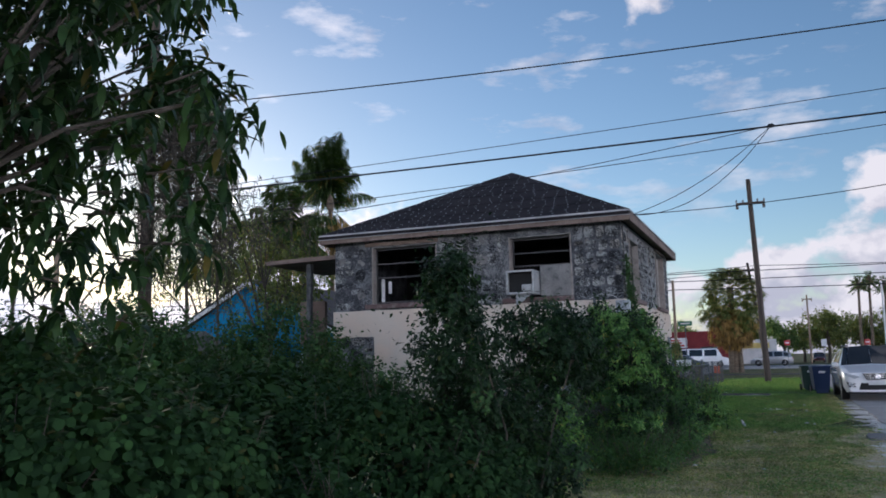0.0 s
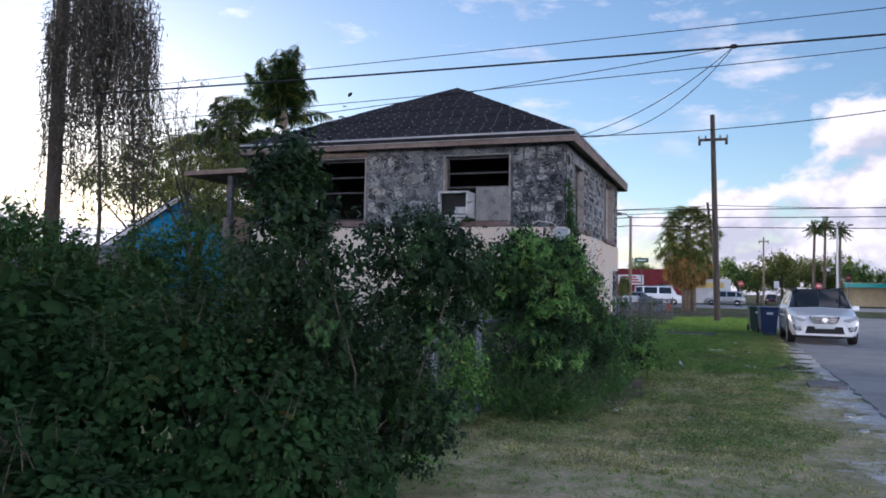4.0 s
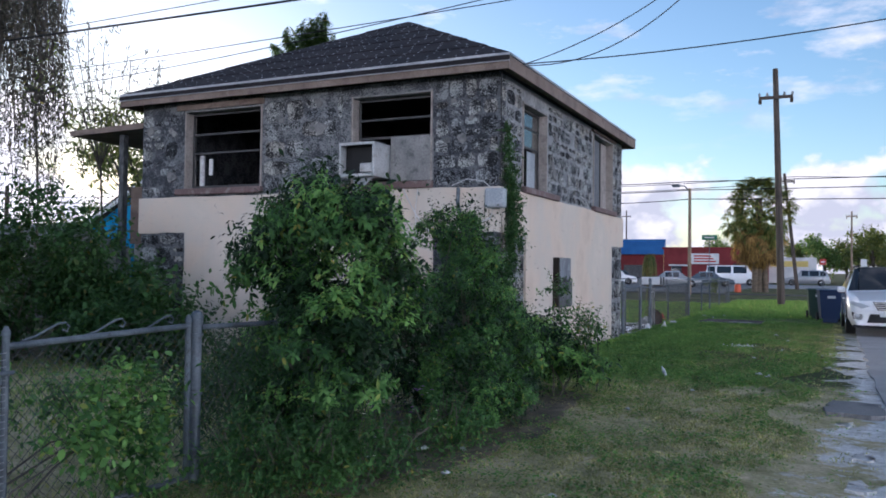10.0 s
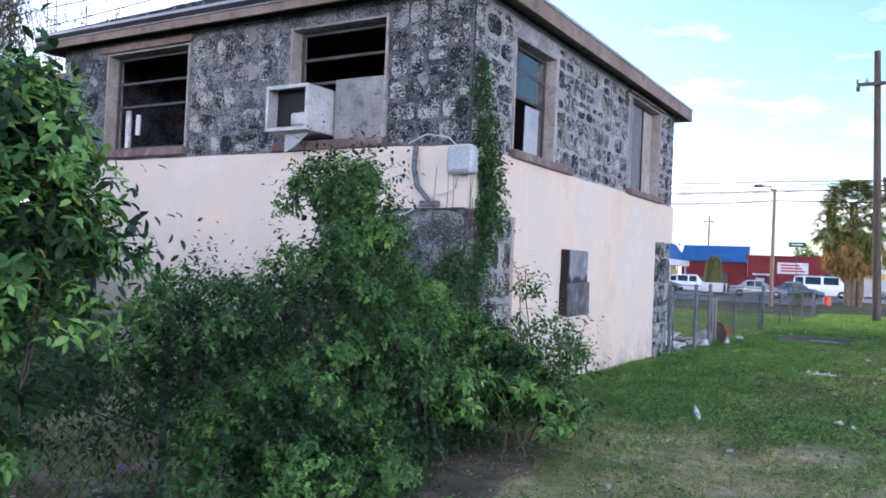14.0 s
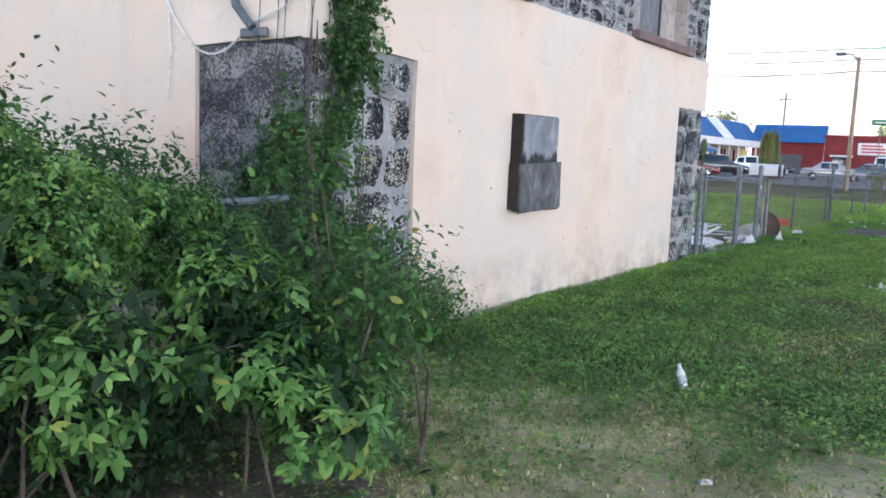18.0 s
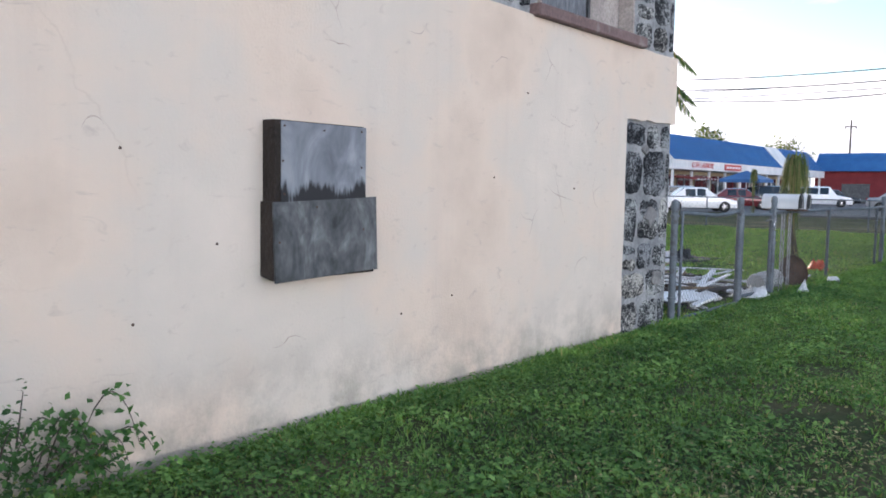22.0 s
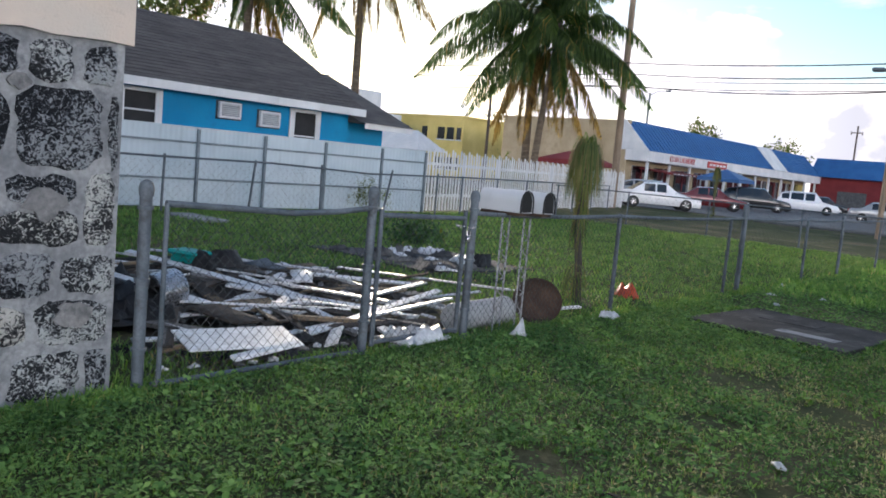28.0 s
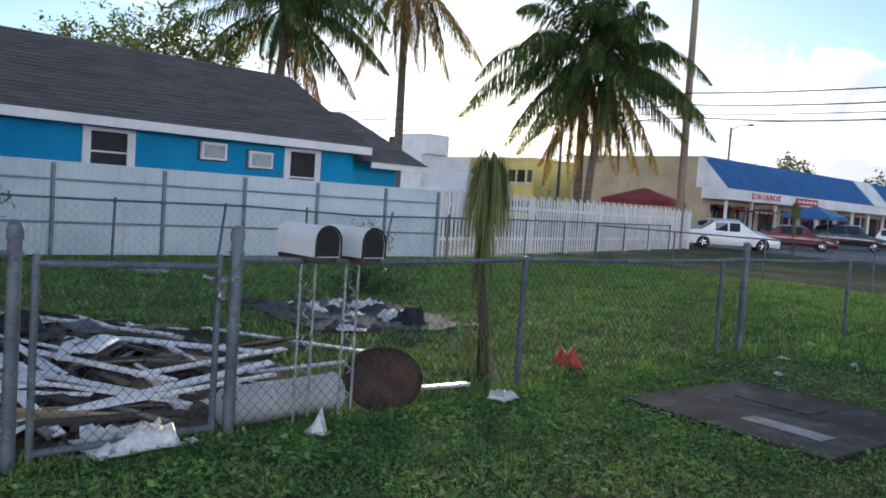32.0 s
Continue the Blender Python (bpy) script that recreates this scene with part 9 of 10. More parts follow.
bush(113, [(-0.95, 12.3, 0.16, 0.35, 0.3, 0.2), (-0.8, 12.95, 0.18, 0.3, 0.35, 0.22), (-0.65, 13.7, 0.2, 0.3, 0.35, 0.24), (-1.3, 12.2, 0.2, 0.35, 0.25, 0.25)], 1500, BUSH_MID, "low weeds with tiny flowers before the bushes", 6, 0.18, (0.028, 0.055), 0.35, "weed", "weed", sprouts=60, sprout_len=0.28)
bush(108, [(-1.78, 18.05, 0.95, 0.2, 0.22, 0.3), (-1.75, 18.95, 0.34, 0.26, 0.4, 0.36), (-1.72, 18.35, 0.5, 0.3, 0.3, 0.48), (-1.75, 19.35, 0.2, 0.25, 0.35, 0.22)], 1500, BUSH_DARK, "tangle of vines at the foot of the stone corner", 7, 0.14, (0.018, 0.036), 0.6, "vine_thicket", "vine", young=BUSH_MID, holes=0.02, sprouts=10, sprout_len=0.3)
bush(109, [(-2.9, 17.3, 0.7, 0.7, 0.6, 0.6), (-4.2, 17.4, 0.6, 0.9, 0.6, 0.55), (-3.4, 15.6, 0.35, 0.9, 0.8, 0.35), (-2.6, 14.0, 0.4, 0.6, 0.9, 0.4)], 2400, BUSH_DARK, "weeds and low bushes behind the fence", 7, 0.22, (0.04, 0.07), 0.5)
bush(114, [(-5.4, 8.3, 0.7, 1.1, 0.9, 0.75), (-7.4, 9.3, 0.8, 1.3, 1.1, 0.85), (-4.4, 7.5, 0.7, 0.8, 0.7, 0.65), (-6.2, 7.0, 0.8, 1.1, 1.0, 0.85), (-9.6, 10.2, 0.9, 1.4, 1.1, 0.95)], 2600, BUSH_DARK, "overgrown dark shrubs behind the hedge", 6, 0.26, (0.05, 0.095), 0.6, holes=0.5)
bush(110, [(-7.75, 17.2, 0.6, 0.65, 0.6, 0.75), (-8.7, 16.7, 1.15, 1.0, 0.8, 1.2), (-10.0, 15.9, 1.1, 1.2, 1.0, 1.25), (-11.8, 15.0, 1.2, 1.3, 1.2, 1.25), (-9.4, 14.6, 0.6, 1.2, 1.0, 0.65), (-6.5, 16.4, 0.5, 0.8, 0.7, 0.5)], 9500, BUSH_DARK, "row of dark overgrown shrubs beside the house", 7, 0.3, (0.06, 0.11), 0.6, holes=0.15)
bush(111, [(-14.0, 14.0, 1.2, 1.6, 1.4, 1.3), (-12.5, 11.5, 0.9, 1.5, 1.3, 1.0), (-8.5, 11.0, 0.6, 1.6, 1.3, 0.7), (-6.0, 10.5, 0.5, 1.3, 1.2, 0.55), (-15.5, 17.5, 1.3, 1.5, 1.5, 1.4)], 3800, BUSH_DARK, "dark overgrown garden shrubs", 6, 0.35, (0.07, 0.12), 0.55)


def corner_vine():
    """Leafy masses hanging down the stone corner."""
    rng = np.random.default_rng(120)
    t = thing("climbing_vine", (HX1, HY0, 0), 0, "green creeper climbing the stone house corner", "vine")
    masses = [(0.03, 0.16, 3.35, 0.06, 0.09, 0.25), (0.04, 0.24, 3.0, 0.08, 0.12, 0.28), (0.05, 0.31, 2.6, 0.11, 0.16, 0.3), (0.05, 0.35, 2.25, 0.12, 0.18, 0.28), (0.05, 0.36, 1.95, 0.12, 0.17, 0.26), (0.04, 0.3, 1.65, 0.11, 0.13, 0.22), (0.03, 0.16, 1.35, 0.1, 0.11, 0.22),
              (-0.1, -0.08, 1.05, 0.12, 0.1, 0.22), (0.03, 0.12, 0.75, 0.12, 0.2, 0.26), (-0.1, -0.12, 0.5, 0.26, 0.16, 0.3), (-0.06, -0.09, 1.5, 0.08, 0.06, 0.22), (-0.14, -0.1, 1.25, 0.1, 0.07, 0.22), (-0.42, -0.06, 1.15, 0.09, 0.05, 0.18), (0.05, 0.45, 0.55, 0.08, 0.12, 0.3)]
    v, f = sprig_cloud(rng, masses, 2900, 6, 0.1, (0.024, 0.046), 0.7, 0.3, -0.35, holes=0.02)
    v[:, 0] = np.where((v[:, 1] > 0.06) & (v[:, 0] < 0.01), 0.01 + 0.05 * rng.random(len(v)), v[:, 0])
    v[:, 1] = np.where((v[:, 0] < 0) & (v[:, 1] > -0.012), -0.012 - 0.2 * rng.random(len(v)) * 0.1, v[:, 1])
    quick_mesh("foliage", v, f, BUSH_DARK, t)
    g = Geo()
    for k in range(26):
        a = rng.uniform(-0.45, 0.55)
        px, py = (0.02, a) if a > 0 else (a, -0.03)
        line = [(px + 0.012 * math.sin(q * 1.7 + k), py + 0.03 * math.sin(q * 1.1 + 2.3 * k) * (1 if a > 0 else 0.3), 0.3 * q) for q in range(int(rng.uniform(4, 10)))]
        g.tube(line, 0.006, 5, 0.003)
    g.ob("woody_stem", BARK, t, True, kind="stuff")


corner_vine()


def wall_tendrils():
    rng = np.random.default_rng(121)
    t = thing("creeper_tendrils", (HX1, 19.6, 0), 0, "thin creeper tendrils curling on the stucco base", "vine")
    g, pts = Geo(), []
    for k in range(16):
        y0, h, r = rng.uniform(-0.2, 0.35), rng.uniform(0.15, 0.5), rng.uniform(0.12, 0.36)
        arc = [(0.03 + 0.05 * math.sin(s * 3), y0 + r * s, h * math.sin(s * 2.4 + 0.3) * (1 - 0.25 * s)) for s in (j / 8 for j in range(9))]
        g.tube(arc, 0.004, 4, 0.002)
        pts += arc
    g.ob("tendril", BARK, t, True, kind="stuff")
    b = np.repeat(np.array(pts), 3, 0) + rng.normal(size=(3 * len(pts), 3)) * 0.02
    b[:, 0] = np.abs(b[:, 0]) + 0.01
    b[:, 2] = np.maximum(b[:, 2], 0.02)
    w = unit(rng.normal(size=b.shape) + np.array([0.6, 0, -0.2]))
    v, f = leaf_arrays(b, w, unit(rng.normal(size=b.shape) * 0.4 + np.array([0.5, 0, 1])), rng.uniform(0.03, 0.055, len(b)), rng.uniform(0.02, 0.035, len(b)))
    quick_mesh("foliage", v, f, BUSH_MID, t)


wall_tendrils()

# ---- mango tree, hanging vines, palms ----
def mango_tree():
    rng = np.random.default_rng(130)
    t = thing("mango_tree", (-3.35, 4.35, 0), 0, "mango tree with long dark drooping leaves", "tree")
    g = Geo().tube([(0, 0, -0.1), (0.05, 0.05, 1.0), (0.2, 0.1, 2.0), (0.4, 0.3, 3.2)], 0.16, 10, 0.09)
    tips = []
    for k in range(2450):
        x, y, z = rng.uniform(-1.3, 2.0), rng.uniform(-0.8, 2.0), rng.uniform(1.5, 5.4)
        wave = 0.25 * math.sin(x * 7 + z * 5) + 0.2 * math.sin(y * 6 - z * 4)
        if (x - 0.12) ** 2 / 1.6 + (y - 0.55) ** 2 / 1.7 + (z - 3.75) ** 2 / 2.6 > 1 + wave and (x - 0.75) ** 2 / 0.36 + (y - 0.8) ** 2 / 0.24 + (z - 2.25) ** 2 / 0.5 > 1 + wave and (x - 1.4) ** 2 / 0.14 + (y - 0.85) ** 2 / 0.14 + (z - 2.5) ** 2 / 0.3 > 1 + wave:
            continue
        tips.append((x, y, z))
    for x, y, z in tips[::14]:
        g.tube([(0.2, 0.15, 2.2), (0.5 * x + 0.15, 0.5 * y + 0.1, 0.5 * z + 1.25), (x, y, z)], 0.02, 5, 0.006)
    for x, y, z in tips:
        g.tube([(x * 0.85 + 0.04, y * 0.85 + 0.03, z * 0.9 + 0.22), (x, y, z)], 0.007, 4, 0.004)
    g.ob("trunk", BARK, t, True)
    p = np.repeat(np.array(tips), 15, 0)
    n = len(p)
    a = np.tile(np.arange(15) * 2.4, len(tips)) + rng.uniform(0, 1, n)
    d = rng.uniform(0.25, 1.0, n)
    way = unit(np.stack([np.cos(a) * d, np.sin(a) * d, rng.uniform(-1.0, 0.15, n)], 1))
    base = p + rng.normal(size=(n, 3)) * 0.05
    size = rng.uniform(0.11, 0.2, n)
    v, f = ovate_arrays(base, way, unit(np.stack([np.cos(a), np.sin(a), np.full(n, 0.9)], 1)), size, size * 0.28, 0.2, 0.05)
    quick_mesh("crown", v, f, MANGO, t)


mango_tree()


def hanging_vines(at, seed, strands, top, spread, drop, label, leafy=26, limb=0.06):
    """Weeping strands from a high ring, with tiny leaves along them."""
    rng = np.random.default_rng(seed)
    t = thing("weeping_tree", at, 0, label, "tree")
    g = Geo()
    base, way, pts = [], [], []
    for k in range(strands):
        a, r = rng.uniform(0, 2 * math.pi), spread * math.sqrt(rng.random())
        x0, y0 = r * math.cos(a), r * math.sin(a)
        z0 = top - 0.9 * (r / spread) ** 2 * (top * 0.2) + rng.uniform(-0.8, 0.5)
        l = drop * rng.uniform(0.35, 1.0)
        sw = rng.uniform(-0.3, 0.3, 2)
        s = np.linspace(0, 1, leafy)
        line = np.stack([x0 + sw[0] * s + 0.08 * np.sin(s * 9 + k), y0 + sw[1] * s + 0.08 * np.cos(s * 8 + k), z0 + 0.25 * np.sin(s * 3) - l * s], 1)
        base.append(line)
        if k % 3 == 0:
            g.tube([line[0], line[leafy // 3], line[2 * leafy // 3], line[-1]], 0.012, 3, 0.005, False)
    b = np.repeat(np.concatenate(base), 2, 0)
    n = len(b)
    b += rng.normal(size=(n, 3)) * 0.05
    w = unit(rng.normal(size=(n, 3)) * 0.7 + np.array([0, 0, -0.9]))
    size = rng.uniform(0.08, 0.2, n)
    v, f = leaf_arrays(b, w, unit(rng.normal(size=(n, 3))), size, size * 0.16)
    quick_mesh("crown", v, f, VINE_DRY, t)
    for k in range(9):
        a = k * 0.7
        g.tube([(0, 0, top * 0.55), (spread * 0.4 * math.cos(a), spread * 0.4 * math.sin(a), top * 0.92), (spread * 0.85 * math.cos(a), spread * 0.85 * math.sin(a), top * 0.95)], limb, 5, limb * 0.3)
    g.tube([(0, 0, 0), (0.1, 0.05, top * 0.3), (0, 0, top * 0.6)], limb * 2, 8, limb * 1.3)
    g.ob("trunk", BARK, t, True)
    return t


hanging_vines((-13.9, 19.3, 0), 140, 470, 9.6, 1.3, 6.0, "tree smothered by dry grey hanging vines", 24, 0.03)
hanging_vines((-12.2, 20.6, 0), 141, 34, 6.4, 1.9, 3.4, "sparse dry twigs with hanging vines", 14, 0.014)


def dry_twigs(at, seed, n):
    """Long thin bare twigs that arch over and hang, with a few tiny leaves."""
    rng = np.random.default_rng(seed)
    t = thing("bare_twigs", at, 0, "thin arching dry twigs with few tiny leaves", "shrub")
    g, pts = Geo(), []
    for k in range(n):
        a, l, up = rng.uniform(-0.9, 0.9), rng.uniform(1.6, 4.2), rng.uniform(0.4, 1.3)
        z0, r0 = rng.uniform(0.0, 5.6), rng.uniform(0, 0.6)
        line = [(r0 + l * q * math.cos(a) * 0.8, l * q * math.sin(a), z0 + up * l * q - (0.75 + 0.5 * up) * l * q * q) for q in (j / 9 for j in range(10))]
        line = [(x, y, max(z, 0.05)) for x, y, z in line]
        g.tube(line, 0.009, 3, 0.004, False)
        pts += line[3:]
    g.tube([(0, 0, -0.05), (0.1, 0.1, 2.5), (0.0, 0.0, 5.8)], 0.05, 6, 0.015)
    g.ob("twig", BARK, t, True, kind="stuff")
    b = np.repeat(np.array(pts), 2, 0) + rng.normal(size=(2 * len(pts), 3)) * 0.05
    b[:, 2] = np.maximum(b[:, 2], 0.03)
    w = unit(rng.normal(size=b.shape) + np.array([0, 0, -0.4]))
    sz = rng.uniform(0.05, 0.11, len(b))
    v, f = leaf_arrays(b, w, unit(rng.normal(size=b.shape)), sz, sz * 0.45)
    quick_mesh("foliage", v, f, BUSH_OLIVE, t)


dry_twigs((-13.3, 19.8, 0), 145, 60)
palm(150, (-27.6, 51.0, 0), 12.6, 46, 7.6, (-0.3, 0.1), "tall coconut palm bent by the wind", 0.2, 5, wind=158, pairs=64)
palm(151, (-27.3, 44.2, 0), 9.3, 36, 6.4, (0.1, 0.1), "full coconut palm behind the blue house", 0.2, 3, pairs=84, spread=0.9)
palm(152, (-20.05, 55.2, 0), 8.3, 32, 7.4, (-0.2, 0.0), "coconut palm with drooping fronds and yellow dead leaves", 0.19, 4, pairs=90, spread=0.95)
palm(153, (-19.4, 54.9, 0), 7.7, 20, 6.4, (0.5, 0.3), "coconut palm leaning beside its twin", 0.17, 4, pairs=84, spread=1.05)
for k, (x, y, h) in enumerate([(10.9, 122, 10.2), (12.4, 124, 10.9), (13.9, 121, 9.9)]):
    palm(154 + k, (x, y, 0), h, 30, 2.3, (0.2, 0), "tall royal palm far off", 0.2, 0, "royal_palm", pairs=52, spread=0.75)


def fan_palm(at, h, r, seed, label, skirt=0.55):
    """A cabbage palm: round head of fans over a brown skirt of dead ones."""
    rng = np.random.default_rng(seed)
    t = thing("cabbage_palm", at, 0, label, "palm tree")
    g = Geo().tube([(0, 0, -0.1), (0.05, 0, h * 0.4), (0, 0, h * 0.8)], 0.3, 10, 0.26)
    for k in range(3):
        g.tube([(0.5 * math.cos(k * 2.1), 0.5 * math.sin(k * 2.1), 0), (0.4 * math.cos(k * 2.1), 0.4 * math.sin(k * 2.1), h * 0.45)], 0.2, 8, 0.18)
    g.ob("trunk", PALM_BARK, t, True)
    for nm, mt, mid, tall, wide, n in (("crown", YUCCA, 0.66, 0.34, 1.0, 620), ("dead_skirt", FROND_DRY, 0.42, 0.2, 0.82, 300)):
        bs, ws, fs, ls = [], [], [], []
        for k in range(n):
            a, u = rng.uniform(0, 2 * math.pi), rng.uniform(-1, 1)
            rr = r * wide * math.sqrt(max(1 - u * u, 0.04)) * rng.uniform(0.45, 0.95) * (1 + 0.15 * math.sin(3 * a + 4 * u))
            c = np.array([rr * math.cos(a), rr * math.sin(a), h * (mid + tall * u * 0.86)])
            out = np.array([math.cos(a), math.sin(a), 0.9 * u - 0.1 if nm == "crown" else -1.1])
            side = np.array([-math.sin(a), math.cos(a), 0]) + rng.normal(size=3) * 0.3
            for q in range(11):
                th = (q - 5) * 0.25
                bs.append(c)
                ws.append(out * math.cos(th) + side * math.sin(th) + np.array([0, 0, -0.3 * abs(th)]))
                fs.append(np.array([0, 0, 1.0]) + out * 0.3)
                ls.append(rng.uniform(0.55, 1.0) * r * 0.36)
        v, f = leaf_arrays(np.array(bs), unit(np.array(ws)), unit(np.array(fs)), np.array(ls), np.array(ls) * 0.12, 0.3, 0.03)
        quick_mesh(nm, v, f, mt, t)
    return t


fan_palm((-2.6, 72.0, 0), 8.7, 2.35, 160, "shaggy cabbage palm with golden dead skirt")


def strap_plant(at, seed, h):
    """A leaning stem with a mop of hanging strap leaves."""
    rng = np.random.default_rng(seed)
    t = thing("dracaena", at, 0, "leaning dracaena with a mop of drooping strap leaves", "plant")
    Geo().tube([(0.05, 0.05, -0.05), (0.02, 0.03, 0.5), (-0.04, 0.0, 1.0), (0.0, 0.02, h * 0.8)], 0.05, 8, 0.035).ob("stem", BARK, t, True)
    v, f, o = [], [], 0
    for k in range(620):
        a, z = rng.uniform(0, 2 * math.pi), h * rng.uniform(0.8, 0.93)
        up, l = rng.uniform(0.7, 2.0), rng.uniform(0.34, 0.58)
        if k > 360:
            z, up, l = h * rng.uniform(0.45, 0.82), rng.uniform(0.0, 0.4), rng.uniform(0.25, 0.5)
        if k > 540:
            z, up, l = rng.uniform(0.05, 0.5), rng.uniform(0.2, 0.8), rng.uniform(0.2, 0.4)
        s = np.linspace(0, 1, 6)
        rad = 0.03 + l * (0.6 if k <= 360 else 0.26 if k <= 540 else 0.6) * s * (1 - 0.35 * s)
        zz = z + l * (up * s - (0.9 + up) * s ** 2)
        w = 0.011 * (1 - s * 0.9)
        c, q = math.cos(a), math.sin(a)
        left = np.stack([rad * c - q * w, rad * q + c * w, zz], 1)
        right = np.stack([rad * c + q * w, rad * q - c * w, zz], 1)
        v += [left, right]
        for i in range(5):
            f += [(o + i, o + i + 1, o + 7 + i), (o + i, o + 7 + i, o + 6 + i)]
        o += 12
    quick_mesh("leaves", np.maximum(np.concatenate(v), np.array([-9, -9, 0.015])), np.array(f), DRAC, t)
    return t


strap_plant((-2.6, 31.75, 0), 170, 1.98)
strap_plant((-14.5, 64.5, 0), 171, 2.6)

# ---- far trees ----
tree(180, (-15.6, 25.6, 0), 6.0, 2.9, BUSH_OLIVE, "feathery olive tree beside the blue house", 1000, (0.12, 0.24), 7, 0.14, None, 0.45, 0.35)
tree(181, (-29.5, 40.0, 0), 8.8, 4.2, BUSH_OLIVE, "sparse olive tree behind the blue house", 900, (0.18, 0.32), 8, 0.2, None, 0.4, 0.4)
for k, (x, y, h, s, mt) in enumerate([(1.5, 138, 8.5, 4.5, 0), (7.5, 133, 9.0, 5.0, 1), (13, 140, 8.2, 5, 2), (19, 136, 8.6, 5, 2), (25, 138, 9.5, 5.5, 2), (32, 142, 10, 6, 2), (-3.5, 150, 8, 4, 2), (-14, 148, 8, 4, 2), (28, 118, 6.5, 3.5, 1), (40, 130, 10, 6, 2), (10, 150, 9, 5, 2), (23, 126, 6.0, 3.2, 2), (4.5, 146, 8, 4, 2), (16, 148, 8.5, 5, 1), (29, 146, 9, 5.5, 1), (36, 136, 8.5, 5, 2), (48, 138, 9.5, 6, 1)]):
    tree(200 + k, (x, y, 0), h * (0.8, 1.0, 0.9)[k % 3], s * (0.75, 0.9, 0.8)[k % 3], (HAZY_GREEN, BUSH_OLIVE, HAZY_GREEN if k % 2 else BUSH_OLIVE)[mt], ("bright green", "olive green", "pale green")[mt] + " street tree far off", 620, (0.3, 0.5), 8, 0.25, None, 0.2)
for k, (x, y, h, s) in enumerate([(-37.0, 112, 9.0, 4.0), (-33.5, 128, 8.5, 4.5), (-60, 108, 9, 5), (-46, 118, 7.5, 4), (-80, 75, 8, 6), (-95, 60, 8, 7)]):
    tree(230 + k, (x, y, 0), h, s, BUSH_OLIVE, "olive tree behind the buildings", 320, (0.3, 0.5), 7, 0.2)
bush(240, [(-13.2, 29.6, 0.5, 0.4, 0.6, 0.6), (-13.1, 30.2, 0.8, 0.3, 0.4, 0.5)], 300, BUSH_DARK, "scrubby dark bush at the panel fence", 6, 0.2, (0.05, 0.09), 0.4)
bush(241, [(-13.15, 38.6, 0.4, 0.3, 0.5, 0.45)], 160, BUSH_OLIVE, "dry weed bush at the panel fence", 6, 0.2, (0.05, 0.08), 0.4)
bush(242, [(-7.6, 34.4, 0.14, 0.4, 0.5, 0.16)], 170, BUSH_MID, "low leafy weed in the lawn", 7, 0.16, (0.07, 0.12), 0.4, "weed", "weed")
bush(243, [(-16.8, 50.0, 0.8, 0.6, 0.9, 0.9)], 300, YUCCA, "yellow-green shrub behind the pickets", 7, 0.3, (0.1, 0.18), 0.4)
bush(244, [(-4.6, 62.9, 0.4, 0.4, 0.5, 0.4)], 120, BUSH_OLIVE, "small dry weed beside the road", 6, 0.2, (0.1, 0.15), 0.4, "weed", "weed")
for k, (x, y, z) in enumerate([(-20.5, 24.0, 2.5), (-28, 27, 2.6)]):
    sh = thing("garden_shed", (x, y, 0), 10, "low grey-roofed shed beyond the gardens", "shed")
    Geo().box((-3, -2.5, 0), (3, 2.5, z * 0.72)).ob("wall", BLUE_WALL if k else CEMENT, sh)
    Geo().prism([(-2.9, z * 0.72), (0, z * 1.05), (2.9, z * 0.72)], -3.2, 3.2, "x").ob("roof", LOT, sh)

# ---- grass ----
def blades(name, n, area, height, mat, label, seed, keep=None, clump=0.0, wide=0.006, lean=0.5):
    """Single bent blades of three corners; area: x0, x1, y0, y1; keep(x, y): where they may stand, from 0 to 1."""
    rng = np.random.default_rng(seed)
    x, y = rng.uniform(area[0], area[1], n), rng.uniform(area[2], area[3], n)
    if keep is not None:
        ok = rng.random(n) < keep(x, y)
        x, y = x[ok], y[ok]
    k = len(x)
    tuft = 0.55 + 0.9 * np.clip(0.5 + 0.5 * np.sin(x * 3.7 + 1.3 * np.sin(y * 2.1)) * np.sin(y * 3.1 + np.sin(x * 2.7)), 0, 1)
    h = rng.uniform(*height, k) * tuft
    a, b = rng.uniform(0, 2 * math.pi, k), rng.uniform(0, 2 * math.pi, k)
    w = wide * rng.uniform(0.6, 1.4, k)
    ln = h * lean * rng.uniform(0.3, 1.6, k)
    z0 = 0.018 * (np.sin(x * 1.9 + y * 0.7) * np.sin(y * 1.3 - x * 0.4) + 0.6 * np.sin(x * 3.1 + 1) * np.sin(y * 2.7)) - 0.012
    p = np.stack([x, y, z0], 1)
    s = np.stack([np.cos(a) * w, np.sin(a) * w, np.zeros(k)], 1)
    mid = p + np.stack([np.cos(b) * ln * 0.3, np.sin(b) * ln * 0.3, h * 0.6], 1)
    tip = p + np.stack([np.cos(b) * ln, np.sin(b) * ln, h], 1)
    v = np.stack([p - s, p + s, mid + s * 0.7, mid - s * 0.7, tip], 1).reshape(-1, 3)
    o = (np.arange(k) * 5)[:, None, None]
    f = (o + np.array([(0, 1, 2), (0, 2, 3), (3, 2, 4)])).reshape(-1, 3)
    return quick_mesh(name, v, f, mat, None, label, "grass", "stuff")


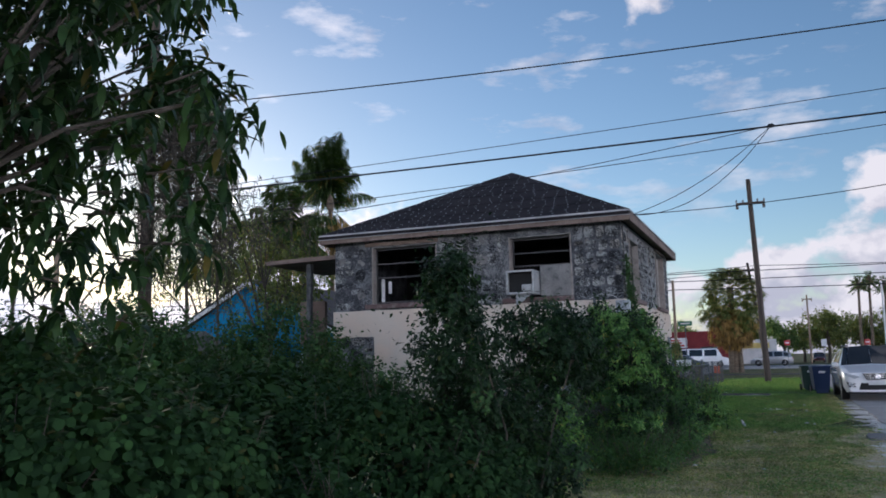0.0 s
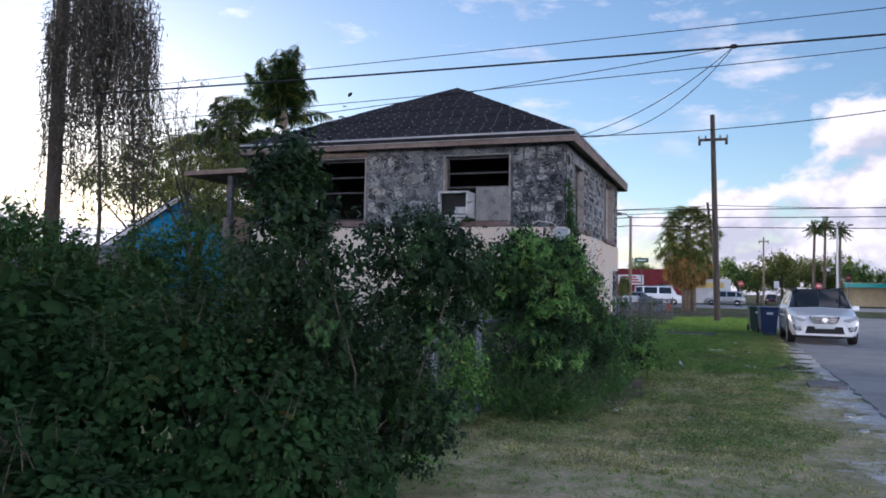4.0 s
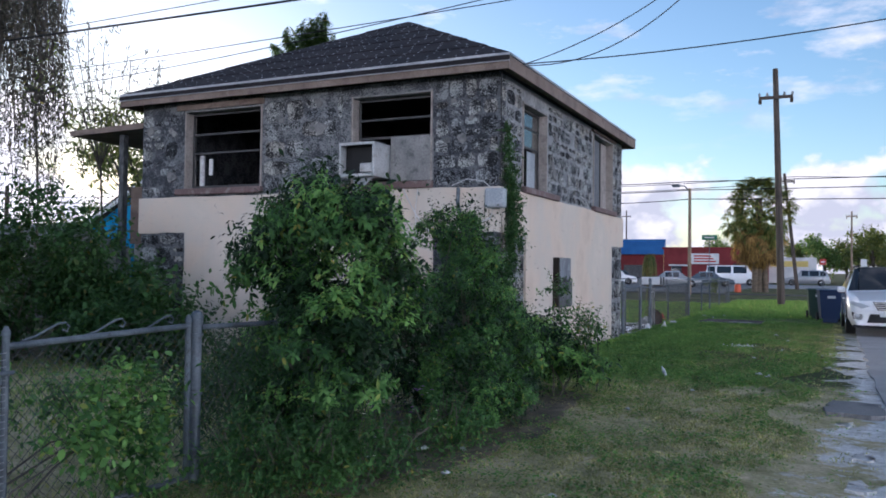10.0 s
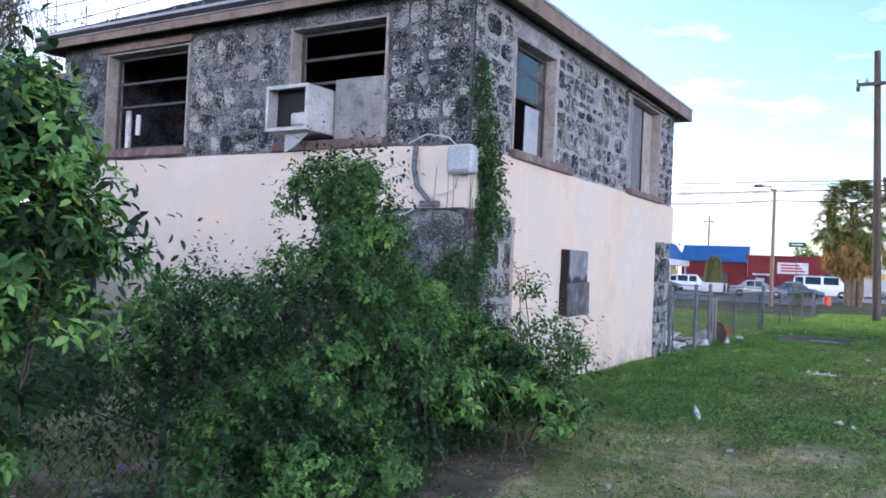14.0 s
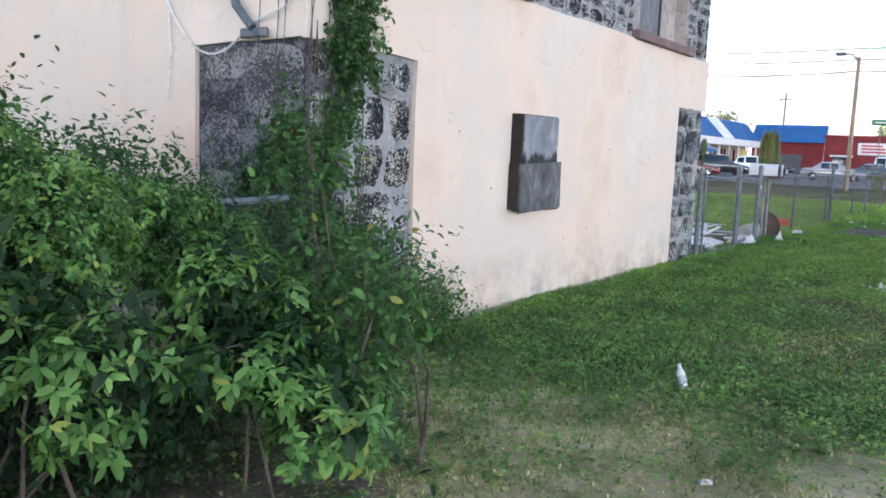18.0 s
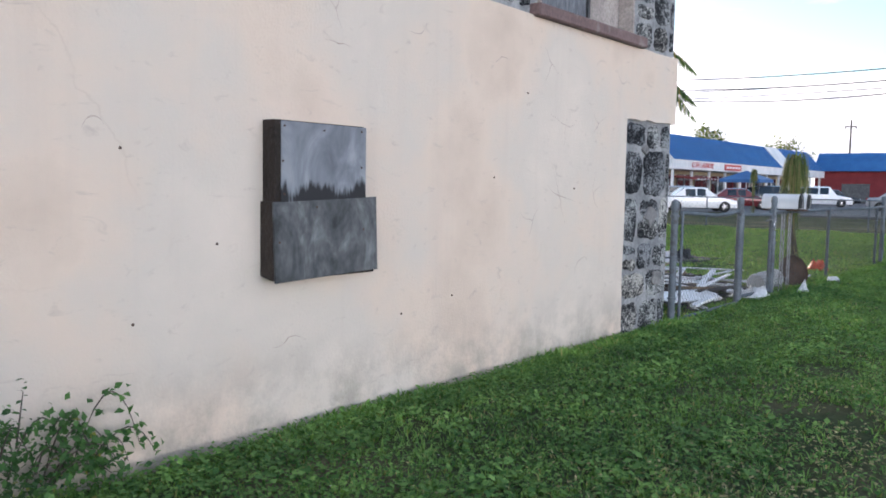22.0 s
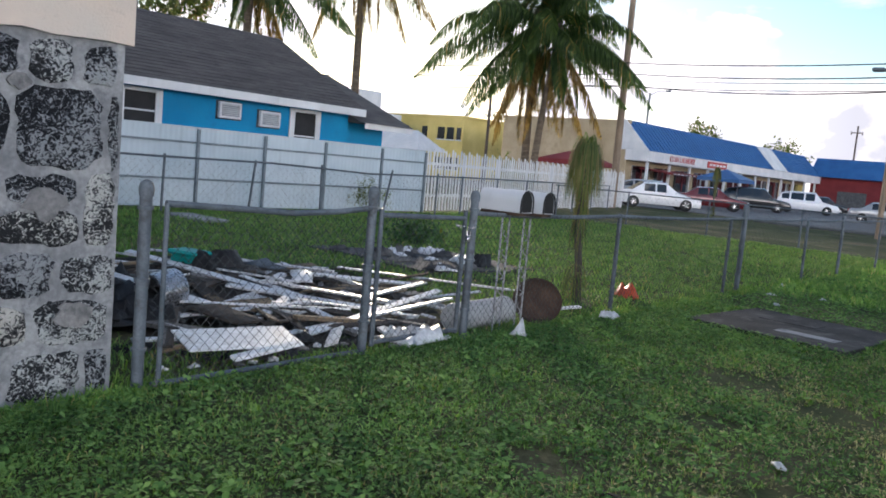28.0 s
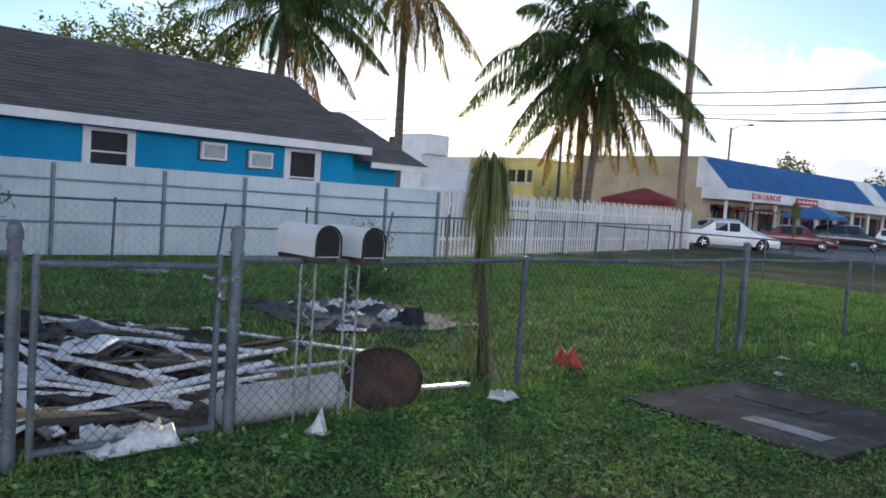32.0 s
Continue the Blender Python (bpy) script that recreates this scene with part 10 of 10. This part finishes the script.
def tufts(name, n, per, area, height, mat, label, seed, keep=None, wide=0.004, spread=0.022):
    """Small clumps of blades that lean outward, with gaps between."""
    rng = np.random.default_rng(seed)
    x, y = rng.uniform(area[0], area[1], n), rng.uniform(area[2], area[3], n)
    if keep is not None:
        ok = rng.random(n) < keep(x, y)
        x, y = x[ok], y[ok]
    big = rng.uniform(0.6, 1.35, len(x))
    x, y, big = np.repeat(x, per), np.repeat(y, per), np.repeat(big, per)
    k = len(x)
    b, q = rng.uniform(0, 2 * math.pi, k), np.sqrt(rng.random(k))
    x, y = x + np.cos(b) * q * spread * big, y + np.sin(b) * q * spread * big
    h = rng.uniform(*height, k) * big * (1.1 - 0.4 * q)
    ln = h * (0.25 + 1.1 * q) * rng.uniform(0.6, 1.3, k)
    a, w = b + 1.57 + rng.uniform(-0.5, 0.5, k), wide * rng.uniform(0.6, 1.4, k)
    z0 = 0.018 * (np.sin(x * 1.9 + y * 0.7) * np.sin(y * 1.3 - x * 0.4) + 0.6 * np.sin(x * 3.1 + 1) * np.sin(y * 2.7)) - 0.008
    p = np.stack([x, y, z0], 1)
    s = np.stack([np.cos(a) * w, np.sin(a) * w, np.zeros(k)], 1)
    mid = p + np.stack([np.cos(b) * ln * 0.35, np.sin(b) * ln * 0.35, h * 0.65], 1)
    tip = p + np.stack([np.cos(b) * ln, np.sin(b) * ln, h * 0.85], 1)
    v = np.stack([p - s, p + s, mid + s * 0.8, mid - s * 0.8, tip], 1).reshape(-1, 3)
    o = (np.arange(k) * 5)[:, None, None]
    f = (o + np.array([(0, 1, 2), (0, 2, 3), (3, 2, 4)])).reshape(-1, 3)
    return quick_mesh(name, v, f, mat, None, label, "grass", "stuff")


def dryness(x, y):
    """How dry the verge is: worn in its near half and along the road."""
    d = 1 / (1 + np.exp((y - 19.1 - 0.3 * x - 0.4 * np.sin(x * 3.1) - 0.25 * np.sin(x * 9 + y * 5)) * 4.5))
    d = np.maximum(d, 1 / (1 + np.exp(-(x - 0.35 + 0.5 * np.sin(y * 0.9)) * 3.0)) * 0.8)
    return np.clip(d * (0.8 + 0.4 * np.sin(x * 2.3 + y * 1.1) * np.sin(y * 1.7)), 0, 1)


def off_marl(x, y):
    return np.where((x > 1.75 + 0.25 * np.sin(y * 2.1)) & (y < 22), 0.12, 1.0)


def clear(x, y):
    house_in = (x > HX0 - 0.02) & (x < HX1 + 0.02) & (y > HY0) & (y < HY1)
    slab = (np.abs(x + 0.45) < 0.86) & (np.abs(y - 33.0) < 0.86)
    heap = ((x + 4.6) / 2.5) ** 2 + ((y - 28.3) / 2.3) ** 2 < 1
    yard = (np.abs(x + 5.85) < 1.15) & (np.abs(y - 32.7) < 0.95)
    bare = np.zeros_like(x, bool)
    for bx, by, r in ((-0.24, 24.8, 0.3), (0.05, 23.4, 0.32), (0.14, 27.1, 0.24), (0.1, 29.9, 0.36), (0.9, 29.6, 0.34), (1.23, 18.8, 0.45), (0.1, 26.0, 0.2), (0.3, 15.9, 0.35), (0.4, 28.6, 0.22), (-0.6, 16.0, 0.4), (0.52, 25.12, 0.3), (0.75, 25.5, 0.35), (1.1, 24.6, 0.4), (0.6, 26.5, 0.22), (1.2, 27.6, 0.3)):
        bare |= (x - bx) ** 2 + (y - by) ** 2 < (r * 0.9) ** 2
    return np.where(house_in | slab | heap | yard | (bare & (np.sin(x * 31) * np.sin(y * 29) < 0.5)), 0.0, 1.0)


green = lambda x, y: (1 - dryness(x, y)) * off_marl(x, y) * clear(x, y)
dry = lambda x, y: dryness(x, y) * off_marl(x, y) * clear(x, y)
tufts("verge_grass", 30000, 5, (-2.1, 2.2, 18.4, 34), (0.03, 0.065), GRASS_GREEN, "lush weedy green verge grass in small clumps", 301, green)
tufts("dry_grass", 29000, 5, (-1.9, 2.4, 10, 22), (0.016, 0.042), GRASS_DRY, "short dry trampled grass", 302, dry, 0.0045, 0.03)
tufts("dry_grass", 9000, 6, (-0.6, 2.4, 24, 34), (0.02, 0.045), GRASS_DRY, "short dry trampled grass", 310, dry, 0.0036, 0.028)
tufts("verge_grass", 15000, 6, (-1.9, 2.5, 8, 19.6), (0.015, 0.04), GRASS_GREEN, "sparse green clumps in the dry verge", 303, lambda x, y: off_marl(x, y) * np.clip(0.45 + 0.8 * np.sin(x * 1.7 + y) * np.sin(y * 1.3 - x), 0.05, 1))
blades("far_verge_grass", 24000, (-2.2, 2.6, 36, 53), (0.05, 0.12), GRASS_GREEN, "green verge grass farther on", 304, off_marl, wide=0.012)
tufts("yard_grass", 34000, 5, (-13.4, -2.1, 25.5, 47.3), (0.05, 0.11), GRASS_GREEN, "unmown green yard grass", 305, clear, 0.006, 0.06)
blades("garden_grass", 24000, (-9, -1.8, 8.5, 18.4), (0.02, 0.07), GRASS_DRY, "mixed dry grass behind the front fence", 306, None, wide=0.006, lean=1.0)
blades("garden_grass", 12000, (-9, -1.8, 8.5, 18.4), (0.03, 0.1), GRASS_GREEN, "green weeds behind the front fence", 307, None, wide=0.008)
blades("wall_weeds", 4000, (-2.02, -1.8, 19.4, 26.0), (0.03, 0.08), GRASS_GREEN, "taller weeds along the wall foot", 308, None, wide=0.007)
blades("fence_weeds", 6000, (-2.2, -1.85, 26, 36), (0.03, 0.09), GRASS_GREEN, "taller weeds along the fence", 309, None, wide=0.005)


def clover(n, area, seed, keep, mat, size=(0.016, 0.034), label="low broad-leaved lawn weeds"):
    """Broad-leaved weeds low in the grass."""
    rng = np.random.default_rng(seed)
    x, y = rng.uniform(area[0], area[1], n), rng.uniform(area[2], area[3], n)
    ok = rng.random(n) < keep(x, y)
    x, y = x[ok], y[ok]
    k = len(x)
    p = np.stack([x, y, rng.uniform(0.005, 0.06, k)], 1)
    a = rng.uniform(0, 2 * math.pi, k)
    w = unit(np.stack([np.cos(a), np.sin(a), rng.uniform(-0.1, 0.7, k)], 1))
    s = rng.uniform(*size, k)
    side = np.stack([-w[:, 1], w[:, 0], rng.normal(size=k) * 0.25], 1) * (s * 0.36)[:, None]
    m = p + w * (s * 0.55)[:, None]
    v = np.stack([p, m + side, p + w * s[:, None] + np.array([0, 0, -0.004]), m - side], 1).reshape(-1, 3)
    f = ((np.arange(k) * 4)[:, None, None] + np.array([(0, 1, 2), (0, 2, 3)])).reshape(-1, 3)
    quick_mesh("lawn_weeds", v, f, mat, None, label, "weeds", "stuff")


clover(164000, (-2.0, 1.9, 18.4, 33), 320, lambda x, y: green(x, y) * np.clip(0.75 + 0.5 * np.sin(x * 2.3 + 0.8 * y) * np.sin(y * 1.9 - x), 0.3, 1), CLOVER)
clover(30000, (-2.0, 1.9, 18.6, 33), 324, lambda x, y: green(x, y) * (np.sin(x * 5.1 + 2.2 * np.sin(y * 2.9)) * np.sin(y * 4.3 + x) > 0.05), CLOVER, (0.035, 0.06), "clumps of broad-leaved lawn weeds")
clover(30000, (-2.0, 1.9, 33, 42), 322, green, CLOVER, (0.03, 0.055))
clover(80000, (-1.9, 2.2, 11, 32), 323, dry, STRAW, (0.014, 0.032), "flat dry leaves and clippings in the verge")
clover(60000, (-1.9, 2.2, 11, 21), 325, lambda x, y: dry(x, y) * (np.sin(x * 3.3 + 1.9 * np.sin(y * 2.3)) * np.sin(y * 3.1 - x) + 0.4 * np.sin(x * 11) * np.sin(y * 13) > -0.1), CLOVER, (0.02, 0.04), "green broad-leaved weeds among dry grass")
clover(6000, (-2.0, -1.6, 19.4, 26), 321, lambda x, y: np.ones_like(x) * 0.8, CLOVER)


def flowers(n, area, seed, mat, z, label, size=0.012, keep=None):
    rng = np.random.default_rng(seed)
    p = np.stack([rng.uniform(area[0], area[1], n), rng.uniform(area[2], area[3], n), rng.uniform(*z, n)], 1)
    b = np.repeat(p, 5, 0)
    a = np.tile(np.arange(5) * 1.2566, n)
    w = unit(np.stack([np.cos(a), np.sin(a), np.full(5 * n, 0.25)], 1))
    v, f = leaf_arrays(b, w, np.tile(np.array([0, 0, 1.0]), (5 * n, 1)), np.full(5 * n, size), np.full(5 * n, size * 0.7))
    quick_mesh("wild_flowers", v, f, mat, None, label, "flowers", "stuff")


flowers(70, (-1.1, -0.45, 12.3, 13.7), 330, FLOWER, (0.15, 0.6), "tiny white wild flowers on the bush", 0.014)
flowers(14, (-0.9, -0.6, 13.3, 13.8), 331, PURPLE, (0.3, 0.55), "small purple wild flowers on the bush", 0.02)
flowers(26, (-1.9, -1.2, 28, 34), 332, FLOWER, (0.06, 0.12), "tiny white wild flowers in the lawn", 0.008)
flowers(18, (-2.0, -0.9, 19, 25), 333, FLOWER, (0.05, 0.1), "tiny white wild flowers by the wall", 0.006)
